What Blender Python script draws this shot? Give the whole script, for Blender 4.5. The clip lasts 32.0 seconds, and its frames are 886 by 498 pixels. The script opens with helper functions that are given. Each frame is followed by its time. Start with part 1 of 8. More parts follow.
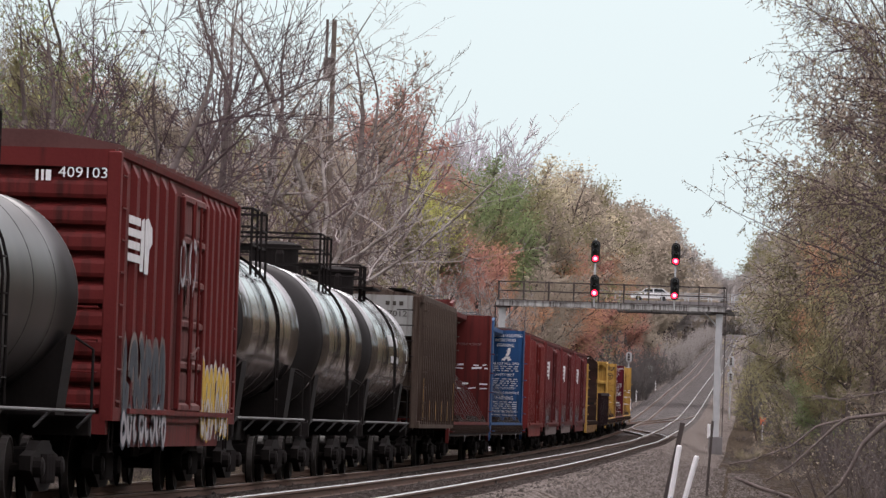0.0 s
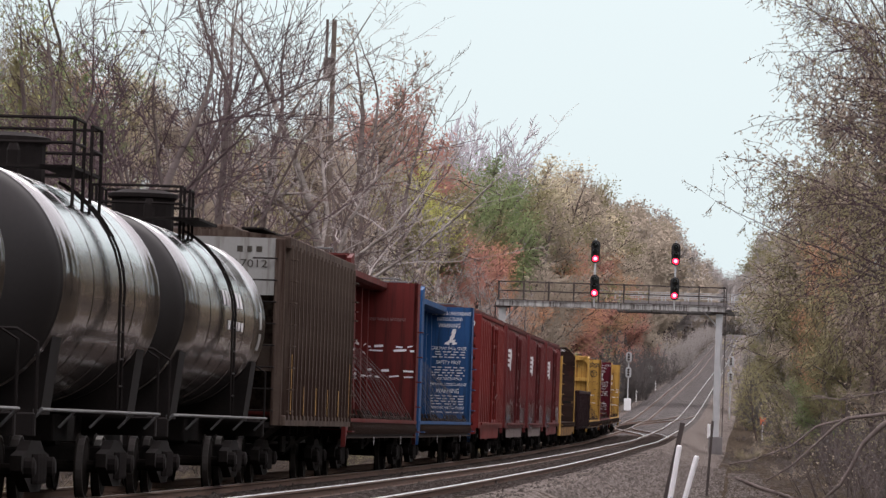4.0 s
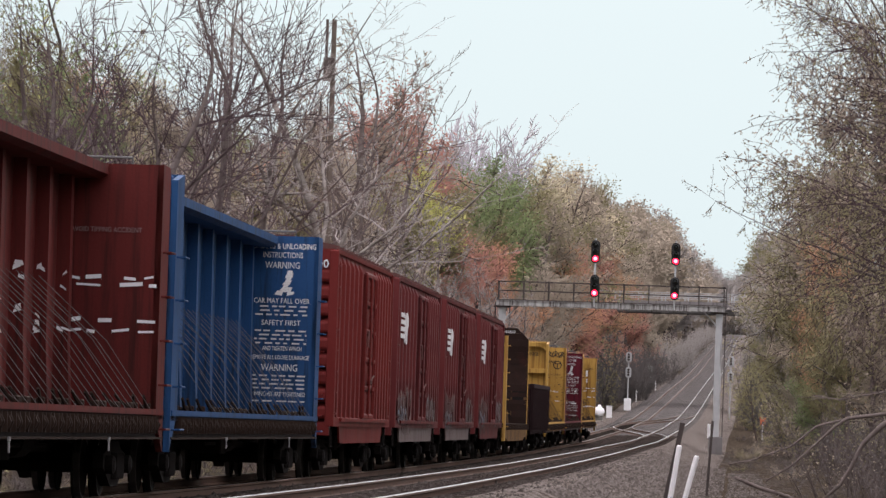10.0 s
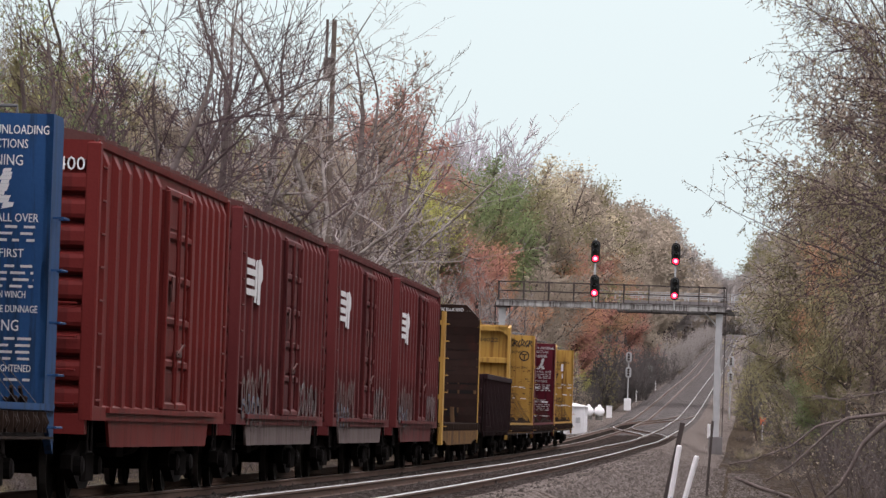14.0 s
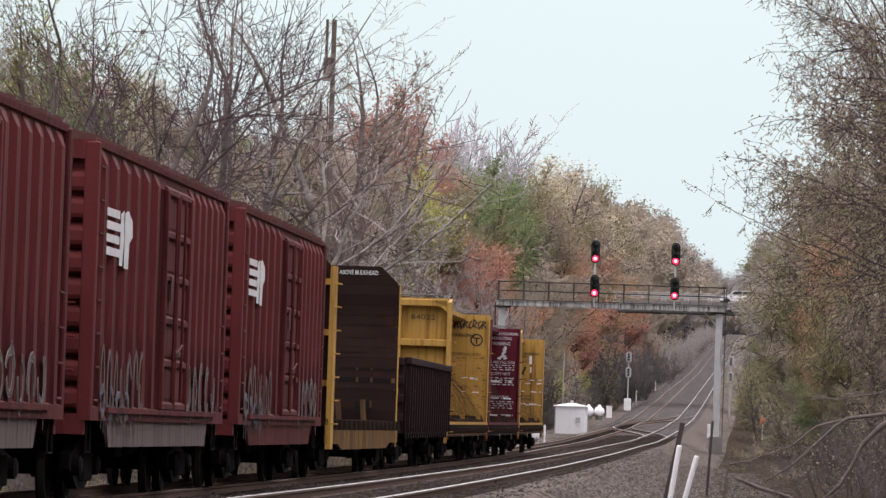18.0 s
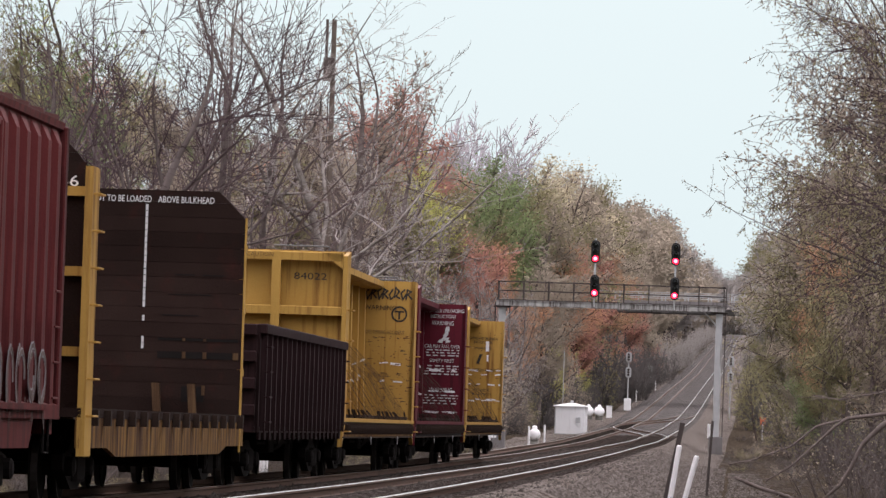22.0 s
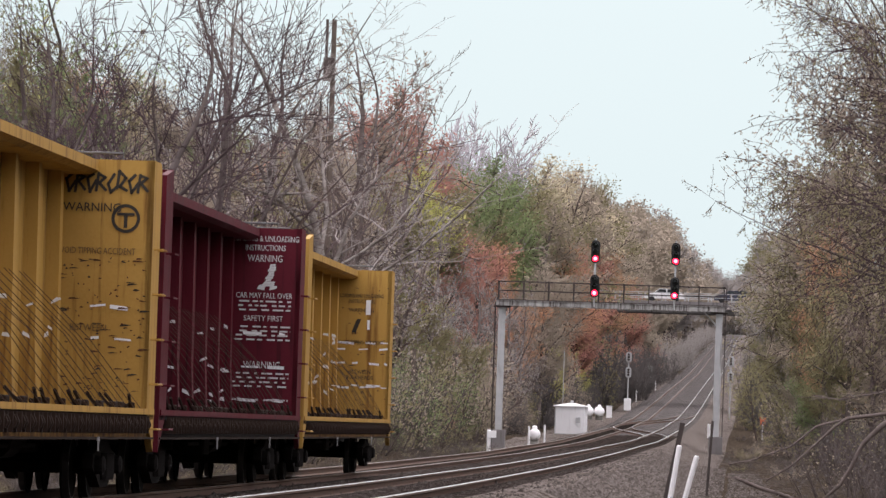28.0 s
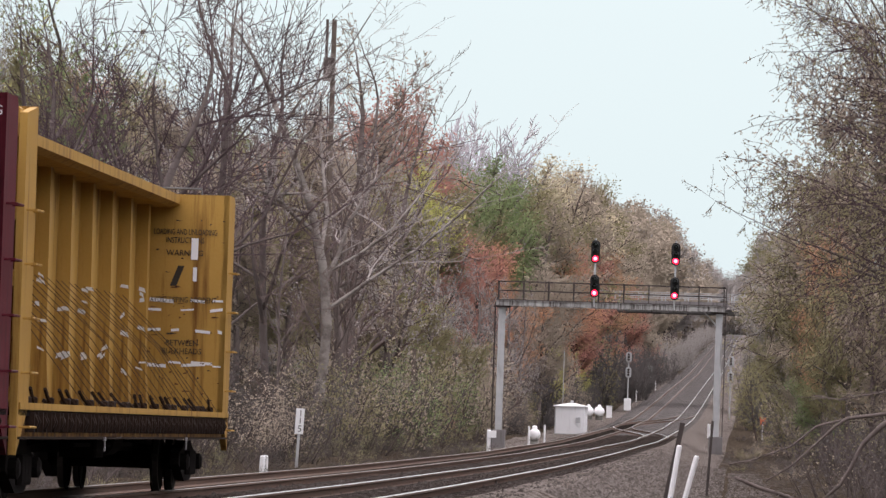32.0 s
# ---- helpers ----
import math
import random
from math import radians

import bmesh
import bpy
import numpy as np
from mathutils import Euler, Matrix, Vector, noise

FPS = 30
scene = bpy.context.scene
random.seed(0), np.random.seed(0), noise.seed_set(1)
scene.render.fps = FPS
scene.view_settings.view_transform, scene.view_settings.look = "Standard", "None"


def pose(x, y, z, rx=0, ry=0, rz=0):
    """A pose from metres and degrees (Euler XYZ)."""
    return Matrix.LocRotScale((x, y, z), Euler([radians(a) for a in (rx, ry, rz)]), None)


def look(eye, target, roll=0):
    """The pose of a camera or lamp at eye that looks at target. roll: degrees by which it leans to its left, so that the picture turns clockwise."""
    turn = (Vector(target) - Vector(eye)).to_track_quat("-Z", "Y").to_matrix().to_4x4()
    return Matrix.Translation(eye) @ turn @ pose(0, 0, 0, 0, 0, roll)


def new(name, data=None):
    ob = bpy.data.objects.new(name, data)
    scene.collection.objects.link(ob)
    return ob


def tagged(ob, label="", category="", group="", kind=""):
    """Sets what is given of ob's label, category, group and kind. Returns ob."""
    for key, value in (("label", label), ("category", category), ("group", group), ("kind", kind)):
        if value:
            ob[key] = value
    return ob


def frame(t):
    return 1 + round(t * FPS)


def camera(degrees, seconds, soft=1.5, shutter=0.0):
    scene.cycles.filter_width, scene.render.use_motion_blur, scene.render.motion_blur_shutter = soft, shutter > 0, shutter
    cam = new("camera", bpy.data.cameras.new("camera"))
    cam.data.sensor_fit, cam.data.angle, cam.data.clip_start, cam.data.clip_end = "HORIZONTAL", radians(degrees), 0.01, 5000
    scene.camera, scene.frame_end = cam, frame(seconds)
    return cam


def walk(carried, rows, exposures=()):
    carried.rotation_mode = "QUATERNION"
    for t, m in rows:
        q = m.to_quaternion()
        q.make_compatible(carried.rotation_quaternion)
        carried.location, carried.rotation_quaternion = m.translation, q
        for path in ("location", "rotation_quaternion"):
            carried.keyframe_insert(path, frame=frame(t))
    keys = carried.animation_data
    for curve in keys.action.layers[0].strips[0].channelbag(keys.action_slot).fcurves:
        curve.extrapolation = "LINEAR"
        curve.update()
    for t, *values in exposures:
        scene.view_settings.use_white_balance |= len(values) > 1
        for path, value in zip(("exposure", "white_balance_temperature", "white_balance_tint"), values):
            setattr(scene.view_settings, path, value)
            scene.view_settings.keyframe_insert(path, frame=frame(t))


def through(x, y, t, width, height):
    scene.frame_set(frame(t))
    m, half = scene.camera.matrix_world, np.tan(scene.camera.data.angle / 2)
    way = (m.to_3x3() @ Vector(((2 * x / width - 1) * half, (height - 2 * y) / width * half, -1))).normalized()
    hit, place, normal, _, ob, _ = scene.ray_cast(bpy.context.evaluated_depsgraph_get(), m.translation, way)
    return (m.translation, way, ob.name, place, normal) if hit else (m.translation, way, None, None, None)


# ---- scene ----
# The camera stands beside a double-track main line and looks along it with a long lens.
EYE_Z = 1.37
LENS = 10.181
PITCH = 1.869
LEAN = 1.90
cam = camera(LENS, 32.0, soft=1.45)
AIM = look((0, 0, EYE_Z), (0, 100 * math.cos(radians(PITCH)), EYE_Z + 100 * math.sin(radians(PITCH))), LEAN)
walk(cam, [(0.0, AIM), (32.0, AIM)], exposures=[(0.0, 0.0), (32.0, 0.0)])

# ---- light: overcast autumn sky ----
SUN_EL, SUN_ROT = 44.0, 14.0
world = bpy.data.worlds.new("overcast_sky")
scene.world = world
world.use_nodes = True
wn = world.node_tree
wn.nodes.clear()
w_out = wn.nodes.new("ShaderNodeOutputWorld")
w_bg = wn.nodes.new("ShaderNodeBackground")
w_mix = wn.nodes.new("ShaderNodeMix")
w_mix.data_type = "RGBA"
w_sky = wn.nodes.new("ShaderNodeTexSky")
w_sky.sky_type = "NISHITA"
w_sky.sun_disc = False
w_sky.sun_elevation, w_sky.sun_rotation = radians(SUN_EL), radians(SUN_ROT)
w_sky.air_density, w_sky.dust_density, w_sky.ozone_density = 1.0, 3.0, 1.0
w_mix.inputs["Factor"].default_value = 0.94
# a cloud layer: thin and cool at the horizon, three times as bright overhead
w_noise = wn.nodes.new("ShaderNodeTexNoise")
w_noise.inputs["Scale"].default_value = 2.2
w_noise.inputs["Detail"].default_value = 5.0
w_cloud = wn.nodes.new("ShaderNodeValToRGB")
w_cloud.color_ramp.elements[0].position, w_cloud.color_ramp.elements[0].color = 0.0, (7.1, 8.35, 8.85, 1)
w_cloud.color_ramp.elements[1].position, w_cloud.color_ramp.elements[1].color = 1.0, (30.0, 26.8, 28.8, 1)
w_mid = w_cloud.color_ramp.elements.new(0.12)
w_mid.color = (7.7, 8.8, 9.2, 1)
w_co = wn.nodes.new("ShaderNodeTexCoord")
w_xyz = wn.nodes.new("ShaderNodeSeparateXYZ")
w_soft = wn.nodes.new("ShaderNodeMath")
w_soft.operation = "MULTIPLY_ADD"
w_soft.inputs[1].default_value = 0.10
wn.links.new(w_co.outputs["Generated"], w_noise.inputs["Vector"])
wn.links.new(w_co.outputs["Generated"], w_xyz.inputs["Vector"])
wn.links.new(w_noise.outputs["Fac"], w_soft.inputs[0])
wn.links.new(w_xyz.outputs["Z"], w_soft.inputs[2])
wn.links.new(w_soft.outputs["Value"], w_cloud.inputs["Fac"])
wn.links.new(w_sky.outputs["Color"], w_mix.inputs["A"])
wn.links.new(w_cloud.outputs["Color"], w_mix.inputs["B"])
wn.links.new(w_mix.outputs["Result"], w_bg.inputs["Color"])
w_bg.inputs["Strength"].default_value = 0.105
wn.links.new(w_bg.outputs["Background"], w_out.inputs["Surface"])
sun_data = bpy.data.lights.new("sun", "SUN")
sun_data.energy, sun_data.angle, sun_data.color = 1.0, radians(24), (1.0, 0.97, 0.93)
sun = new("sun", sun_data)
_el, _az = radians(SUN_EL), radians(SUN_ROT)
sun.matrix_world = look((0, 0, 60), (-math.sin(_az) * math.cos(_el) * 10, -math.cos(_az) * math.cos(_el) * 10, 60 - math.sin(_el) * 10))

# ---- the line in plan: heading and rail height along its length ----
HEAD_S = [-500, 20, 70, 110, 150, 200, 250, 320, 390, 450, 600, 6000]
HEAD_D = [4.006, 4.006, 3.624, 3.516, 3.470, 3.368, 3.633, 3.402, 3.45, 3.75, 3.60, 3.60]
RISE_S = [-500, 30, 80, 130, 200, 280, 400, 470, 550, 700, 880, 1640, 3000, 6000]
RISE_Z = [0.25, 0.18, 0.0, -0.13, -0.205, -0.055, 0.535, 1.3, 2.9, 6.0, 9.6, 28.0, 55.0, 60.0]
PS = np.arange(-450, 4001, 0.5)
_h = np.radians(np.interp(PS, HEAD_S, HEAD_D))
PX = np.concatenate([[0], np.cumsum(np.sin((_h[1:] + _h[:-1]) / 2)) * 0.5])
PY = np.concatenate([[0], np.cumsum(np.cos((_h[1:] + _h[:-1]) / 2)) * 0.5])
PX, PY = PX - np.interp(0, PS, PX) - 10.05, PY - np.interp(0, PS, PY)
_zr = np.interp(PS, RISE_S, RISE_Z)
_k = np.hanning(61) / np.hanning(61).sum()
PZ = np.convolve(np.pad(_zr, 30, "edge"), _k, "valid")
GAP = 4.09          # from the train's track to the other
LIFT_S, LIFT_Z = [0, 80, 200, 330, 500, 6000], [0.14, 0.16, 0.2, 0.05, 0.0, 0.0]


def heading(s):
    return float(np.interp(s, PS, _h))


def on_line(s, lat=0.0, z=0.0):
    """The world place at s metres along the line, lat to its right, z over the rails."""
    a = heading(s)
    return Vector((float(np.interp(s, PS, PX)) + lat * math.cos(a), float(np.interp(s, PS, PY)) - lat * math.sin(a), float(np.interp(s, PS, PZ)) + z))


def line_pose(s, lat=0.0, z=0.0, turn=0.0):
    p = on_line(s, lat, z)
    return pose(p.x, p.y, p.z, 0, 0, -math.degrees(heading(s)) + turn)


BANK_L, BANK_R = [-400, -120, -60, -30, -14, -9, -4.2, -2.9, -1.75, 0], [60, 34, 16, 5.0, 0.2, -0.8, -0.85, -0.6, -0.2, -0.18]
BANK_RL, BANK_RR = [0, 4.1, 5.9, 7.4, 9.0, 12.5, 18, 40, 120, 400], [-0.18, -0.1, -0.14, -0.75, -0.85, -0.8, -0.2, 3.0, 16, 50]


def bank(s, lat):
    """Height of the ground over the rails of the train's track."""
    if lat < 0:
        z = float(np.interp(lat, BANK_L, BANK_R))
    else:
        z = float(np.interp(lat, BANK_RL, BANK_RR)) + float(np.interp(s, LIFT_S, LIFT_Z)) * min(1, lat / 4) * (lat < 9)
    w = min(1.0, max(0.0, (abs(lat - 2) - 5) / 6))
    p = Vector((s * 0.11, lat * 0.16, 3.1))
    return z + w * (0.35 * noise.noise(p) + 0.12 * noise.noise(p * 3.7))


def on_ground(s, lat, z=0.0):
    return on_line(s, lat, bank(s, lat) + z)

# ---- materials ----
def lin(r, g, b):
    return tuple((c / 255 / 12.92 if c / 255 <= 0.04045 else ((c / 255 + 0.055) / 1.055) ** 2.4) for c in (r, g, b)) + (1,)


def surface(name, a, b, rough=0.7, metal=0.0, scale=3.0, fine=40.0, bump=0.15, streak=None, amount=0.35, drip=0.0, spec=0.3, rand=0.0, stones=0.0, uneven=0.12):
    """A procedural surface: two base colours mixed by noise at two scales, an optional third colour in patches or runs, fine relief."""
    m = bpy.data.materials.new(name)
    m.use_nodes = True
    nt = m.node_tree
    n, li = nt.nodes, nt.links
    bs = n["Principled BSDF"]
    co = n.new("ShaderNodeTexCoord")
    n1 = n.new("ShaderNodeTexNoise"); n1.inputs["Scale"].default_value = scale; n1.inputs["Detail"].default_value = 6
    n2 = n.new("ShaderNodeTexNoise"); n2.inputs["Scale"].default_value = fine; n2.inputs["Detail"].default_value = 3
    li.new(co.outputs["Object"], n1.inputs["Vector"]); li.new(co.outputs["Object"], n2.inputs["Vector"])
    r1 = n.new("ShaderNodeMapRange"); r1.inputs["From Min"].default_value = 0.3; r1.inputs["From Max"].default_value = 0.7
    li.new(n1.outputs["Fac"], r1.inputs["Value"])
    mx = n.new("ShaderNodeMix"); mx.data_type = "RGBA"
    mx.inputs["A"].default_value, mx.inputs["B"].default_value = a, b
    ad = n.new("ShaderNodeMath"); ad.operation = "MULTIPLY_ADD"; ad.inputs[1].default_value = 0.5; ad.use_clamp = True
    sc = n.new("ShaderNodeMath"); sc.operation = "MULTIPLY"; sc.inputs[1].default_value = 0.5
    li.new(n2.outputs["Fac"], sc.inputs[0]); li.new(r1.outputs["Result"], ad.inputs[0]); li.new(sc.outputs["Value"], ad.inputs[2])
    li.new(ad.outputs["Value"], mx.inputs["Factor"])
    col = mx.outputs["Result"]
    if streak:
        mp = n.new("ShaderNodeMapping")
        mp.inputs["Scale"].default_value = (1, 1, 1) if not drip else (drip, drip, 0.25)
        li.new(co.outputs["Object"], mp.inputs["Vector"])
        n3 = n.new("ShaderNodeTexNoise"); n3.inputs["Scale"].default_value = 1.3; n3.inputs["Detail"].default_value = 7; n3.inputs["Roughness"].default_value = 0.65
        li.new(mp.outputs["Vector"], n3.inputs["Vector"])
        r3 = n.new("ShaderNodeMapRange"); r3.inputs["From Min"].default_value = 0.62 - amount * 0.35; r3.inputs["From Max"].default_value = 0.74 - amount * 0.2
        li.new(n3.outputs["Fac"], r3.inputs["Value"])
        m3 = n.new("ShaderNodeMix"); m3.data_type = "RGBA"
        m3.inputs["B"].default_value = streak
        li.new(r3.outputs["Result"], m3.inputs["Factor"]); li.new(col, m3.inputs["A"])
        col = m3.outputs["Result"]
    if rand:
        oi = n.new("ShaderNodeObjectInfo")
        hv = n.new("ShaderNodeHueSaturation")
        mr = n.new("ShaderNodeMapRange"); mr.inputs["To Min"].default_value = 1 - rand; mr.inputs["To Max"].default_value = 1 + rand
        li.new(oi.outputs["Random"], mr.inputs["Value"]); li.new(mr.outputs["Result"], hv.inputs["Value"]); li.new(col, hv.inputs["Color"])
        col = hv.outputs["Color"]
    if stones:
        vo = n.new("ShaderNodeTexVoronoi"); vo.inputs["Scale"].default_value = stones
        li.new(co.outputs["Object"], vo.inputs["Vector"])
        sx = n.new("ShaderNodeSeparateColor"); li.new(vo.outputs["Color"], sx.inputs["Color"])
        vr = n.new("ShaderNodeMapRange"); vr.inputs["To Min"].default_value = 0.35; vr.inputs["To Max"].default_value = 1.75
        li.new(sx.outputs["Red"], vr.inputs["Value"])
        hs = n.new("ShaderNodeHueSaturation"); li.new(vr.outputs["Result"], hs.inputs["Value"]); li.new(col, hs.inputs["Color"])
        col = hs.outputs["Color"]
    li.new(col, bs.inputs["Base Color"])
    bs.inputs["Metallic"].default_value = metal
    bs.inputs["Specular IOR Level"].default_value = spec
    rr = n.new("ShaderNodeMapRange"); rr.inputs["To Min"].default_value = max(0.03, rough - uneven); rr.inputs["To Max"].default_value = min(1, rough + uneven)
    li.new(n1.outputs["Fac"], rr.inputs["Value"]); li.new(rr.outputs["Result"], bs.inputs["Roughness"])
    if bump:
        bp = n.new("ShaderNodeBump"); bp.inputs["Strength"].default_value = bump; bp.inputs["Distance"].default_value = 0.02
        li.new(vo.outputs["Distance"] if stones else n2.outputs["Fac"], bp.inputs["Height"])
        if stones:
            bp.invert = True
            bp.inputs["Distance"].default_value = 0.05
        li.new(bp.outputs["Normal"], bs.inputs["Normal"])
    return m


def leaf_surface(name, cols, through=0.35, lie=0.5):
    """Leaves: colour changes from leaf to leaf and from tree to tree; some light passes through."""
    m = bpy.data.materials.new(name)
    m.use_nodes = True
    nt = m.node_tree
    n, li = nt.nodes, nt.links
    n.clear()
    out = n.new("ShaderNodeOutputMaterial")
    ge, oi = n.new("ShaderNodeNewGeometry"), n.new("ShaderNodeObjectInfo")
    ra = n.new("ShaderNodeValToRGB")
    ra.color_ramp.interpolation = "LINEAR"
    while len(ra.color_ramp.elements) < len(cols):
        ra.color_ramp.elements.new(0.5)
    for i, c in enumerate(cols):
        ra.color_ramp.elements[i].position = i / (len(cols) - 1)
        ra.color_ramp.elements[i].color = c
    ad = n.new("ShaderNodeMath"); ad.operation = "MULTIPLY_ADD"; ad.inputs[1].default_value = 0.4
    sc = n.new("ShaderNodeMath"); sc.operation = "MULTIPLY"; sc.inputs[1].default_value = 0.6
    li.new(oi.outputs["Random"], sc.inputs[0]); li.new(ge.outputs["Random Per Island"], ad.inputs[0]); li.new(sc.outputs["Value"], ad.inputs[2])
    li.new(ad.outputs["Value"], ra.inputs["Fac"])
    # the many small leaves of a spray share most of one upward lie
    sc2, up, nm = n.new("ShaderNodeVectorMath"), n.new("ShaderNodeVectorMath"), n.new("ShaderNodeVectorMath")
    sc2.operation, up.operation, nm.operation = "SCALE", "ADD", "NORMALIZE"
    sc2.inputs["Scale"].default_value = 1.0 - lie
    up.inputs[1].default_value = (0, 0, lie)
    li.new(ge.outputs["Normal"], sc2.inputs[0]); li.new(sc2.outputs["Vector"], up.inputs[0]); li.new(up.outputs["Vector"], nm.inputs[0])
    d, t, mx = n.new("ShaderNodeBsdfDiffuse"), n.new("ShaderNodeBsdfTranslucent"), n.new("ShaderNodeMixShader")
    li.new(ra.outputs["Color"], d.inputs["Color"]); li.new(ra.outputs["Color"], t.inputs["Color"])
    mx.inputs["Fac"].default_value = through
    if lie:
        li.new(nm.outputs["Vector"], d.inputs["Normal"])
    li.new(d.outputs["BSDF"], mx.inputs[1]); li.new(t.outputs["BSDF"], mx.inputs[2]); li.new(mx.outputs["Shader"], out.inputs["Surface"])
    return m


def glow(name, colour, strength):
    m = bpy.data.materials.new(name)
    m.use_nodes = True
    bs = m.node_tree.nodes["Principled BSDF"]
    bs.inputs["Base Color"].default_value = colour
    bs.inputs["Emission Color"].default_value = colour
    bs.inputs["Emission Strength"].default_value = strength
    return m


def c3(r, g, b):
    return (r, g, b, 1)


M = {}
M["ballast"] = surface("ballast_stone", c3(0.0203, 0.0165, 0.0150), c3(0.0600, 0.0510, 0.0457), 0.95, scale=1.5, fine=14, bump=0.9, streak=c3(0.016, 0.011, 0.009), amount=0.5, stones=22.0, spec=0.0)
M["earth"] = surface("leaf_shade_dark", c3(0.0242, 0.0194, 0.0153), c3(0.0645, 0.0516, 0.0403), 0.95, scale=0.9, fine=9, bump=0.9, streak=c3(0.055, 0.044, 0.030), amount=0.5, spec=0.0, stones=11.0)
M["gravel"] = surface("access_gravel", c3(0.098, 0.086, 0.078), c3(0.185, 0.165, 0.15), 0.95, scale=0.35, fine=12, bump=0.9, streak=c3(0.06, 0.046, 0.036), amount=0.45, stones=20.0, spec=0.0)
M["stone"] = leaf_surface("grey_ballast_stones", [c3(0.045, 0.038, 0.034), c3(0.10, 0.087, 0.078), c3(0.21, 0.19, 0.172), c3(0.12, 0.10, 0.088)], 0.0, 0.0)
M["dark_stone"] = leaf_surface("dark_ballast_stones", [c3(0.022, 0.018, 0.016), c3(0.042, 0.036, 0.032), c3(0.075, 0.066, 0.060), c3(0.045, 0.038, 0.034)], 0.0, 0.0)
M["rail_top"] = surface("polished_rail", c3(0.42, 0.40, 0.39), c3(0.55, 0.53, 0.52), 0.25, metal=0.9, scale=0.5, fine=30, bump=0.02)
M["rail_side"] = surface("rusty_rail", c3(0.07, 0.04, 0.03), c3(0.13, 0.075, 0.05), 0.85, scale=2, fine=30)
M["tie"] = surface("creosoted_wood", c3(0.0228, 0.0182, 0.0156), c3(0.0585, 0.0488, 0.0423), 0.95, scale=3, fine=30, spec=0.0)
M["brown_red"] = surface("oxide_red_paint", c3(0.0882, 0.0127, 0.0127), c3(0.1297, 0.0219, 0.0200), 0.55, scale=0.8, fine=25, streak=c3(0.0470, 0.0127, 0.0110), amount=0.35, drip=3.0, spec=0.1)
M["dull_red"] = surface("weathered_boxcar_red", c3(0.0895, 0.0179, 0.0188), c3(0.1356, 0.0304, 0.0303), 0.6, scale=0.8, fine=25, streak=c3(0.034, 0.0085, 0.009), amount=0.45, drip=3.0, spec=0.1)
M["door_red"] = surface("faded_door_paint", c3(0.0936, 0.0238, 0.0243), c3(0.1380, 0.0406, 0.0392), 0.65, scale=1.2, fine=25, streak=c3(0.048, 0.0125, 0.013), amount=0.4, drip=3.0, spec=0.1)
M["pale_door"] = surface("chalky_door_paint", c3(0.12, 0.050, 0.047), c3(0.17, 0.075, 0.068), 0.7, scale=1.2, fine=25, streak=c3(0.075, 0.024, 0.022), amount=0.4, drip=3.0, spec=0.1)
M["bright_red"] = surface("bright_boxcar_red", c3(0.1146, 0.0153, 0.0141), c3(0.1535, 0.0237, 0.0209), 0.55, scale=0.8, fine=25, streak=c3(0.066, 0.0125, 0.011), amount=0.35, drip=3.0, spec=0.1)
M["roof_red"] = surface("dusty_roof_red", c3(0.07, 0.03, 0.028), c3(0.12, 0.06, 0.055), 0.7, scale=1, fine=20, spec=0.1)
M["blue"] = surface("rail_blue_paint", c3(0.015, 0.053, 0.145), c3(0.028, 0.085, 0.205), 0.55, scale=0.8, fine=25, streak=c3(0.016, 0.028, 0.05), amount=0.35, drip=4.0, spec=0.1)
M["yellow"] = surface("weathered_yellow_paint", c3(0.37, 0.215, 0.05), c3(0.47, 0.29, 0.078), 0.6, scale=0.8, fine=25, streak=c3(0.17, 0.08, 0.022), amount=0.3, drip=4.0, spec=0.1)
M["maroon"] = surface("maroon_paint", c3(0.0784, 0.0086, 0.0164), c3(0.1164, 0.0154, 0.0250), 0.55, scale=0.8, fine=25, streak=c3(0.0336, 0.0085, 0.0110), amount=0.3, drip=4.0, spec=0.1)
M["cb_red"] = surface("centerbeam_oxide_red", c3(0.0835, 0.0136, 0.0127), c3(0.1225, 0.0228, 0.0203), 0.6, scale=0.8, fine=25, streak=c3(0.0426, 0.0127, 0.0110), amount=0.4, drip=4.0, spec=0.1)
M["tank_black"] = surface("black_tank_paint", c3(0.012, 0.0105, 0.010), c3(0.021, 0.019, 0.018), 0.13, scale=0.4, fine=18, bump=0.0, streak=c3(0.026, 0.021, 0.018), amount=0.25, drip=1.5, spec=0.9, uneven=0.04)
_tb = M["tank_black"].node_tree.nodes["Principled BSDF"]
_tb.inputs["IOR"].default_value = 1.9
_tb.inputs["Coat Weight"].default_value, _tb.inputs["Coat IOR"].default_value, _tb.inputs["Coat Roughness"].default_value = 0.7, 1.8, 0.12
M["tank_dusty"] = surface("dusty_black_tank_paint", c3(0.016, 0.0145, 0.0145), c3(0.028, 0.026, 0.025), 0.36, scale=0.5, fine=18, bump=0.0, streak=c3(0.034, 0.028, 0.024), amount=0.3, drip=1.5, spec=0.5, uneven=0.08)
# dull black heads, coloured darker than the shell to hold their shade
M["tank_head"] = surface("dull_shaded_tank_end", c3(0.008, 0.007, 0.007), c3(0.018, 0.016, 0.015), 0.55, scale=0.7, fine=18, bump=0.02, spec=0.25)
M["hopper"] = surface("grimy_hopper_steel", c3(0.056, 0.041, 0.033), c3(0.108, 0.083, 0.067), 0.9, scale=0.9, fine=22, streak=c3(0.024, 0.013, 0.010), amount=0.5, drip=6.0, spec=0.06)
M["hopper_end"] = surface("pale_grey_end_paint", c3(0.22, 0.22, 0.21), c3(0.30, 0.30, 0.285), 0.7, scale=0.9, fine=22, streak=c3(0.11, 0.095, 0.08), amount=0.3, drip=4.0)
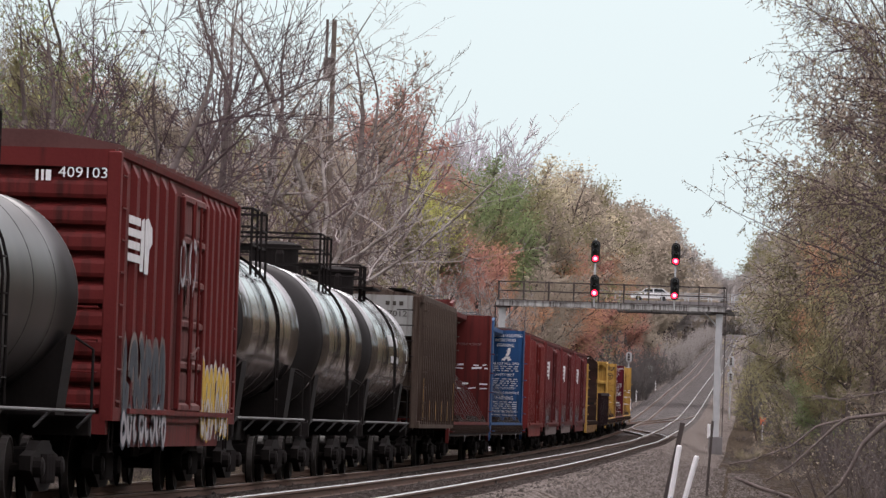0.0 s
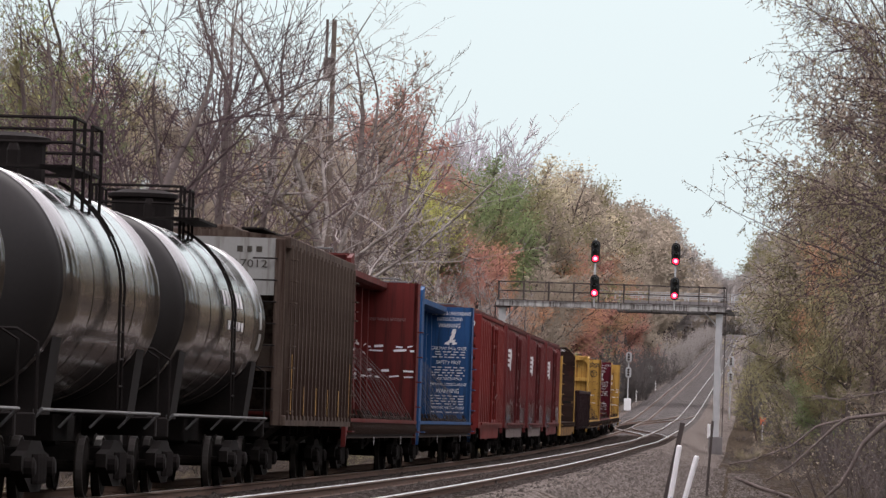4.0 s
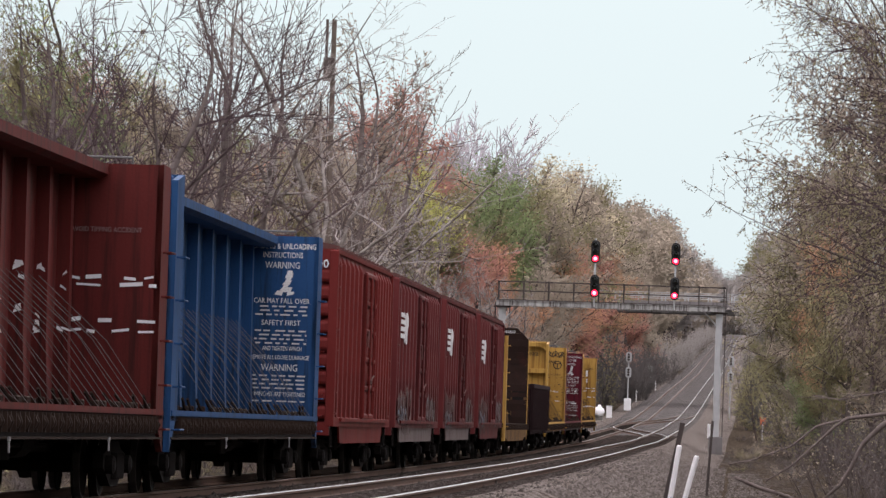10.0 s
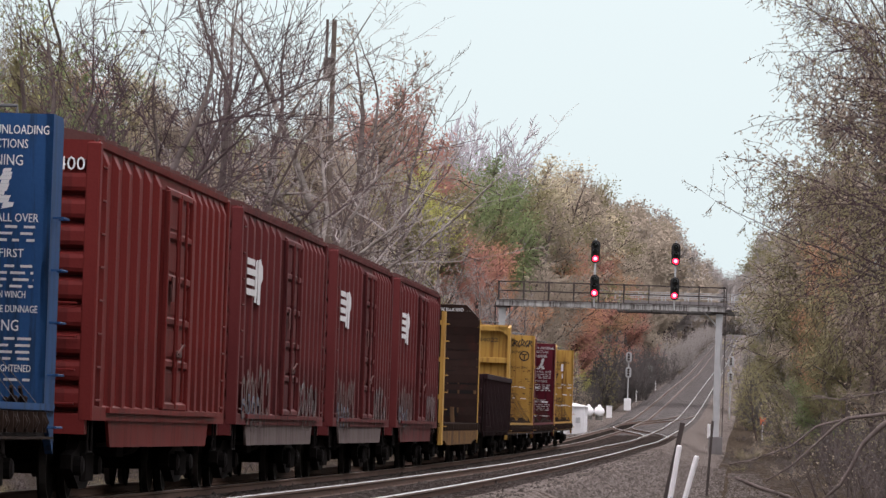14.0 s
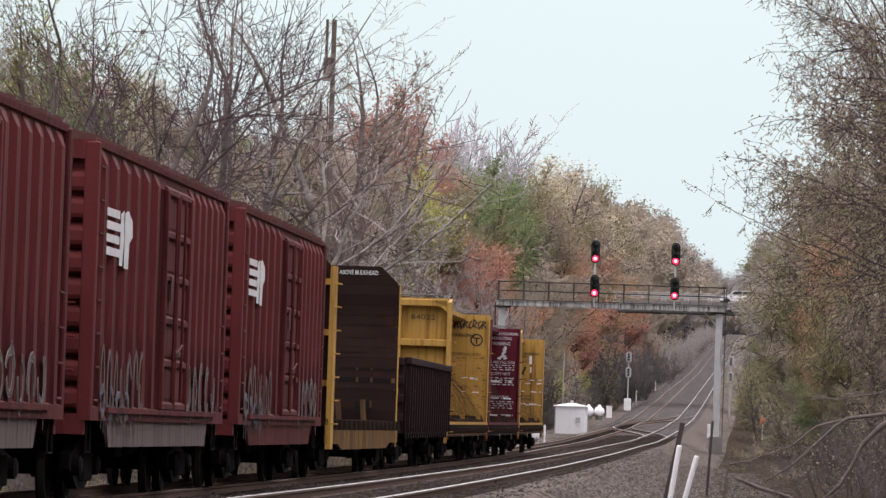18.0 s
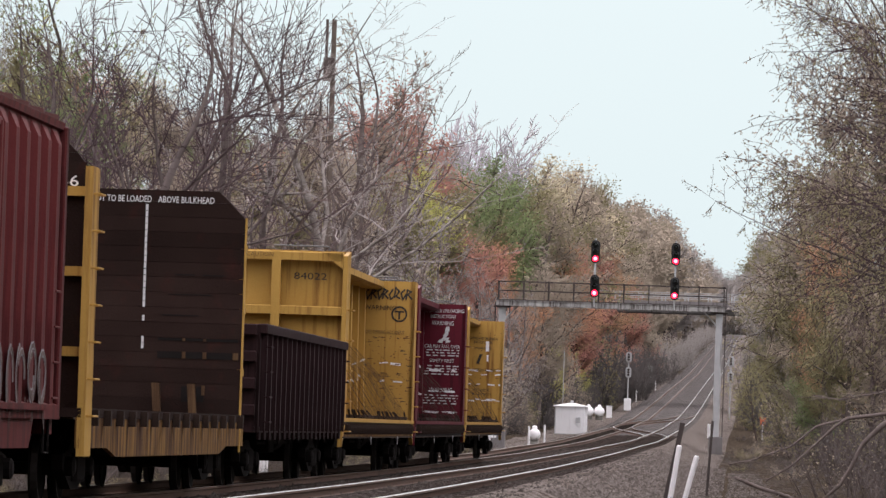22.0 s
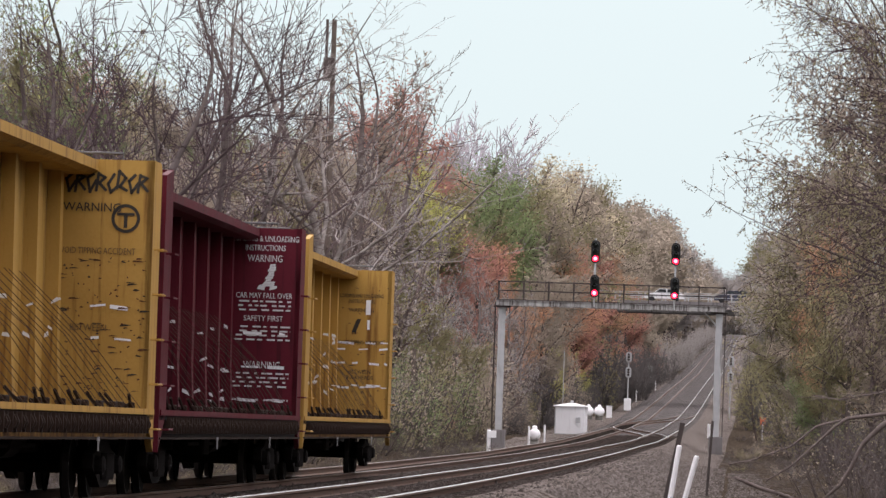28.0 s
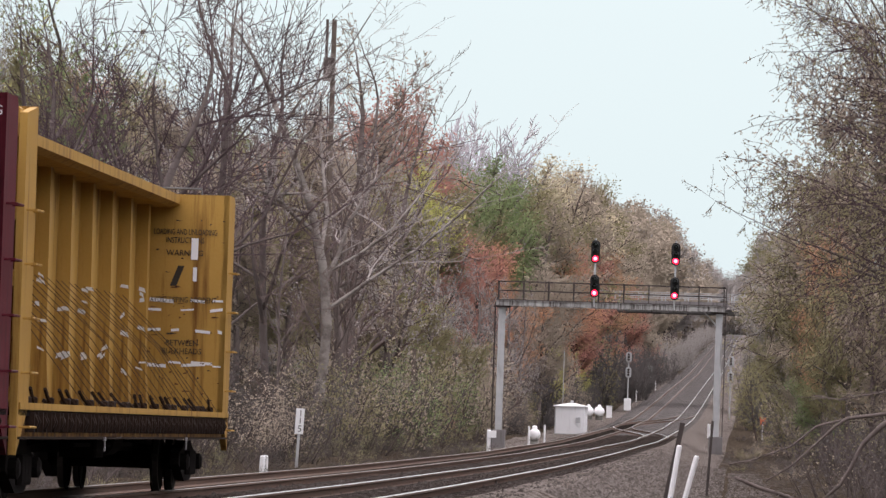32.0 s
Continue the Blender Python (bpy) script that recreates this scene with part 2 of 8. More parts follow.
M["gondola"] = surface("dark_brown_gondola_paint", c3(0.021, 0.0115, 0.0125), c3(0.037, 0.021, 0.022), 0.85, scale=0.9, fine=22, streak=c3(0.013, 0.008, 0.008), amount=0.4, drip=5.0, spec=0.05)
M["bulk_wood"] = surface("dark_weathered_planks", c3(0.018, 0.0105, 0.009), c3(0.034, 0.0215, 0.018), 0.9, scale=1.2, fine=30, bump=0.3, streak=c3(0.042, 0.017, 0.014), amount=0.2, rand=0.25, spec=0.04)
M["sill_tan"] = surface("faded_tan_sill_paint", c3(0.075, 0.043, 0.023), c3(0.14, 0.085, 0.042), 0.8, scale=1.2, fine=25, streak=c3(0.034, 0.016, 0.011), amount=0.6, drip=4.0, spec=0.1)
M["rusty_yellow"] = surface("rust_stained_yellow_paint", c3(0.15, 0.078, 0.024), c3(0.27, 0.155, 0.045), 0.8, scale=2.2, fine=25, streak=c3(0.05, 0.022, 0.012), amount=0.65, drip=4.0, spec=0.1)
M["spray_yellow"] = surface("yellow_spray_paint", c3(0.42, 0.27, 0.035), c3(0.55, 0.38, 0.06), 0.6, scale=5, fine=30, spec=0.1)
M["spray_white"] = surface("dirty_white_spray", c3(0.34, 0.32, 0.31), c3(0.50, 0.48, 0.46), 0.7, scale=5, fine=30, spec=0.1)
M["winch"] = surface("dark_rusty_winch", c3(0.013, 0.009, 0.008), c3(0.042, 0.026, 0.019), 0.8, scale=4, fine=30, spec=0.1)
M["under"] = surface("grimy_black_steel", c3(0.009, 0.0078, 0.0075), c3(0.019, 0.016, 0.015), 0.9, scale=2, fine=25, spec=0.08)
M["wheel"] = surface("brown_wheel_steel", c3(0.007, 0.0058, 0.005), c3(0.015, 0.012, 0.010), 0.9, scale=3, fine=30, spec=0.08)
M["tread"] = surface("worn_wheel_tread", c3(0.05, 0.045, 0.042), c3(0.09, 0.082, 0.078), 0.5, metal=0.5, scale=3, fine=30)
M["rust"] = surface("rusty_steel", c3(0.06, 0.027, 0.015), c3(0.13, 0.058, 0.028), 0.9, scale=2, fine=25)
M["ghost_white"] = surface("rubbed_out_lettering", c3(0.16, 0.09, 0.09), c3(0.30, 0.22, 0.22), 0.7, scale=6, fine=40, spec=0.1)
M["white"] = surface("white_lettering", c3(0.70, 0.70, 0.69), c3(0.80, 0.80, 0.79), 0.6, scale=5, fine=40)
M["worn_white"] = surface("worn_white_lettering", c3(0.45, 0.45, 0.45), c3(0.72, 0.72, 0.72), 0.65, scale=6, fine=40)
M["black_ink"] = surface("black_lettering", c3(0.02, 0.018, 0.015), c3(0.05, 0.04, 0.03), 0.6, scale=6, fine=40)
M["dim_ink"] = surface("worn_black_lettering", c3(0.11, 0.07, 0.03), c3(0.2, 0.12, 0.04), 0.6, scale=6, fine=40)
M["tape"] = surface("white_reflector_tape", c3(0.75, 0.76, 0.78), c3(0.82, 0.83, 0.85), 0.4, scale=6, fine=40)
M["pipe"] = surface("pale_handrail_steel", c3(0.0800, 0.0800, 0.0800), c3(0.1280, 0.1280, 0.1280), 0.5, scale=6, fine=40)
M["cable"] = surface("rusty_cable", c3(0.035, 0.020, 0.012), c3(0.075, 0.043, 0.025), 0.8, scale=6, fine=40)
M["silver_wire"] = surface("grey_cable", c3(0.085, 0.082, 0.085), c3(0.16, 0.15, 0.15), 0.6, scale=6, fine=40)
M["white_box"] = surface("white_enclosure_paint", c3(0.80, 0.80, 0.81), c3(0.86, 0.86, 0.86), 0.5, scale=2, fine=30, streak=c3(0.6, 0.58, 0.55), amount=0.05, drip=3)
M["galv"] = surface("galvanised_steel", c3(0.40, 0.41, 0.42), c3(0.55, 0.55, 0.55), 0.5, metal=0.2, scale=3, fine=30, streak=c3(0.25, 0.24, 0.22), amount=0.2, drip=4)
M["girder"] = surface("stained_pale_girder", c3(0.30, 0.30, 0.29), c3(0.52, 0.51, 0.49), 0.7, scale=2.5, fine=25, streak=c3(0.06, 0.045, 0.04), amount=0.55, drip=5)
M["dark_steel"] = surface("dark_bridge_steel", c3(0.035, 0.028, 0.026), c3(0.075, 0.06, 0.055), 0.75, scale=3, fine=30)
M["signal_black"] = surface("matt_black_signal", c3(0.015, 0.015, 0.015), c3(0.03, 0.03, 0.03), 0.7, scale=3, fine=30)
M["concrete"] = surface("old_concrete", c3(0.32, 0.31, 0.29), c3(0.45, 0.44, 0.41), 0.9, scale=2, fine=20, streak=c3(0.2, 0.19, 0.17), amount=0.3, drip=3)
M["pole_wood"] = surface("weathered_pole_wood", c3(0.09, 0.07, 0.055), c3(0.17, 0.135, 0.11), 0.9, scale=4, fine=30)
M["red_lamp"] = glow("red_signal_lens", (1.0, 0.01, 0.05, 1), 6.0)
M["lamp_core"] = glow("bright_signal_core", (1.0, 0.30, 0.38, 1), 3.4)
M["lens_off"] = surface("dark_signal_lens", c3(0.012, 0.014, 0.013), c3(0.02, 0.022, 0.02), 0.15, scale=3, fine=30, spec=0.6)
M["orange_sign"] = surface("faded_orange_sign", c3(0.50, 0.12, 0.05), c3(0.62, 0.2, 0.1), 0.6, scale=4, fine=30)
M["pale_twig"] = surface("pale_twigs", c3(0.36, 0.335, 0.36), c3(0.56, 0.53, 0.56), 0.95, scale=0.5, fine=14)
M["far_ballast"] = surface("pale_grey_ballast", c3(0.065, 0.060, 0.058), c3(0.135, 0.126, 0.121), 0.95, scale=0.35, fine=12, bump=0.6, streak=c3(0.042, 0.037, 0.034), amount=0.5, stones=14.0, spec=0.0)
M["dark_twig"] = surface("dark_twigs", c3(0.0460, 0.0290, 0.0326), c3(0.0978, 0.0640, 0.0693), 0.95, scale=0.5, fine=14)
M["dull_concrete"] = surface("dull_concrete", c3(0.15, 0.14, 0.138), c3(0.23, 0.215, 0.21), 0.9, scale=1, fine=12, streak=c3(0.10, 0.09, 0.088), amount=0.3, drip=3)
M["chalk"] = surface("worn_pale_spray", c3(0.20, 0.19, 0.20), c3(0.34, 0.33, 0.34), 0.7, scale=5, fine=30)
M["spray_blue"] = surface("pale_blue_spray", c3(0.06, 0.10, 0.17), c3(0.12, 0.17, 0.25), 0.6, scale=5, fine=30)
M["inky"] = surface("dark_blue_spray", c3(0.012, 0.016, 0.024), c3(0.035, 0.045, 0.06), 0.6, scale=5, fine=30)
M["skirt"] = surface("dusty_side_skirt", c3(0.10, 0.075, 0.070), c3(0.16, 0.125, 0.115), 0.75, scale=1.2, fine=25, streak=c3(0.06, 0.032, 0.028), amount=0.45, drip=4)
M["dull_rail"] = surface("dull_brown_rail_top", c3(0.1040, 0.0800, 0.0680), c3(0.1760, 0.1440, 0.1240), 0.5, metal=0.4, scale=0.5, fine=30)
M["bark"] = surface("grey_brown_bark", c3(0.09, 0.072, 0.065), c3(0.17, 0.138, 0.125), 0.95, scale=2, fine=14, bump=0.6)
M["dark_bark"] = surface("dark_bark", c3(0.065, 0.052, 0.048), c3(0.13, 0.105, 0.095), 0.95, scale=2, fine=14, bump=0.6)
M["pale_bark"] = surface("pale_sycamore_bark", c3(0.12, 0.10, 0.088), c3(0.36, 0.33, 0.30), 0.9, scale=1.6, fine=10, bump=0.3, streak=c3(0.09, 0.072, 0.06), amount=0.5)
M["twig"] = surface("grey_twigs", c3(0.0933, 0.0660, 0.0580), c3(0.1749, 0.1270, 0.1120), 0.95, scale=0.5, fine=14)
M["sycamore_twig"] = surface("pale_sycamore_twigs", c3(0.22, 0.19, 0.175), c3(0.42, 0.38, 0.36), 0.95, scale=0.5, fine=14)
M["car_white"] = surface("white_car_paint", c3(0.72, 0.72, 0.72), c3(0.80, 0.80, 0.80), 0.3, scale=2, fine=30, bump=0.0, spec=0.5)
M["car_dark"] = surface("dark_blue_car_paint", c3(0.02, 0.022, 0.04), c3(0.03, 0.032, 0.06), 0.3, scale=2, fine=30, bump=0.0, spec=0.5)
M["car_glass"] = surface("dark_car_glass", c3(0.02, 0.022, 0.025), c3(0.03, 0.033, 0.036), 0.1, scale=2, fine=30, bump=0.0, spec=0.6)
LEAF = {
    # the first two sets put the shade of brush and thickets into leaf colour
    "shade_dark": [c3(0.0170, 0.0145, 0.0125), c3(0.024, 0.0205, 0.0175), c3(0.032, 0.027, 0.0225), c3(0.021, 0.0185, 0.0155)],
    "shade_grey": [c3(0.030, 0.0265, 0.0255), c3(0.043, 0.038, 0.036), c3(0.057, 0.050, 0.047), c3(0.039, 0.035, 0.033)],
    "green": [c3(0.030, 0.050, 0.014), c3(0.055, 0.085, 0.022), c3(0.095, 0.115, 0.032), c3(0.06, 0.08, 0.025)],
    "olive": [c3(0.050, 0.046, 0.019), c3(0.080, 0.072, 0.027), c3(0.115, 0.096, 0.033), c3(0.070, 0.066, 0.027)],
    "gold": [c3(0.16, 0.115, 0.026), c3(0.26, 0.175, 0.030), c3(0.36, 0.245, 0.045), c3(0.20, 0.14, 0.035)],
    "orange": [c3(0.13, 0.062, 0.036), c3(0.20, 0.090, 0.048), c3(0.25, 0.125, 0.065), c3(0.16, 0.085, 0.05)],
    "red": [c3(0.10, 0.046, 0.036), c3(0.155, 0.066, 0.050), c3(0.20, 0.092, 0.066), c3(0.12, 0.062, 0.048)],
    "brown": [c3(0.085, 0.066, 0.046), c3(0.122, 0.096, 0.066), c3(0.152, 0.120, 0.083), c3(0.104, 0.085, 0.061)],
    "grey": [c3(0.088, 0.078, 0.072), c3(0.118, 0.105, 0.096), c3(0.148, 0.131, 0.118), c3(0.108, 0.098, 0.089)],
    "tan": [c3(0.14, 0.108, 0.058), c3(0.19, 0.148, 0.080), c3(0.23, 0.18, 0.10), c3(0.16, 0.128, 0.075)],
}
def faded(q, gain=1.9, grey=0.25):
    """Late-autumn leaves: part of the colour gives way to grey, painting in haze."""
    y = 0.3 * q[0] + 0.6 * q[1] + 0.1 * q[2]
    return c3(*[min(0.6, gain * (k + (y - k) * grey)) for k in q[:3]])


def close(cols, k=0.55):
    """Draws the colours of one palette together."""
    mean = [sum(q[i] for q in cols) / len(cols) for i in range(3)]
    return [c3(*[mean[i] + (q[i] - mean[i]) * k for i in range(3)]) for q in cols]


# grey and gain put the haze over the woods into the leaf colours
for _n, _c in LEAF.items():
    M["leaf_" + _n] = leaf_surface("leaves_" + _n, [faded(q, 3.0 if _n in ("shade_grey", "shade_dark") else 3.5, 0.13 if _n in ("red", "orange", "gold") else 0.3) for q in close(_c, 0.35)], 0.3, 0.88)

# ---- mesh building ----
class Shape:
    """Collects vertices and faces of one mesh."""

    def __init__(self):
        self.v, self.f, self.mi, self.slot = [], [], [], 0

    def add(self, verts, faces):
        o = len(self.v)
        self.v.extend(verts)
        self.f.extend([tuple(i + o for i in q) for q in faces])
        self.mi.extend([self.slot] * len(faces))
        return self

    def box(self, x0, x1, y0, y1, z0, z1, c=0.0):
        """A box; with c its upright and top edges are chamfered."""
        if c <= 0:
            v = [(x0, y0, z0), (x1, y0, z0), (x1, y1, z0), (x0, y1, z0), (x0, y0, z1), (x1, y0, z1), (x1, y1, z1), (x0, y1, z1)]
            return self.add(v, [(3, 2, 1, 0), (4, 5, 6, 7), (0, 1, 5, 4), (1, 2, 6, 5), (2, 3, 7, 6), (3, 0, 4, 7)])
        r = [(x0 + c, y0), (x1 - c, y0), (x1, y0 + c), (x1, y1 - c), (x1 - c, y1), (x0 + c, y1), (x0, y1 - c), (x0, y0 + c)]
        i = [(x0 + 2 * c, y0 + c), (x1 - 2 * c, y0 + c), (x1 - c, y0 + 2 * c), (x1 - c, y1 - 2 * c), (x1 - 2 * c, y1 - c), (x0 + 2 * c, y1 - c), (x0 + c, y1 - 2 * c), (x0 + c, y0 + 2 * c)]
        v = [(x, y, z0) for x, y in r] + [(x, y, z1 - c) for x, y in r] + [(x, y, z1) for x, y in i]
        f = [tuple(range(7, -1, -1)), tuple(range(16, 24))]
        for a in (0, 8):
            f += [(a + k, a + (k + 1) % 8, a + 8 + (k + 1) % 8, a + 8 + k) for k in range(8)]
        return self.add(v, f)

    def prism(self, poly, axis, a, b):
        """poly (anticlockwise pairs) swept along an axis from a to b. axis x: pairs are y, z; y: x, z; z: x, y."""
        def put(p, t):
            return (t, p[0], p[1]) if axis == "x" else (p[0], t, p[1]) if axis == "y" else (p[0], p[1], t)
        n = len(poly)
        v = [put(p, a) for p in poly] + [put(p, b) for p in poly]
        f = [tuple(range(n - 1, -1, -1)), tuple(range(n, 2 * n))] + [(i, (i + 1) % n, n + (i + 1) % n, n + i) for i in range(n)]
        if axis == "y":
            f = [tuple(reversed(q)) for q in f]
        return self.add(v, f)

    def tube(self, pts, radii, n=6, cap=True):
        """A round bar through points, with a radius at each."""
        pts = [Vector(p) for p in pts]
        o, v, f = 0, [], []
        for i, p in enumerate(pts):
            d = (pts[min(i + 1, len(pts) - 1)] - pts[max(i - 1, 0)]).normalized()
            e = d.orthogonal().normalized() if i == 0 else (e - d * e.dot(d)).normalized()
            g = d.cross(e)
            r = radii if isinstance(radii, (int, float)) else radii[i]
            for k in range(n):
                a = 2 * math.pi * k / n
                v.append(tuple(p + (e * math.cos(a) + g * math.sin(a)) * r))
            if i:
                f += [((i - 1) * n + k, (i - 1) * n + (k + 1) % n, i * n + (k + 1) % n, i * n + k) for k in range(n)]
        if cap:
            f += [tuple(range(n - 1, -1, -1)), tuple(range((len(pts) - 1) * n, len(pts) * n))]
        return self.add(v, f)

    def spin(self, prof, axis="y", n=24, at=(0, 0, 0)):
        """Turns a profile of (radius, along) round an axis."""
        v, f = [], []
        for r, t in prof:
            for k in range(n):
                a = 2 * math.pi * k / n
                c, s = r * math.cos(a), r * math.sin(a)
                p = (c, t, s) if axis == "y" else (t, c, s) if axis == "x" else (c, s, t)
                v.append((p[0] + at[0], p[1] + at[1], p[2] + at[2]))
        for i in range(len(prof) - 1):
            for k in range(n):
                q = (i * n + k, i * n + (k + 1) % n, (i + 1) * n + (k + 1) % n, (i + 1) * n + k)
                f.append(q if axis != "y" else tuple(reversed(q)))
        f.append(tuple(range(n)))
        f.append(tuple(range((len(prof) - 1) * n, len(prof) * n)))
        return self.add(v, f)

    def mesh(self, name, mats, smooth=False):
        me = bpy.data.meshes.new(name)
        me.from_pydata(self.v, [], self.f)
        for m in (mats if isinstance(mats, (list, tuple)) else [mats]):
            me.materials.append(m)
        if isinstance(mats, (list, tuple)) and len(mats) > 1:
            me.polygons.foreach_set("material_index", self.mi)
        if smooth:
            me.polygons.foreach_set("use_smooth", [True] * len(me.polygons))
        me.update()
        return me


def part(name, shape, material, parent, label="", at=None, smooth=False):
    """Links one mesh object under a thing or a part."""
    me = shape if isinstance(shape, bpy.types.Mesh) else shape.mesh(name, material, smooth)
    ob = new(name, me)
    ob.parent = parent
    if at is not None:
        ob.matrix_basis = at if isinstance(at, Matrix) else Matrix.Translation(at)
    if label:
        ob["label"] = label
    return ob


def thing(name, label, category, m=None, group="", kind=""):
    ob = new(name)
    ob.empty_display_size = 0.2
    if m is not None:
        ob.matrix_basis = m
    return tagged(ob, label, category, group, kind)


TEXTS = {}


def words(text, size, material, width=None):
    """Flat lettering as a mesh, centred, in the x-z plane and facing -y."""
    key = (text, size, material.name, width)
    if key not in TEXTS:
        cu = bpy.data.curves.new("lettering", "FONT")
        cu.body, cu.size, cu.align_x, cu.align_y, cu.extrude = text, size, "CENTER", "CENTER", 0.004
        cu.resolution_u = 2
        ob = new("lettering", cu)
        bpy.context.view_layer.update()
        me = bpy.data.meshes.new_from_object(ob.evaluated_get(bpy.context.evaluated_depsgraph_get()))
        bpy.data.objects.remove(ob)
        co = np.empty(len(me.vertices) * 3)
        me.vertices.foreach_get("co", co)
        co = co.reshape(-1, 3)
        if width:
            co[:, 0] *= width / max(1e-6, co[:, 0].max() - co[:, 0].min())
        me.vertices.foreach_set("co", np.stack([co[:, 0], -co[:, 2], co[:, 1]], 1).ravel())
        me.materials.clear()
        me.materials.append(material)
        me.update()
        TEXTS[key] = me
    return TEXTS[key]


def bars(rows, material, thick=0.006):
    """Plain bars (x0, x1, z0, z1) in the x-z plane for writing that cannot be read."""
    s = Shape()
    for x0, x1, z0, z1 in rows:
        s.box(x0, x1, -thick, 0, z0, z1)
    return s.mesh("lettering_bars", material)


# ---- ground ----
def build_ground():
    """One sheet from behind the camera to the horizon, shaped by the line's bank."""
    ss = list(np.arange(-420, -60, 30)) + list(np.arange(-60, 60, 6)) + list(np.arange(60, 460, 2.5)) + list(np.arange(460, 1000, 20)) + list(np.arange(1000, 4000, 120))
    ll = [-400, -250, -160, -110, -80, -60, -48, -38, -30, -25, -21, -18, -16, -14, -12.5, -11, -10, -9, -8, -7, -6, -5, -4.2, -3.6, -2.9, -2.3, -1.75, -1.2, 0, 1.2, 2.0,
          2.9, 4.1, 5.3, 5.9, 6.4, 6.9, 7.4, 8, 8.6, 9.2, 10, 11, 12.5, 14, 16, 18, 21, 25, 30, 36, 44, 55, 75, 100, 150, 250, 400]
    v, f, mi = [], [], []
    for s in ss:
        for la in ll:
            p = on_line(s, la, bank(s, la))
            v.append((p.x, p.y, p.z))
    n = len(ll)
    for i in range(len(ss) - 1):
        for j in range(n - 1):
            f.append((i * n + j, i * n + j + 1, (i + 1) * n + j + 1, (i + 1) * n + j))
            la, s = (ll[j] + ll[j + 1]) / 2, ss[i]
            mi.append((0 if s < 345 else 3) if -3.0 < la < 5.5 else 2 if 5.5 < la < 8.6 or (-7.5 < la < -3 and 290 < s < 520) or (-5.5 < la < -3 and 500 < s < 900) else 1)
    me = bpy.data.meshes.new("ground")
    me.from_pydata(v, [], f)
    for k in ("ballast", "earth", "gravel", "far_ballast"):
        me.materials.append(M[k])
    me.polygons.foreach_set("material_index", mi)
    me.polygons.foreach_set("use_smooth", [True] * len(me.polygons))
    return tagged(new("ground", me), "gravel roadbed and brown leaf-shade_darked ground along the railway", "ground", kind="structure")


ground = build_ground()

def scatter_stones(n, s0, s1, l0, l1, r0, r1, label, seed, bias=1.0, mat="stone"):
    """Loose stones on the ground: eight-faced, uneven, as one mass."""
    rnd = random.Random(seed)
    v, f = [], []
    for i in range(n):
        s, la = s0 + (s1 - s0) * rnd.random() ** bias, rnd.uniform(l0, l1)
        p = on_line(s, la, bank(s, la))
        r = rnd.uniform(r0, r1) * (1.6 if rnd.random() < 0.06 else 1)
        a = rnd.uniform(0, 1.57)
        c, k = math.cos(a) * r, math.sin(a) * r
        j = [rnd.uniform(0.7, 1.3) for _ in range(5)]
        o = len(v)
        v += [(p.x + c * j[0], p.y + k * j[0], p.z), (p.x - k * j[1], p.y + c * j[1], p.z), (p.x - c * j[2], p.y - k * j[2], p.z), (p.x + k * j[3], p.y - c * j[3], p.z), (p.x + 0.3 * k, p.y, p.z + r * j[4] * 0.8), (p.x, p.y, p.z - r)]
        f += [(o, o + 1, o + 4), (o + 1, o + 2, o + 4), (o + 2, o + 3, o + 4), (o + 3, o, o + 4)]
    me = bpy.data.meshes.new("loose_stones")
    me.from_pydata(v, [], f)
    me.materials.append(M[mat])
    return tagged(new("loose_stones", me), label, "gravel", kind="stuff")


scatter_stones(14000, 92, 230, 6.0, 10.5, 0.025, 0.06, "pale loose gravel on the shoulder of the line", 5, 1.5)
scatter_stones(9000, 92, 320, 8.4, 14.0, 0.02, 0.055, "dead leaves and small stones beside the gravel", 8, 1.4)
scatter_stones(9000, 62, 240, -3.2, 6.0, 0.02, 0.04, "dark ballast stones between the rails", 6, 1.3, "dark_stone")

RAIL = [(-0.07, -0.17), (0.07, -0.17), (0.07, -0.155), (0.012, -0.13), (0.012, -0.05), (0.036, -0.035), (0.036, -0.004), (0.03, 0.0), (-0.03, 0.0), (-0.036, -0.004), (-0.036, -0.035), (-0.012, -0.05), (-0.012, -0.13), (-0.07, -0.155)]


def rail_mesh(path, top="rail_top"):
    """A rail along a function of s; its running surface is polished."""
    v, f, mi = [], [], []
    n = len(RAIL)
    for p, a in path:
        for x, z in RAIL:
            v.append((p.x + x * math.cos(a), p.y - x * math.sin(a), p.z + z))
    for i in range(len(path) - 1):
        for k in range(n):
            f.append((i * n + k, i * n + (k + 1) % n, (i + 1) * n + (k + 1) % n, (i + 1) * n + k))
            mi.append(1 if k in (6, 7, 8) else 0)
    me = bpy.data.meshes.new("rail")
    me.from_pydata(v, [], f)
    me.materials.append(M["rail_side"]); me.materials.append(M[top])
    me.polygons.foreach_set("material_index", mi)
    return me


def lift(s, lat):
    return float(np.interp(s, LIFT_S, LIFT_Z)) * min(1, max(0, lat / GAP))


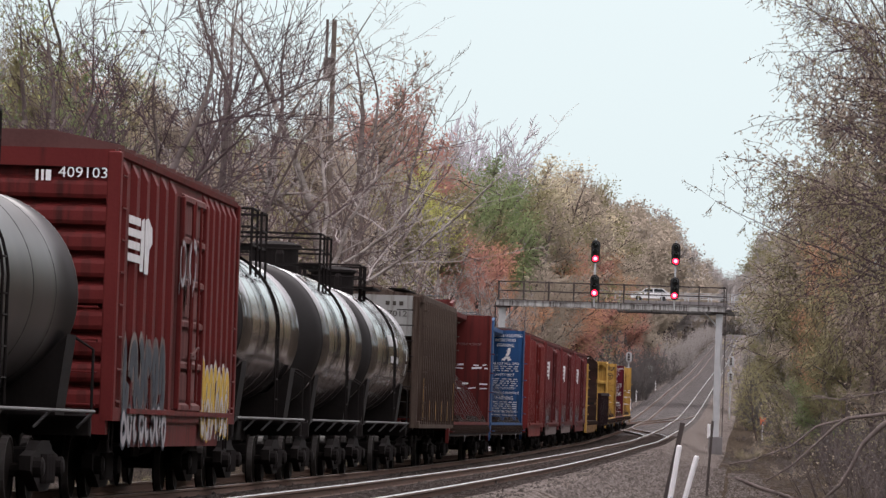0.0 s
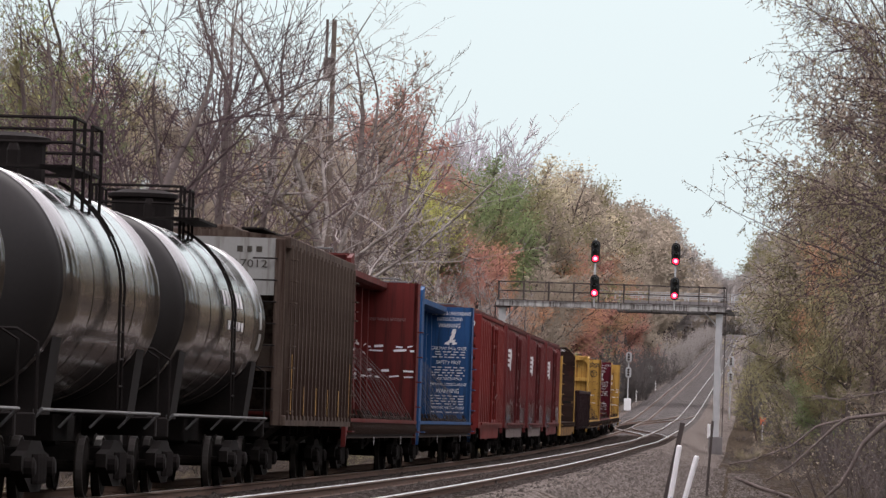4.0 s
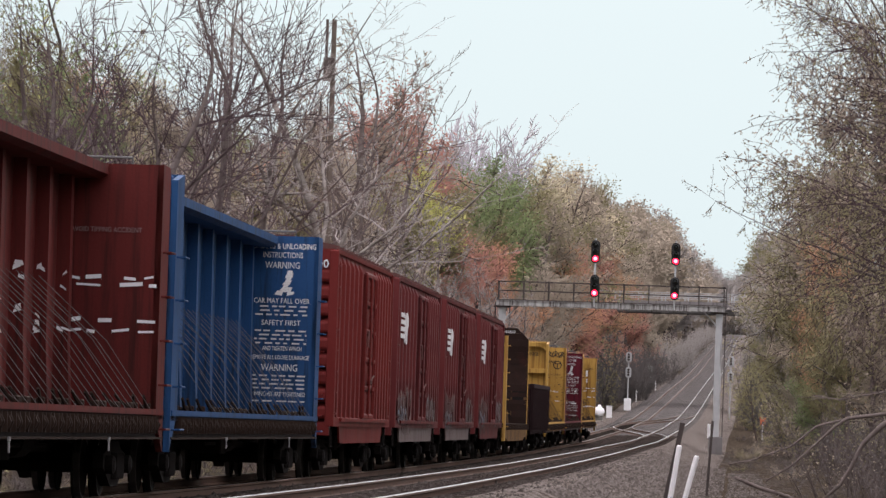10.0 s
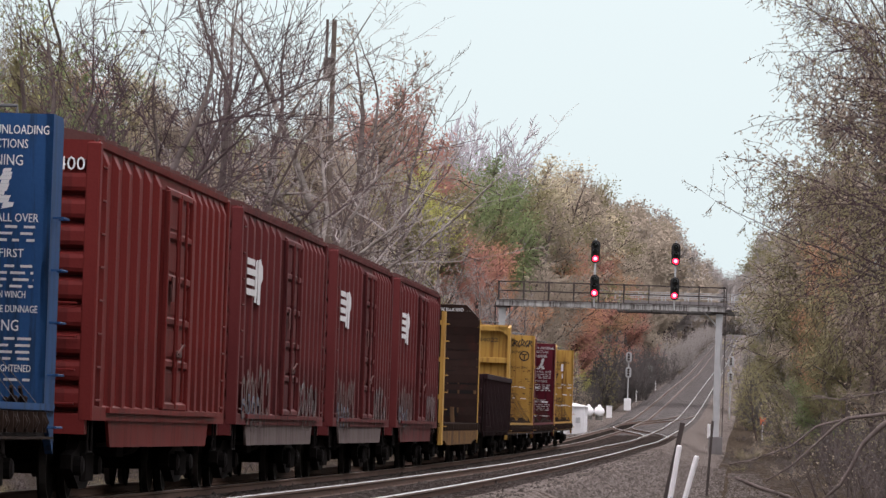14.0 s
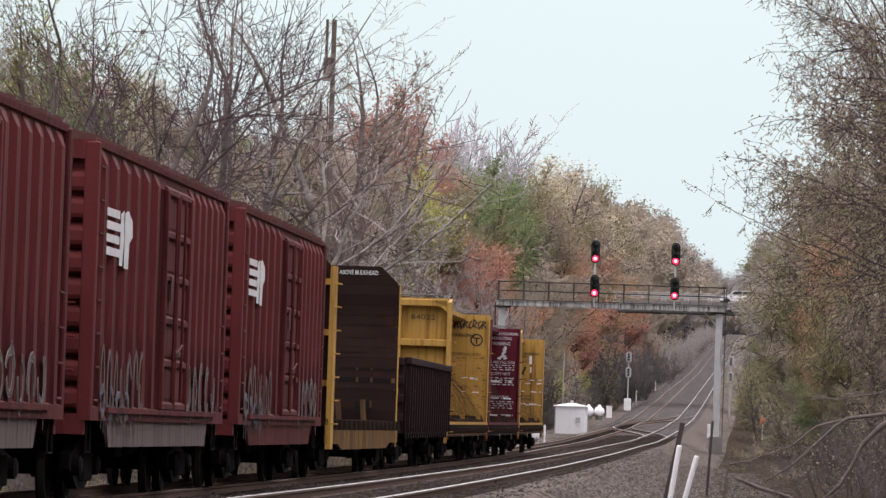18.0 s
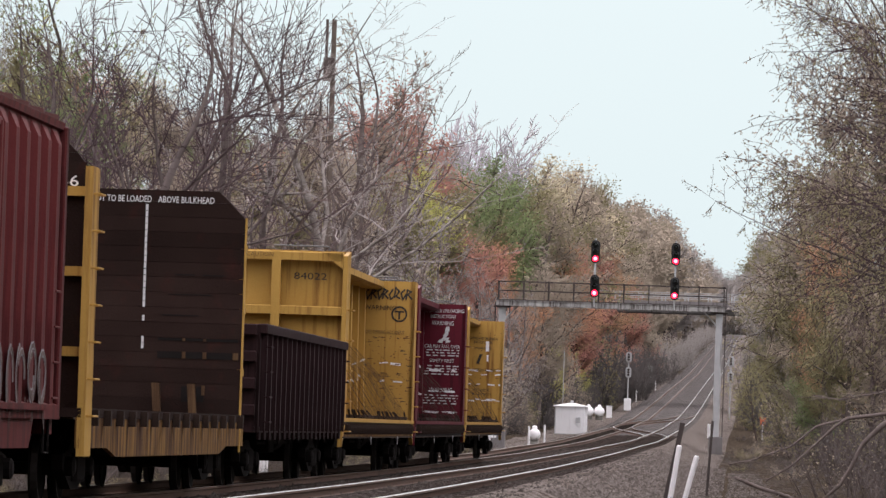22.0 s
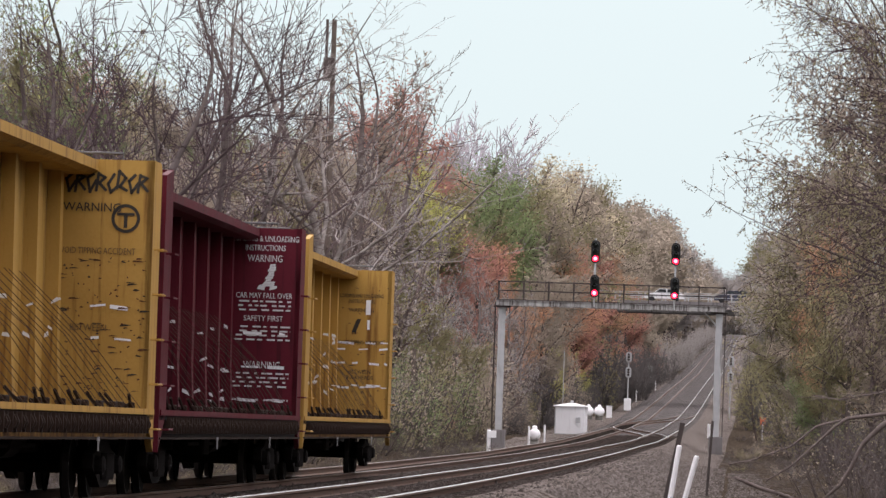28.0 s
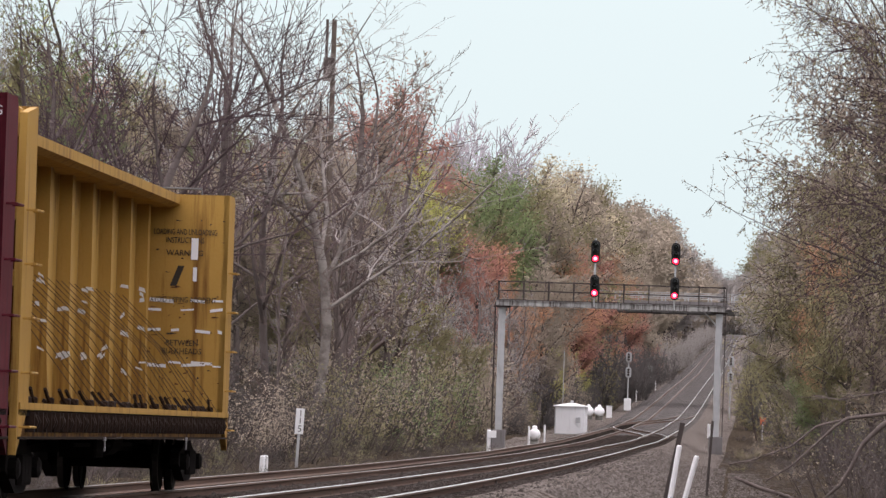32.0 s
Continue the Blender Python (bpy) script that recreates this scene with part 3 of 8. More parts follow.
def build_track(off, label):
    t = thing("railway_track", label, "railway track", group="main line tracks", kind="structure")
    ss = list(np.arange(-400, 0, 20)) + list(np.arange(0, 500, 4)) + list(np.arange(500, 2000, 25))
    for la in (off - 0.7525, off + 0.7525):
        part("rail", rail_mesh([(on_line(s, la, lift(s, off)), heading(s)) for s in ss], "dull_rail" if off == 0 else "rail_top"), None, t, "steel rail with a dull top" if off == 0 else "steel rail with a polished top")
    ties = Shape()
    for i in range(0, 820):
        s = i * 0.53 + 20
        p, a = on_line(s, off, lift(s, off) - 0.17), heading(s)
        w, e = Vector((math.cos(a), -math.sin(a), 0)), Vector((math.sin(a), math.cos(a), 0))
        j = random.uniform(-0.05, 0.05)
        q = [p + w * (x + j) + e * y for x, y in ((-1.3, -0.115), (1.3, -0.115), (1.3, 0.115), (-1.3, 0.115))]
        v = [tuple(k - Vector((0, 0, 0.16))) for k in q] + [tuple(k) for k in q]
        ties.add(v, [(4, 5, 6, 7), (0, 1, 5, 4), (1, 2, 6, 5), (2, 3, 7, 6), (3, 0, 4, 7)])
    tagged(part("ties", ties, M["tie"], t, "dark wooden ties"), kind="stuff")
    return t


track_a = build_track(0.0, "ballasted railway track with rusty rails under the train")
track_b = build_track(GAP, "ballasted railway track with polished rails beside the train")


def build_crossover(s0, s1, la0, la1, label, top="rail_top"):
    """Two rails that lead from one track to the other in an S curve."""
    t = thing("crossover", label, "railway switch", kind="structure", group="crossovers")
    for o in (-0.7525, 0.7525):
        pts = []
        for i in range(25):
            u = i / 24
            s = s0 + (s1 - s0) * u
            w = u * u * (3 - 2 * u)
            la = la0 + (la1 - la0) * w
            a = heading(s) + math.atan((la1 - la0) * 6 * u * (1 - u) / (s1 - s0))
            pts.append((on_line(s, la + o, lift(s, la) + 0.006), a))
        part("rail", rail_mesh(pts, top), None, t, "curved switch rail")
    return t


build_crossover(316, 412, GAP, 0.0, "curved crossover rails joining the two tracks")
build_crossover(420, 500, 0.0, GAP, "second pair of dull crossover rails beyond the gantry", "dull_rail")

# ---- the train: every car stands along +y, its nearer end at -y, rail top at z = 0 ----
SPEED = 9.0365
CARS = []


def oriented(m, x, y, z, turn):
    return part_pose(x, y, z, turn)


def part_pose(x, y, z, rz=0.0):
    return pose(x, y, z, 0, 0, rz)


def make_truck_meshes():
    side = Shape()
    side.prism([(-1.15, 0.42), (-0.75, 0.30), (-0.35, 0.16), (0.35, 0.16), (0.75, 0.30), (1.15, 0.42), (1.15, 0.60), (0.7, 0.66), (0.4, 0.78), (-0.4, 0.78), (-0.7, 0.66), (-1.15, 0.60)], "x", -0.07, 0.07)
    for y in (-0.25, 0, 0.25):
        side.spin([(0.075, 0.26), (0.085, 0.3), (0.085, 0.58), (0.075, 0.62)], "z", 8, (0.09, y, 0))
    for y in (-0.86, 0.86):
        side.spin([(0.10, 0.0), (0.13, 0.03), (0.13, 0.14), (0.08, 0.17)], "x", 10, (0.03, y, 0.46))
    ws = Shape()
    ws.tube([(-1.0, 0, 0), (1.0, 0, 0)], 0.085, 8)
    for sx in (-1, 1):
        x = 0.72 * sx
        prof = [(0.09, -0.09), (0.2, -0.075), (0.36, -0.05), (0.40, -0.07), (0.418, -0.066), (0.420, 0.058), (0.448, 0.068), (0.448, 0.096), (0.40, 0.096), (0.36, 0.03), (0.2, 0.05), (0.09, 0.09)]
        ws.slot = 0
        k = len(ws.f)
        ws.spin([(r, x - sx * t * 0.7) for r, t in prof], "x", 22)
        for i in range(22 * 3, 22 * 5):
            ws.mi[k + i] = 1
    bol = Shape()
    bol.box(-0.98, 0.98, -0.22, 0.22, 0.42, 0.70, 0.03)
    bol.box(-0.25, 0.25, -0.25, 0.25, 0.70, 0.86)
    brk = Shape()
    for y in (-0.40, 0.40):
        brk.tube([(-0.95, y * 1.02, 0.38), (0.95, y * 1.02, 0.38)], 0.04, 6)
    return side.mesh("side_frame", M["under"]), ws.mesh("wheelset", [M["wheel"], M["tread"]]), bol.mesh("bolster", M["under"]), brk.mesh("brake_beam", M["under"])


TRUCK = make_truck_meshes()
WHEELSETS = []


def truck(car, y):
    b = part("truck", TRUCK[2], None, car, "black cast-steel truck", at=(0, y, 0))
    for sx in (-1, 1):
        part("side_frame", TRUCK[0], None, b, at=pose(1.0 * sx, 0, 0, 0, 0, 0 if sx > 0 else 180))
    part("brake_beam", TRUCK[3], None, b)
    for yy in (-0.86, 0.86):
        w = part("wheelset", TRUCK[1], None, b, "steel wheels on an axle")
        w.matrix_parent_inverse = Matrix.Translation((0, yy, 0.42))
        WHEELSETS.append(w)


COUP = Shape()
COUP.box(-0.09, 0.09, -0.75, 0.1, 0.78, 0.98, 0.02)
COUP.prism([(-0.16, -0.95), (0.17, -0.95), (0.17, -0.72), (0.08, -0.62), (-0.12, -0.62), (-0.17, -0.75)], "z", 0.72, 1.04)
COUP = COUP.mesh("coupler", M["under"])


def running_gear(car, L, inset, sill=True, low=0.75):
    """Trucks, couplers, centre sill and brake gear under a car."""
    truck(car, -L / 2 + inset)
    truck(car, L / 2 - inset)
    part("coupler", COUP, None, car, "knuckle coupler", at=(0, -L / 2, 0))
    part("coupler", COUP, None, car, "knuckle coupler", at=pose(0, L / 2, 0, 0, 0, 180))
    if sill:
        s = Shape()
        s.box(-0.28, 0.28, -L / 2, L / 2, low, 1.05, 0.02)
        part("centre_sill", s, M["under"], car)
        s = Shape()
        s.spin([(0.17, -0.5), (0.22, -0.46), (0.22, 0.46), (0.17, 0.5)], "y", 12, (0.75, 1.2, 0.78))
        s.box(0.5, 1.0, -1.4, -0.6, 0.55, 0.95, 0.03)
        s.tube([(0.9, -3, 0.72), (0.9, 3, 0.72)], 0.03, 6)
        part("brake_gear", s, M["under"], car, "air tank and brake rods")
        for y in np.linspace(-L / 2 + inset + 2.2, L / 2 - inset - 2.2, 5):
            part("cross_bearer", Shape().prism([(-1.3, 1.04), (-1.3, 0.9), (-0.3, 0.68), (0.3, 0.68), (1.3, 0.9), (1.3, 1.04)], "y", y - 0.06, y + 0.06), M["under"], car)
    for y, d in ((-L / 2, -1), (L / 2, 1)):
        h = Shape()
        h.tube([(0.35, y, 0.8), (0.42, y + d * 0.3, 0.5), (0.36, y + d * 0.75, 0.42)], 0.028, 6)
        part("air_hose", h, M["under"], car)


RUNG = {}


def ladder(parent, n, w, z0, dz, material, at, depth=0.09):
    """Grab irons one over another; each is a part. They stand out along the pose's +x."""
    key = (w, depth, material.name)
    if key not in RUNG:
        RUNG[key] = Shape().tube([(0, -w / 2, 0), (depth, -w / 2, 0), (depth, w / 2, 0), (0, w / 2, 0)], 0.015, 5).mesh("grab_iron", material)
    at = at if isinstance(at, Matrix) else Matrix.Translation(at)
    for i in range(n):
        part("grab_iron", RUNG[key], None, parent, at=at @ Matrix.Translation((0, 0, z0 + i * dz)))


def start_car(name, label, s0, s1, category, group="freight train"):
    car = thing(name, label, category, group=group)
    CARS.append((car, (s0 + s1) / 2, s1 - s0))
    return car, s1 - s0


POST = {}


def boxcar(s0, s1, body, door, label, logo=True, number="", skirt=None, hw=1.40, floor=1.05, eave=4.54, posts=6, door_at=0.85):
    car, L = start_car("boxcar", label, s0, s1, "freight car")
    sh = Shape()
    sh.box(-hw, hw, -L / 2, L / 2, floor, eave)
    part("body", sh, M[body], car)
    # roof with ridges across
    ro = Shape()
    ro.prism([(-hw - 0.03, eave), (hw + 0.03, eave), (hw + 0.03, eave + 0.05), (0.5, eave + 0.24), (-0.5, eave + 0.24), (-hw - 0.03, eave + 0.05)], "y", -L / 2 - 0.06, L / 2 + 0.06)
    part("roof", ro, M["roof_red"], car, "shallow steel roof")
    rr = Shape()
    rr.prism([(-hw - 0.045, 0.01), (hw + 0.045, 0.01), (hw + 0.045, 0.10), (0.5, 0.285), (-0.5, 0.285), (-hw - 0.045, 0.10)], "y", -0.04, 0.04)
    rr = rr.mesh("roof_rib", M["roof_red"])
    for i in range(13):
        part("roof_rib", rr, None, car, at=(0, -L / 2 + 0.5 + i * (L - 1) / 12, eave))
    # eave channel
    key = ("eave", L, hw, body)
    if key not in POST:
        e = Shape()
        e.prism([(0, -0.06), (0.05, -0.05), (0.06, 0.03), (0, 0.03)], "y", -L / 2, L / 2)
        POST[key] = e.mesh("eave_rail", M[body])
        k = Shape()
        k.prism([(0, 0.0), (0.09, 0.0), (0.09, 0.17), (0, 0.2)], "y", -L / 2, L / 2)
        POST[("side_sill",) + key] = k.mesh("side_sill", M[body])
    for sx in (-1, 1):
        part("eave_rail", POST[key], None, car, at=pose(hw * sx, 0, eave, 0, 0, 0 if sx > 0 else 180))
        part("side_sill", POST[("side_sill",) + key], None, car, at=pose(hw * sx, 0, floor, 0, 0, 0 if sx > 0 else 180))
    # outside posts, sloping out at the top
    pk = ("post", floor, eave, body)
    if pk not in POST:
        p = Shape()
        za, zb = floor + 0.17, eave - 0.05
        v = [(0, -0.21, za), (0.085, -0.13, za), (0.085, 0.13, za), (0, 0.21, za), (0, -0.21, zb), (0, 0.21, zb), (0.085, -0.13, zb - 0.2), (0.085, 0.13, zb - 0.2)]
        p.add(v, [(0, 1, 6, 4), (1, 2, 7, 6), (2, 3, 5, 7), (4, 6, 7, 5), (3, 2, 1, 0)])
        POST[pk] = p.mesh("side_post", M[body])
        w = Shape()
        w.prism([(-0.15, -0.07), (-0.13, -0.12), (0.0, -0.16), (0.0, 0.16), (-0.13, 0.10), (-0.15, 0.05)], "x", -hw + 0.03, hw - 0.03)
        POST[("end_rib", body, hw)] = w.mesh("end_rib", M[body])
    dw = 1.5
    for sx in (-1, 1):
        for end in (-1, 1):
            span = L / 2 - dw - end * door_at
            for i in range(posts):
                y = door_at + end * (dw + 0.16 + (i + 0.5) * (span - 0.3) / posts)
                part("side_post", POST[pk], None, car, at=pose(hw * sx, y, 0, 0, 0, 0 if sx > 0 else 180))
        d = Shape()
        d.box(0.02, 0.07, -dw, dw, floor + 0.2, eave - 0.25)
        dr = part("door", d, M[door], car, "sliding plug door with pressed panels", at=pose(hw * sx, door_at, 0, 0, 0, 0 if sx > 0 else 180))
        n_row, zlo, zhi = 5, floor + 0.22, eave - 0.27
        for j in range(n_row + 1):
            zz = zlo + j * (zhi - zlo) / n_row
            r = Shape()
            r.prism([(0.065, zz - 0.075), (0.125, zz - 0.035), (0.125, zz + 0.035), (0.065, zz + 0.075)], "y", -dw + 0.04, dw - 0.04)
            part("door_stiffener", r, M[door], dr)
        for j in range(n_row):
            za, zb = zlo + (j + 0.18) * (zhi - zlo) / n_row, zlo + (j + 0.82) * (zhi - zlo) / n_row
            for ya, yb in ((-dw + 0.16, -0.12), (0.12, dw - 0.16)):
                part("door_panel", Shape().box(0.06, 0.085, ya, yb, za, zb, 0.008), M[door], dr)
        for y in (-dw + 0.05, 0.0, dw - 0.05):
            r = Shape()
            r.box(0.06, 0.14, y - 0.06, y + 0.06, zlo - 0.02, zhi + 0.02, 0.015)
            part("door_stile", r, M[body], dr)
        for y in (-0.5, 0.5):
            part("lock_rod", Shape().tube([(0.15, y, floor + 0.3), (0.15, y, eave - 0.32)], 0.022, 6), M[body], dr)
        r = Shape()
        r.box(0.12, 0.17, -0.28, 0.28, floor + 0.93, floor + 1.02, 0.012)
        r.tube([(0.17, -0.2, floor + 0.97), (0.2, 0.15, floor + 1.1), (0.2, 0.3, floor + 1.1)], 0.018, 5)
        part("lock_handle", r, M["roof_red"], dr, "dull door lock handle")
        part("placard_board", Shape().box(0.13, 0.145, -0.95, -0.62, floor + 1.7, floor + 2.05, 0.004), M["pale_door"], dr, "worn placard board")
        t = Shape()
        t.box(0, 0.14, -L / 2 + 1.2, L / 2 - 1.2, floor - 0.02, floor + 0.05)
        part("door_track", t, M[body], car, at=pose(hw * sx, 0, 0.12, 0, 0, 0 if sx > 0 else 180))
        k = Shape()
        a = L / 2 - 2.0
        k.prism([(-a, floor - 0.34), (a, floor - 0.34), (a + 0.3, floor), (-a - 0.3, floor)], "x", -0.02, 0.02)
        part("side_skirt", k, M[skirt or body], car, at=(sx * (hw + 0.03), 0, 0))
        # ladders on the side and at the end
        for end in (-1, 1):
            ladder(car, 8 if end < 0 else 4, 0.42, floor + 0.25, 0.42, M[body], pose(hw * sx, end * (L / 2 - 0.32), 0, 0, 0, 0 if sx > 0 else 180))
            st = Shape()
            st.tube([(0, -0.2, floor), (0, -0.2, floor - 0.4), (0, 0.2, floor - 0.4), (0, 0.2, floor)], 0.018, 5)
            part("step", st, M["under"], car, at=(sx * hw, end * (L / 2 - 0.35), 0))
    for end in (-1, 1):
        for i in range(9):
            z = floor + 0.28 + i * (eave - floor - 0.78) / 8
            part("end_rib", POST[("end_rib", body, hw)], None, car, at=pose(0, end * L / 2, z, 0, 0, 0 if end < 0 else 180))
        for sx in (-1, 1):
            part("corner_post", Shape().box(sx * hw - 0.09, sx * hw + 0.09, -0.17, 0.05, floor, eave, 0.02), M[body], car, at=pose(0, end * L / 2, 0, 0, 0, 0 if end < 0 else 180))
        part("end_plate", Shape().box(-hw, hw, -0.15, 0.05, eave - 0.22, eave + 0.02), M[body], car, at=pose(0, end * L / 2, 0, 0, 0, 0 if end < 0 else 180))
        part("end_sill", Shape().box(-hw, hw, -0.16, 0.05, floor - 0.18, floor + 0.08), M[body], car, at=pose(0, end * L / 2, 0, 0, 0, 0 if end < 0 else 180))
        ladder(car, 4, 0.4, floor + 0.2, 0.42, M[body], pose(-end * 1.05, end * (L / 2 + 0.12), 0, 0, 0, -90 if end < 0 else 90))
        pl = Shape()
        pl.box(-0.8, 0.8, -0.35, 0, floor - 0.12, floor - 0.07)
        part("end_platform", pl, M["under"], car, at=pose(0, end * L / 2, 0.15, 0, 0, 0 if end < 0 else 180))
    b = Shape()
    b.tube([(-0.75, -0.28, floor + 2.2), (-0.75, -0.24, floor + 2.2)], 0.28, 14)
    part("brake_wheel", b, M["under"], car, at=(0, -L / 2, 0))
    running_gear(car, L, 2.3)
    if number:
        part("lettering", words(number, 0.2, M["white"], 0.64), None, car, "white lettering", at=(1.0, -L / 2 - 0.16, eave - 0.3))
    if logo:
        zl = 3.78
        yl = -L / 2 + 0.8
        for i in range(4):
            z = zl - 0.07 - i * 0.165
            part("emblem_bar", Shape().box(0, 0.006, yl, yl + 1.25 + 0.12 * (i % 2), z - 0.055, z + 0.05), M["worn_white"], car, at=(hw + 0.088, 0, 0))
        e = Shape()
        e.prism([(yl + 1.3, zl - 0.72), (yl + 1.62, zl - 0.72), (yl + 1.72, zl - 0.36), (yl + 1.66, zl), (yl + 1.38, zl - 0.05)], "x", 0, 0.006)
        e.prism([(yl + 1.8, zl - 0.74), (yl + 2.2, zl - 0.74), (yl + 2.28, zl - 0.4), (yl + 2.6, zl - 0.3), (yl + 2.55, zl - 0.1), (yl + 2.1, zl + 0.02), (yl + 1.78, zl - 0.02)], "x", 0, 0.006)
        part("emblem", e, M["worn_white"], car, "white emblem beside stripes", at=(hw + 0.088, 0, 0))
    return car, L


def tag_letters(car, x, y0, y1, z0, z1, fill, line, seed, n=5, wide=0.16):
    """Fat sprayed letters: bent strokes with a wider outline under them, and paint runs below."""
    rnd = random.Random(seed)
    under, over, runs = Shape(), Shape(), Shape()

    def strip(sh, pts, w, d):
        v = []
        for i, (y, z) in enumerate(pts):
            a, b = pts[max(i - 1, 0)], pts[min(i + 1, len(pts) - 1)]
            k = math.hypot(b[0] - a[0], b[1] - a[1]) or 1
            ny, nz = -(b[1] - a[1]) / k * w, (b[0] - a[0]) / k * w
            v += [(d, y - ny, z - nz), (d, y + ny, z + nz), (d + 0.003, y - ny, z - nz), (d + 0.003, y + ny, z + nz)]
        f = [(2, 3, 1, 0)]
        for i in range(len(pts) - 1):
            o = i * 4
            f += [(o + 2, o + 6, o + 7, o + 3), (o, o + 4, o + 6, o + 2), (o + 3, o + 7, o + 5, o + 1)]
        sh.add(v, f)

    step = (y1 - y0) / n
    for i in range(n):
        yc, zc = y0 + (i + 0.5) * step, (z0 + z1) / 2 + rnd.uniform(-0.06, 0.06)
        for j in range(rnd.choice((2, 3))):
            ry, rz = step * rnd.uniform(0.2, 0.42), (z1 - z0) * rnd.uniform(0.3, 0.48)
            a0, turn = rnd.uniform(0, 6.3), rnd.uniform(2.0, 4.6)
            pts = [(yc + ry * math.cos(a0 + turn * q / 8), zc + rz * math.sin(a0 + turn * q / 8)) for q in range(9)]
            strip(under, pts, wide * 0.8, x + 0.001 * j)
            strip(over, pts, wide * 0.45, x + 0.006 + 0.001 * j)
        for j in range(3):
            y, z = yc + rnd.uniform(-0.5, 0.5) * step, z0 + rnd.uniform(-0.05, 0.3)
            strip(runs, [(y, z), (y + rnd.uniform(-0.02, 0.02), max(0.8, z - rnd.uniform(0.08, 0.3)))], rnd.uniform(0.008, 0.022), x + 0.012)
    for sh, m in ((under, line), (over, fill), (runs, fill)):
        tagged(part("graffiti", sh, M[m], car, "sprayed graffiti lettering"), kind="stuff")


def tank_car(s0, s1, label, r=1.42, zc=2.72, rail=(1.05, 1.3, 0.7), paint="tank_black"):
    """s0 and s1 are the ends of the hull."""
    car, L = start_car("tank_car", label, s0, s1, "freight car")
    h = L / 2
    dome = [(r * math.sin(a), 0.62 * (1 - math.cos(a))) for a in np.linspace(0.0, math.pi / 2, 9)]
    dome[0] = (0.02, 0.0)
    part("tank_shell", Shape().spin([(r, y) for y in np.linspace(-h + 0.62, h - 0.62, 7)], "y", 56, (0, 0, zc)), M[paint], car, "black tank shell", smooth=True)
    # the heads' shade is painted in by a darker, matt colour
    for end in (-1, 1):
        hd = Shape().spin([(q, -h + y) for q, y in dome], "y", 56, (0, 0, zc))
        part("tank_head", hd, M["tank_head"], car, "dull black dished head, darkened for its shade", at=pose(0, 0, 0, 0, 0, 0 if end < 0 else 180), smooth=True)
    for y in np.linspace(-h + 0.62, h - 0.62, 8):
        part("weld_seam", Shape().spin([(r, y - 0.02), (r + 0.007, y - 0.012), (r + 0.007, y + 0.012), (r, y + 0.02)], "y", 48, (0, 0, zc)), M[paint], car, smooth=True)
    for end in (-1, 1):
        a, b = sorted((end * (h + 0.55), end * (h - 2.4)))
        part("stub_sill", Shape().box(-0.3, 0.3, a, b, 0.75, 1.12, 0.02), M["under"], car)
        part("end_sill", Shape().box(-1.35, 1.35, end * (h + 0.5) - 0.08, end * (h + 0.5) + 0.08, 0.85, 1.12, 0.02), M["under"], car)
        a, b = sorted((end * (h - 0.9), end * (h - 1.7)))
        part("saddle", Shape().prism([(-1.2, 1.1), (1.2, 1.1), (1.32, 2.1), (0.9, 1.65), (0.0, 1.42), (-0.9, 1.65), (-1.32, 2.1)], "y", a, b), M["under"], car)
    for sx in (-1, 1):
        p = Shape()
        p.tube([(sx * 1.4, -h - 0.4, 1.16), (sx * 1.4, h + 0.4, 1.16)], 0.022, 6)
        for y in np.linspace(-h - 0.3, h + 0.3, 5):
            p.tube([(sx * 1.4, y, 1.16), (sx * 1.2, y, 0.95)], 0.02, 5)
        part("side_rail", p, M["pipe"], car, "pale steel handrail")
    for end in (-1, 1):
        e = Shape()
        e.tube([(-1.35, end * (h + 0.5), 1.1), (-1.35, end * (h + 0.5), 1.95), (-1.1, end * (h + 0.5), 2.1), (1.1, end * (h + 0.5), 2.1), (1.35, end * (h + 0.5), 1.95), (1.35, end * (h + 0.5), 1.1)], 0.022, 6)
        part("end_rail", e, M["under"], car)
        w = Shape()
        w.box(-1.3, 1.3, end * (h + 0.1) - 0.3, end * (h + 0.1) + 0.3, 1.12, 1.16)
        part("end_platform", w, M["under"], car)
    # the top platform round the manway, its rails and the side ladders
    zt = zc + r
    pf = Shape()
    for x in (-1.05, 0.62):
        pf.box(x, x + 0.43, -1.35, 1.35, zt + 0.06, zt + 0.1)
    pf.box(-1.05, 1.05, -1.35, -1.0, zt + 0.06, zt + 0.1)
    pf.box(-1.05, 1.05, 1.0, 1.35, zt + 0.06, zt + 0.1)
    part("walkway", pf, M["under"], car, "grated top walkway")
    rx, ry, rh = rail
    for x in (-rx, rx):
        for y in (-ry, -0.35, 0.35, ry):
            part("rail_post", Shape().tube([(x, y, zt - 0.45), (x, y, zt + rh)], 0.025, 5), M["under"], car)
        for z in (zt + rh * 0.55, zt + rh):
            part("guard_rail", Shape().tube([(x, -ry, z), (x, -0.35, z)], 0.022, 5), M["under"], car)
            part("guard_rail", Shape().tube([(x, 0.35, z), (x, ry, z)], 0.022, 5), M["under"], car)
    for y in (-ry, ry):
        for z in (zt + rh * 0.55, zt + rh):
            part("guard_rail", Shape().tube([(-rx, y, z), (rx, y, z)], 0.022, 5), M["under"], car)
    part("manway", Shape().spin([(0.5, -0.1), (0.5, 0.42), (0.56, 0.44), (0.56, 0.5), (0.35, 0.56), (0.05, 0.58)], "z", 20, (0, 0, zt)), M["under"], car, "manway dome with a lid", smooth=False)
    v = Shape()
    v.box(-0.3, 0.3, 0.62, 0.95, zt - 0.05, zt + 0.38, 0.03)
    part("valve_box", v, M["under"], car)
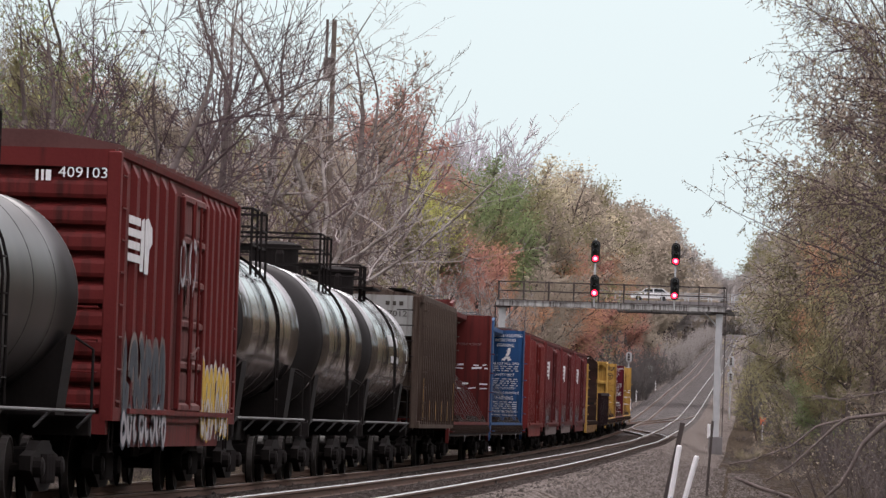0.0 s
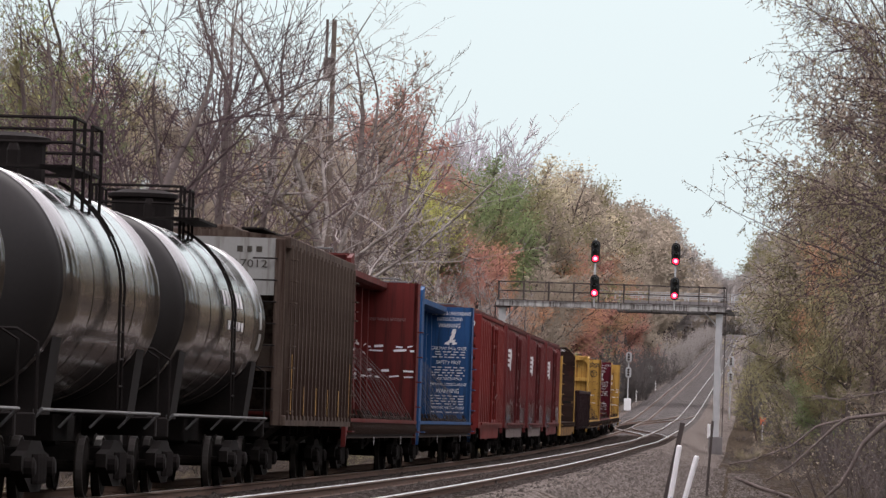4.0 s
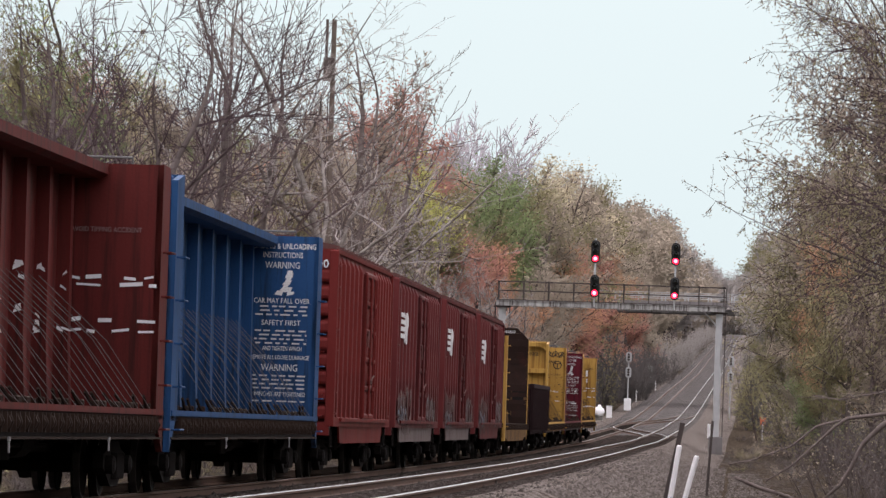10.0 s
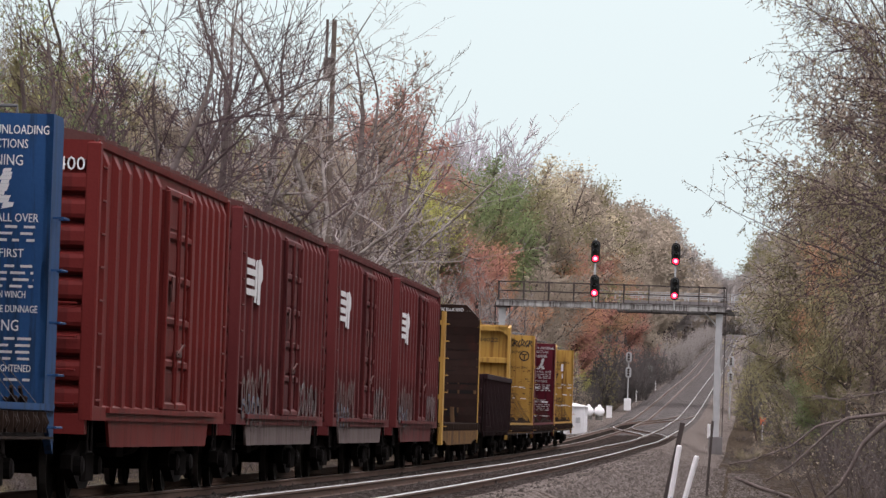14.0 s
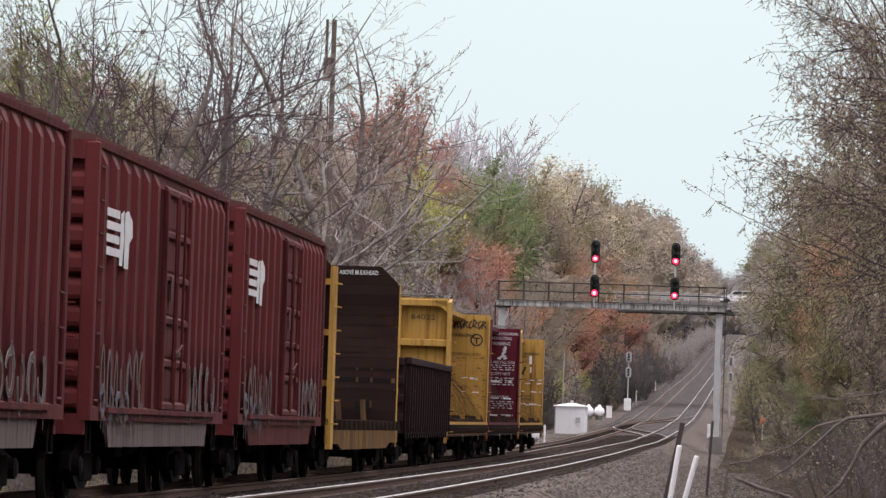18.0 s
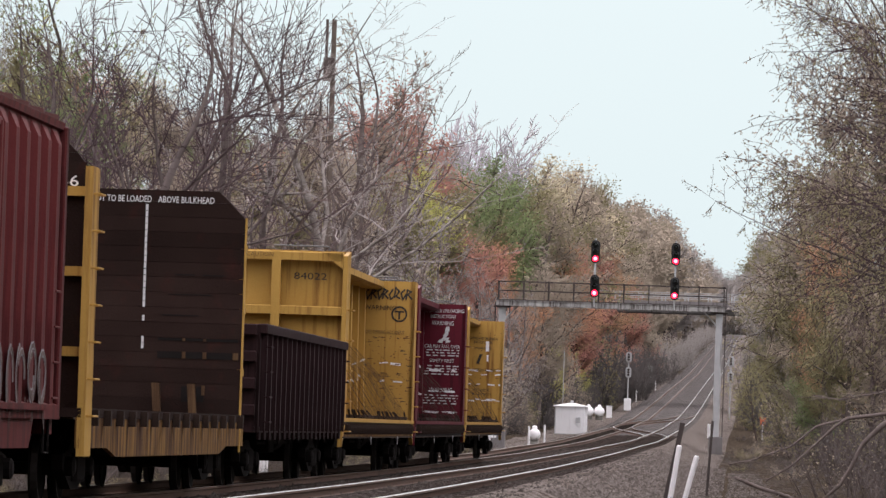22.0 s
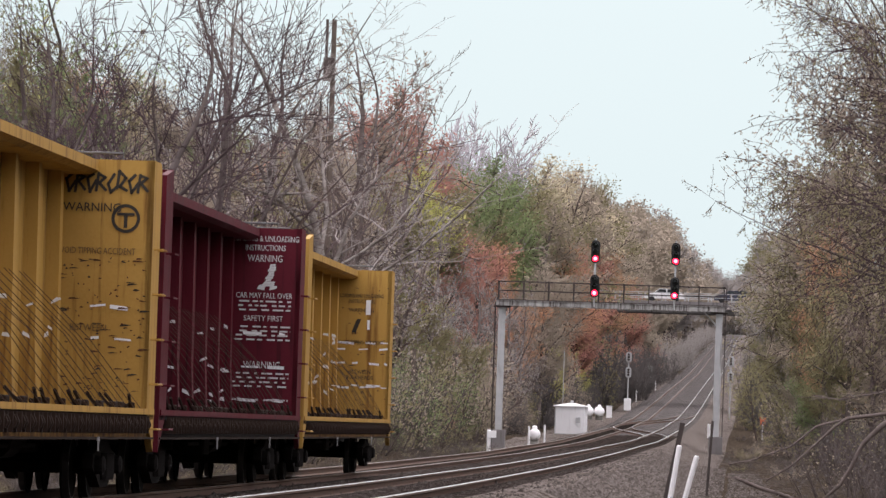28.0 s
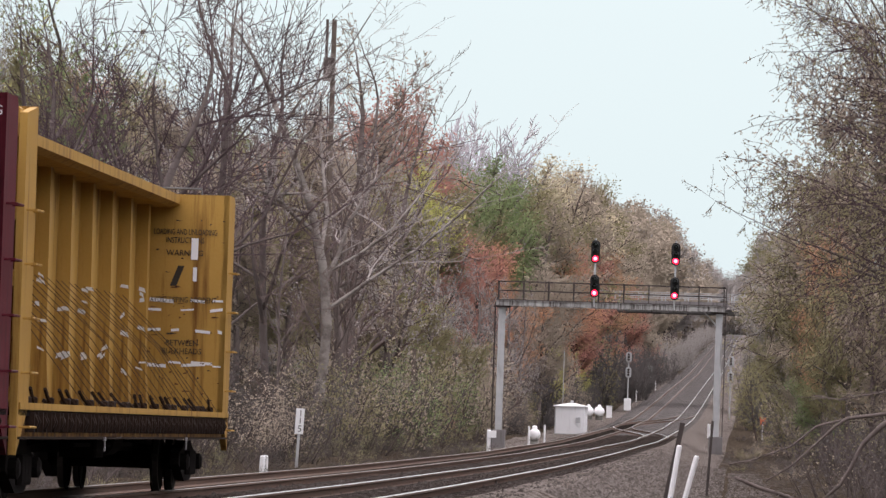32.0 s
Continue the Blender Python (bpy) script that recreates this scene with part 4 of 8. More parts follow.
    part("safety_valve", Shape().spin([(0.09, 0.0), (0.09, 0.3), (0.05, 0.4)], "z", 8, (0.2, -0.8, zt)), M["under"], car)
    for sx in (-1, 1):
        curve = [(sx * (r + 0.1) * math.cos(a), zc + (r + 0.1) * math.sin(a)) for a in np.linspace(1.1, -0.1, 9)]
        side = part("ladder", Shape().tube([(x, -0.2, z) for x, z in curve] + [(sx * (r + 0.1), -0.2, 1.2)], 0.02, 5), M["under"], car, "curved side ladder")
        part("ladder_rail", Shape().tube([(x, 0.2, z) for x, z in curve] + [(sx * (r + 0.1), 0.2, 1.2)], 0.02, 5), M["under"], side)
        for x, z in [curve[i] for i in (0, 2, 4, 6, 8)] + [(sx * (r + 0.1), z) for z in (2.2, 1.85, 1.5)]:
            part("rung", Shape().tube([(x, -0.2, z), (x, 0.2, z)], 0.016, 5), M["under"], side)
    part("bottom_outlet", Shape().spin([(0.2, 0.62), (0.2, 0.9), (0.32, 1.3)], "z", 12), M["under"], car)
    running_gear(car, L + 1.1, 2.1, sill=False)
    return car, L


def hull_patch(car, r, zc, a0, a1, y0, y1, mat, name="lettering", label=""):
    """A thin patch on a tank's side between two angles over the horizontal."""
    s = Shape()
    n = 4
    v = []
    for i in range(n + 1):
        a = a0 + (a1 - a0) * i / n
        for y in (y0, y1):
            for d in (0.004, 0.009):
                v.append(((r + d) * math.cos(a), y, zc + (r + d) * math.sin(a)))
    f = []
    for i in range(n):
        b = i * 4
        f += [(b + 1, b + 3, b + 7, b + 5), (b, b + 4, b + 6, b + 2)]
    s.add(v, f)
    return s


def hopper_car(s0, s1):
    car, L = start_car("hopper_car", "grimy brown ribbed hopper car with a pale grey end", s0, s1, "freight car")
    hw, zb, zt, h = 1.50, 1.15, 4.32, L / 2
    sh = Shape()
    for sx in (-1, 1):
        sh.box(sx * (hw - 0.04) - 0.03, sx * (hw - 0.04) + 0.03, -h, h, zb, zt)
    sh.box(-hw + 0.07, hw - 0.07, -h + 0.9, h - 0.9, 2.0, 3.95)
    part("body", sh, M["hopper"], car)
    rb = Shape()
    rb.prism([(0, -0.10), (0.12, -0.06), (0.12, 0.06), (0, 0.10)], "z", zb, zt - 0.1)
    rb = rb.mesh("side_post", M["hopper"])
    for sx in (-1, 1):
        for i in range(19):
            y = -h + 0.3 + i * (L - 0.6) / 18
            part("side_post", rb, None, car, at=pose(sx * (hw - 0.01), y, 0, 0, 0, 0 if sx > 0 else 180))
        c = Shape()
        c.box(-0.09, 0.1, -h, h, zt - 0.16, zt + 0.04, 0.02)
        part("top_chord", c, M["hopper"], car, at=(sx * (hw - 0.02), 0, 0))
        c = Shape()
        c.box(-0.09, 0.1, -h, h, zb - 0.1, zb + 0.08, 0.02)
        part("side_sill", c, M["hopper"], car, at=(sx * (hw - 0.02), 0, 0))
    rf = Shape()
    rf.prism([(-hw, zt), (hw, zt), (hw, zt + 0.03), (0.6, zt + 0.12), (-0.6, zt + 0.12), (-hw, zt + 0.03)], "y", -h, h)
    part("roof", rf, M["hopper"], car)
    ht = Shape()
    for i in range(5):
        y = -h + 2 + i * (L - 4) / 4
        ht.box(-0.45, 0.45, y - 0.9, y + 0.9, zt + 0.12, zt + 0.26, 0.04)
    part("roof_hatch", ht, M["hopper"], car)
    rw = Shape()
    for x in (-1.1, 0.7):
        rw.box(x, x + 0.4, -h, h, zt + 0.15, zt + 0.18)
    part("running_board", rw, M["under"], car)
    for end in (-1, 1):
        e = Shape()
        a, b = sorted((end * h, end * (h - 0.06)))
        e.box(-hw + 0.1, hw - 0.1, a, b, 3.32, zt)
        part("end_panel", e, M["hopper_end"], car, "pale grey upper end panel")
        sl = Shape()
        sl.add([(-hw + 0.08, end * (h - 0.1), 3.35), (hw - 0.08, end * (h - 0.1), 3.35), (hw - 0.08, end * (h - 2.0), 1.3), (-hw + 0.08, end * (h - 2.0), 1.3),
                (-hw + 0.08, end * (h - 0.2), 3.35), (hw - 0.08, end * (h - 0.2), 3.35), (hw - 0.08, end * (h - 2.1), 1.3), (-hw + 0.08, end * (h - 2.1), 1.3)],
               [(0, 1, 2, 3), (7, 6, 5, 4), (0, 4, 5, 1), (2, 6, 7, 3)])
        part("slope_sheet", sl, M["hopper"], car)
        for x in (-hw + 0.09, hw - 0.09):
            part("corner_post", Shape().box(x - 0.09, x + 0.09, end * h - 0.09, end * h + 0.09, zb - 0.1, zt, 0.02), M["hopper"], car, "grimy corner post")
        dp = Shape()
        for x in (-0.6, 0.6):
            dp.box(x - 0.05, x + 0.05, end * (h - 0.1) - 0.05, end * (h - 0.1) + 0.05, 1.0, 3.35)
        dp.box(-1.4, 1.4, end * (h - 0.2) - 0.25, end * (h - 0.2) + 0.25, 1.0, 1.1)
        part("end_brace", dp, M["under"], car)
        for x in (1.15, -1.15):
            ladder(car, 8, 0.42, 1.3, 0.38, M["under"], pose(x, end * h + end * 0.08, 0, 0, 0, -90 if end < 0 else 90))
        ladder(car, 8, 0.42, 1.3, 0.38, M["hopper"], (hw + 0.08, end * (h - 0.35), 0))
    for i in range(4):
        y = -h + 3.1 + i * (L - 6.2) / 3
        c = Shape()
        c.add([(-1.3, y - 1.2, 1.15), (1.3, y - 1.2, 1.15), (1.3, y + 1.2, 1.15), (-1.3, y + 1.2, 1.15), (-0.5, y - 0.3, 0.45), (0.5, y - 0.3, 0.45), (0.5, y + 0.3, 0.45), (-0.5, y + 0.3, 0.45)],
              [(0, 1, 2, 3), (7, 6, 5, 4), (0, 4, 5, 1), (1, 5, 6, 2), (2, 6, 7, 3), (3, 7, 4, 0)])
        part("discharge_gate", c, M["under"], car)
    part("lettering", bars([(-0.22, -0.12, -0.05, 0.05), (-0.04, 0.04, -0.05, 0.05), (0.12, 0.22, -0.05, 0.05)], M["black_ink"]), None, car, "black letter bars", at=(0.86, -h - 0.004, 4.12))
    part("lettering", words("17012", 0.2, M["black_ink"], 0.56), None, car, "black number", at=(0.88, -h - 0.006, 3.86))
    for i in range(6):
        y = -h + 0.6 + i * 2.55
        s = Shape()
        s.box(0, 0.004, y, y + 0.06, 1.25, 2.3 if i in (0, 5) else 1.75)
        part("marking_stripe", s, M["yellow"], car, "thin yellow stripe", at=(hw + 0.112, 0, 0))
    running_gear(car, L, 1.9)
    return car, L


def centerbeam(s0, s1, colour, label, wire="cable", lead=True):
    """A centre-beam flat car: bulkheads at both ends, a braced beam along the middle, tie-down cables."""
    car, L = start_car("centerbeam_flat_car", label, s0, s1, "freight car")
    h, hw, zd, zt = L / 2, 1.40, 1.18, 4.65
    m = M[colour]
    dk = Shape()
    dk.box(-hw, hw, -h + 0.1, h - 0.1, zd - 0.1, zd)
    dk.box(-0.35, 0.35, -h, h, 0.62, zd - 0.1)
    for y in np.linspace(-h + 1.5, h - 1.5, 14):
        dk.box(-hw + 0.1, hw - 0.1, y - 0.05, y + 0.05, 0.85, zd - 0.1)
    part("deck", dk, M["under"], car, "grimy dark deck")
    for sx in (-1, 1):
        turn = pose(0, 0, 0, 0, 0, 0 if sx > 0 else 180)
        part("deck_edge", Shape().box(hw - 0.05, hw + 0.02, -h + 0.1, h - 0.1, zd - 0.03, zd + 0.05), m, car, at=turn)
        part("side_sill", Shape().box(hw - 0.09, hw - 0.05, -h + 0.1, h - 0.1, zd - 0.34, zd - 0.03), M["rusty_yellow" if colour == "yellow" else "under"], car, "grimy side sill", at=turn)
        part("lower_flange", Shape().box(hw - 0.09, hw + 0.02, -h + 0.1, h - 0.1, zd - 0.37, zd - 0.34), M["winch"], car, "dark lower flange", at=turn)
    win = Shape()
    win.spin([(0.1, -0.11), (0.1, -0.08), (0.055, -0.07), (0.055, 0.07), (0.1, 0.08), (0.1, 0.11)], "y", 8)
    win.box(-0.1, 0.06, -0.16, -0.12, -0.12, 0.12)
    win.box(-0.1, 0.06, 0.12, 0.16, -0.12, 0.12)
    win = win.mesh("winch", M["winch"])
    hk = Shape()
    hk.tube([(0.0, -0.02, 0.03), (-0.05, -0.14, 0.10), (-0.09, -0.26, 0.2)], 0.024, 5)
    hk.tube([(0.0, 0.05, 0.02), (-0.08, 0.16, 0.06)], 0.03, 5)
    hk.box(-0.05, 0.04, -0.03, 0.1, 0.02, 0.10, 0.015)
    hk = hk.mesh("cable_hook", M["winch"])
    wm = Shape()
    n_w = 30
    for sx in (-1, 1):
        for i in range(n_w):
            y = -h + 1.15 + i * (L - 2.3) / (n_w - 1)
            part("winch", win, None, car, "small rusty cable winch", at=pose(sx * hw, y, zd - 0.17, 0, 0, 0 if sx > 0 else 180))
            if (i * 7 + int(s0)) % 5 < 3:
                part("cable_hook", hk, None, car, "dark cable hook on the deck edge", at=pose(sx * (hw - 0.08), y, zd + 0.03, 0, 0, (0 if sx > 0 else 180) + (i * 37) % 40 - 20))
    strap = Shape()
    strap.box(-0.008, 0.008, -0.03, 0.03, -0.18, 0.0)
    strap.box(-0.012, 0.012, -0.05, 0.05, -0.05, 0.0)
    for y in (h - 6.0, -h + 7.5):
        part("loose_strap", strap, M["chalk"], car, "pale strap end hanging from the sill", at=(hw + 0.035, y, zd - 0.34))
    # bulkheads: a plate inside, thickness at the side, ribs outside
    for end in (-1, 1):
        b = Shape()
        ya, yb = end * (h - 0.85), end * h
        prof = [(ya, zd), (yb, zd - 0.55), (yb, zt - 0.12), (ya - end * 0.0, zt)]
        if end > 0:
            prof = [(ya, zd), (yb, zd - 0.55), (yb, zt - 0.1), (yb - 0.1, zt), (ya, zt)]
        a0, a1 = sorted((ya, ya + end * 0.07))
        b.box(-hw + 0.002, hw - 0.002, a0, a1, zd + 0.002, zt - 0.003)
        bk = part("bulkhead", b, m, car, "tall solid end bulkhead")
        for sx in (-1, 1):
            k = Shape().prism(prof if end > 0 else list(reversed(prof)), "x", min(sx * hw, sx * (hw - 0.09)), max(sx * hw, sx * (hw - 0.09)))
            part("side_plate", k, m, bk)
        r = Shape()
        for z in (zd + 0.15, 1.9, 2.65, 3.4, zt - 0.14):
            y0, y1 = sorted((yb, yb - end * 0.25))
            r.box(-hw + 0.09, hw - 0.09, y0, y1, z - 0.09, z + 0.09, 0.02)
        for x in (-0.06, ):
            y0, y1 = sorted((yb + end * 0.02, yb - end * 0.6))
            r.box(x - 0.09, x + 0.09, y0, y1, zd - 0.3, zt - 0.06)
        y0, y1 = sorted((yb - end * 0.3, yb - end * 0.34))
        r.box(-hw + 0.09, hw - 0.09, y0, y1, zd - 0.2, zt - 0.06)
        for sx in (-1, 1):
            r.prism([(sx * (hw - 0.1), zt - 0.06), (sx * (hw - 0.5), zt - 0.06), (sx * (hw - 0.1), zt - 0.4)] if sx < 0 else [(hw - 0.1, zt - 0.06), (hw - 0.1, zt - 0.4), (hw - 0.5, zt - 0.06)][::-1], "y", min(yb, yb - end * 0.05), max(yb, yb - end * 0.05))
        part("outer_ribs", r, m, bk)
        hr = Shape()
        hr.tube([(-0.2 if end < 0 else 0.15, ya + end * 0.05, zt), (-0.2 if end < 0 else 0.15, ya + end * 0.05, zt + 0.09), (0.95, ya + end * 0.05, zt + 0.09), (0.95, ya + end * 0.05, zt)], 0.02, 5)
        part("top_rail", hr, M["pipe"], bk)
        ladder(bk, 7, 0.42, 1.3, 0.46, m, pose(-0.95 if end < 0 else 0.95, yb + end * 0.01, 0, 0, 0, -90 if end < 0 else 90))
        ladder(bk, 5, 0.5, 0.95, 0.62, m, (hw, end * (h - 0.42), 0), 0.12)
    # centre beam: top chord, panels and posts
    tc = Shape()
    tc.prism([(-0.62, zt - 0.16), (-0.5, zt - 0.22), (0.5, zt - 0.22), (0.62, zt - 0.16), (0.62, zt - 0.02), (0.56, zt), (-0.56, zt), (-0.62, zt - 0.02)], "y", -h + 0.85, h - 0.85)
    part("top_chord", tc, m, car, "wide top chord")
    wb = Shape()
    wb.box(-0.05, 0.05, -h + 0.85, h - 0.85, zd, zt - 0.2)
    part("web_panel", wb, m, car)
    po = Shape()
    po.prism([(-0.30, zd), (0.30, zd), (0.25, zd + 0.9), (0.23, zt - 0.22), (-0.23, zt - 0.22), (-0.25, zd + 0.9)], "y", -0.13, 0.13)
    po = po.mesh("beam_post", m)
    n_p = 10
    for i in range(n_p):
        part("beam_post", po, None, car, at=(0, -h + 1.6 + i * (L - 3.2) / (n_p - 1), 0))
    # tie-down cables fanned down to the winches
    rnd = random.Random(int(s0 * 10))
    for sx in (1, -1):
        for i in range(n_w - 7):
            y = -h + 1.15 + (i + 7) * (L - 2.3) / (n_w - 1)
            c = Shape()
            x2 = 0.26 + 0.03 * rnd.random()
            c.tube([(sx * (hw - 0.02), y, zd + 0.02), (sx * (0.95 + rnd.uniform(-0.05, 0.05)), y - 2.2 * rnd.uniform(0.9, 1.1), zd + 0.95), (sx * x2, y - 3.9 * rnd.uniform(0.95, 1.05), zd + 1.75)], 0.005, 4)
            part("tie_cable", c, M[wire], car)
    running_gear(car, L, 2.6, sill=True, low=0.6)
    return car, L


def bulkhead_flat(s0, s1):
    car, L = start_car("bulkhead_flat_car", "flat car with dark planked bulkheads and yellow posts", s0, s1, "freight car")
    h, hw, zd = L / 2, 1.44, 1.2
    dk = Shape()
    dk.box(-hw, hw, -h, h, zd - 0.12, zd)
    part("deck", dk, M["bulk_wood"], car, "worn timber deck")
    for sx in (-1, 1):
        sl = Shape()
        sl.prism([(-h, zd - 0.5), (-h + 2.6, zd - 0.5), (-h + 3.6, zd - 0.62), (h - 3.6, zd - 0.62), (h - 2.6, zd - 0.5), (h, zd - 0.5), (h, zd - 0.02), (-h, zd - 0.02)], "x", -0.03, 0.03)
        part("side_sill", sl, M["rusty_yellow"], car, "rust-stained yellow side sill", at=(sx * (hw - 0.04), 0, 0))
        sp = Shape()
        sp.box(-0.03, 0.09, -0.06, 0.06, zd - 0.22, zd - 0.02)
        sp = sp.mesh("stake_pocket", M["winch"])
        for i in range(15):
            part("stake_pocket", sp, None, car, at=pose(sx * hw, -h + 1 + i * (L - 2) / 14, 0, 0, 0, 0 if sx > 0 else 180))
    for end in (-1, 1):
        y = end * (h - 0.55)
        zt = 4.82 if end > 0 else 4.62
        bw = 0.245
        bk = part("bulkhead", Shape().box(-hw + 0.1, hw - 0.1, min(y + end * 0.06, y + end * 0.12), max(y + end * 0.06, y + end * 0.12), zd, zt - 0.35), M["bulk_wood"], car, "dark weathered plank bulkhead")
        z = zd
        i = 0
        while z < zt - 0.05:
            z1 = min(z + bw, zt)
            def edge(q):
                return max(0.0, q - (zt - 0.42)) * 1.05
            p = Shape()
            w = hw - 0.03
            p.prism([(-w + edge(z), z + 0.003), (w - edge(z), z + 0.003), (w - edge(z1), z1 - 0.003), (-w + edge(z1), z1 - 0.003)], "y", y - 0.05, y + 0.05)
            part("plank", p, M["bulk_wood"], bk)
            z = z1
            i += 1
        for sx in (-1, 1):
            ya, yb = sorted((y - end * 0.06, end * h if end < 0 else y + 0.06))
            part("corner_post", Shape().box(sx * hw - (0.05 if end < 0 else 0.025), sx * hw + (0.05 if end < 0 else 0.0), ya, yb, zd - 0.6, zt - 0.42), M["yellow"], bk, "yellow corner post")
        st = Shape()
        for x in (-0.7, 0, 0.7):
            ya, yb = sorted((y + end * 0.12, end * h))
            st.prism([(ya if end > 0 else yb, zd), (yb if end > 0 else ya, zd), (y + end * 0.25, zt - 0.4), (y + end * 0.12, zt - 0.4)], "x", x - 0.06, x + 0.06)
        for z in (1.9, 2.9, 3.9):
            ya, yb = sorted((y + end * 0.1, y + end * 0.22))
            st.box(-hw, hw, ya, yb, z - 0.06, z + 0.06)
        part("outer_brace", st, M["yellow"], bk, "yellow braces")
        if end < 0:
            ladder(bk, 7, 0.44, 1.1, 0.46, M["yellow"], (hw, end * (h - 0.28), 0), 0.14)
    yb = h - 0.55 - 0.056
    dl = Shape()
    z = 4.3
    for i in range(22):
        if i in (16, 18, 19):
            z -= 0.12
            continue
        dl.box(-0.02, 0.02, -0.004, 0, z - 0.095, z)
        z -= 0.105
    part("centre_line", dl, M["worn_white"], car, "broken white centre line", at=(-0.2, yb, 0.28))
    part("lettering", words("CAR NOT TO BE LOADED", 0.15, M["white"], 1.22), None, car, "white warning words", at=(-0.74, yb, 4.66))
    part("lettering", words("ABOVE BULKHEAD", 0.15, M["white"], 0.92), None, car, "white warning words", at=(0.44, yb, 4.66))
    part("lettering", words("5166", 0.2, M["white"], 0.5), None, car, "white number", at=(1.0, -h + 0.40, 4.02))
    for x in (0.1, 0.68):
        bl = Shape().prism([(x - 0.05, zd), (x + 0.07, zd), (x + 0.03, zd + 0.48), (x - 0.09, zd + 0.48)], "y", yb - 0.35, yb - 0.2)
        part("stake", bl, M["sill_tan"], car, "rusty tan stake")
    for q in ((0.45, 0.51, 2.09, 2.2), (0.79, 0.85, 2.09, 2.2), (1.28, 1.37, 2.09, 2.2), (0.45, 0.50, 2.375, 2.42), (0.79, 0.84, 2.375, 2.42), (0.79, 0.84, 1.5, 1.66)):
        part("spacer_block", Shape().box(q[0], q[1], -0.012, 0, q[2], q[3]), M["sill_tan"], car, "tan spacer block", at=(0, yb, 0))
    # thin black slabs on the face paint the shade inside missing-plank gaps
    for q in ((0.05, 1.37, 2.09, 2.20), (0.05, 1.36, 2.375, 2.42), (0.46, 0.83, 1.39, 1.64), (0.3, 0.62, 3.44, 3.46), (0.75, 1.1, 3.44, 3.46), (0.2, 0.9, 3.12, 3.135), (0.1, 0.7, 2.78, 2.80)):
        part("plank_gap", Shape().box(q[0], q[1], -0.004, 0, q[2], q[3]), M["under"], car, "dark gap of a missing plank", at=(0, yb, 0))
    running_gear(car, L, 2.3)
    return car, L


def gondola(s0, s1):
    car, L = start_car("gondola_car", "dark brown ribbed steel gondola car", s0, s1, "freight car")
    h, hw, zb, zt = L / 2, 1.44, 0.92, 2.72
    sh = Shape()
    for sx in (-1, 1):
        sh.box(sx * hw - 0.025, sx * hw + 0.025, -h, h, zb, zt)
    sh.box(-hw, hw, -h, h, 1.05, 1.13)
    part("body", sh, M["gondola"], car)
    rb = Shape()
    rb.prism([(0, -0.11), (0.12, -0.07), (0.12, 0.07), (0, 0.11)], "z", zb + 0.03, zt - 0.1)
    rb = rb.mesh("side_post", M["gondola"])
    foot = Shape()
    foot.prism([(-0.16, zb - 0.12), (0.16, zb - 0.12), (0.26, zb + 0.1), (-0.26, zb + 0.1)], "x", 0, 0.04)
    foot = foot.mesh("post_foot", M["gondola"])
    for sx in (-1, 1):
        for i in range(19):
            y = -h + 0.3 + i * (L - 0.6) / 18
            part("side_post", rb, None, car, at=pose(sx * hw, y, 0, 0, 0, 0 if sx > 0 else 180))
            part("post_foot", foot, None, car, at=pose(sx * hw, y, 0, 0, 0, 0 if sx > 0 else 180))
        c = Shape()
        c.box(-0.04, 0.14, -h, h, zt - 0.13, zt + 0.03, 0.02)
        part("top_chord", c, M["gondola"], car, at=pose(sx * hw, 0, 0, 0, 0, 0 if sx > 0 else 180))
        for e in (-1, 1):
            ladder(car, 4, 0.42, 1.1, 0.42, M["gondola"], pose(sx * (hw + 0.1), e * (h - 0.4), 0, 0, 0, 0 if sx > 0 else 180))
    for end in (-1, 1):
        e = Shape()
        a, b = sorted((end * h, end * (h - 0.06)))
        e.box(-hw + 0.03, hw - 0.03, a, b, zb, zt)
        for z in (1.3, 1.75, 2.2, 2.65):
            a, b = sorted((end * h, end * (h + 0.1)))
            e.box(-hw + 0.03, hw - 0.03, a, b, z - 0.09, z + 0.09, 0.02)
        part("end_wall", e, M["gondola"], car, "ribbed end wall")
    running_gear(car, L, 2.2)
    return car, L


WARN = [("LOADING & UNLOADING", 1.9, 0.16, -0.11), ("INSTRUCTIONS", 1.15, 0.16, -0.29), ("WARNING", 1.0, 0.19, -0.5), ("CAR MAY FALL OVER", 1.62, 0.15, -1.23), ("SAFETY FIRST", 1.13, 0.15, -1.68), ("WARNING", 1.05, 0.2, -2.6)]


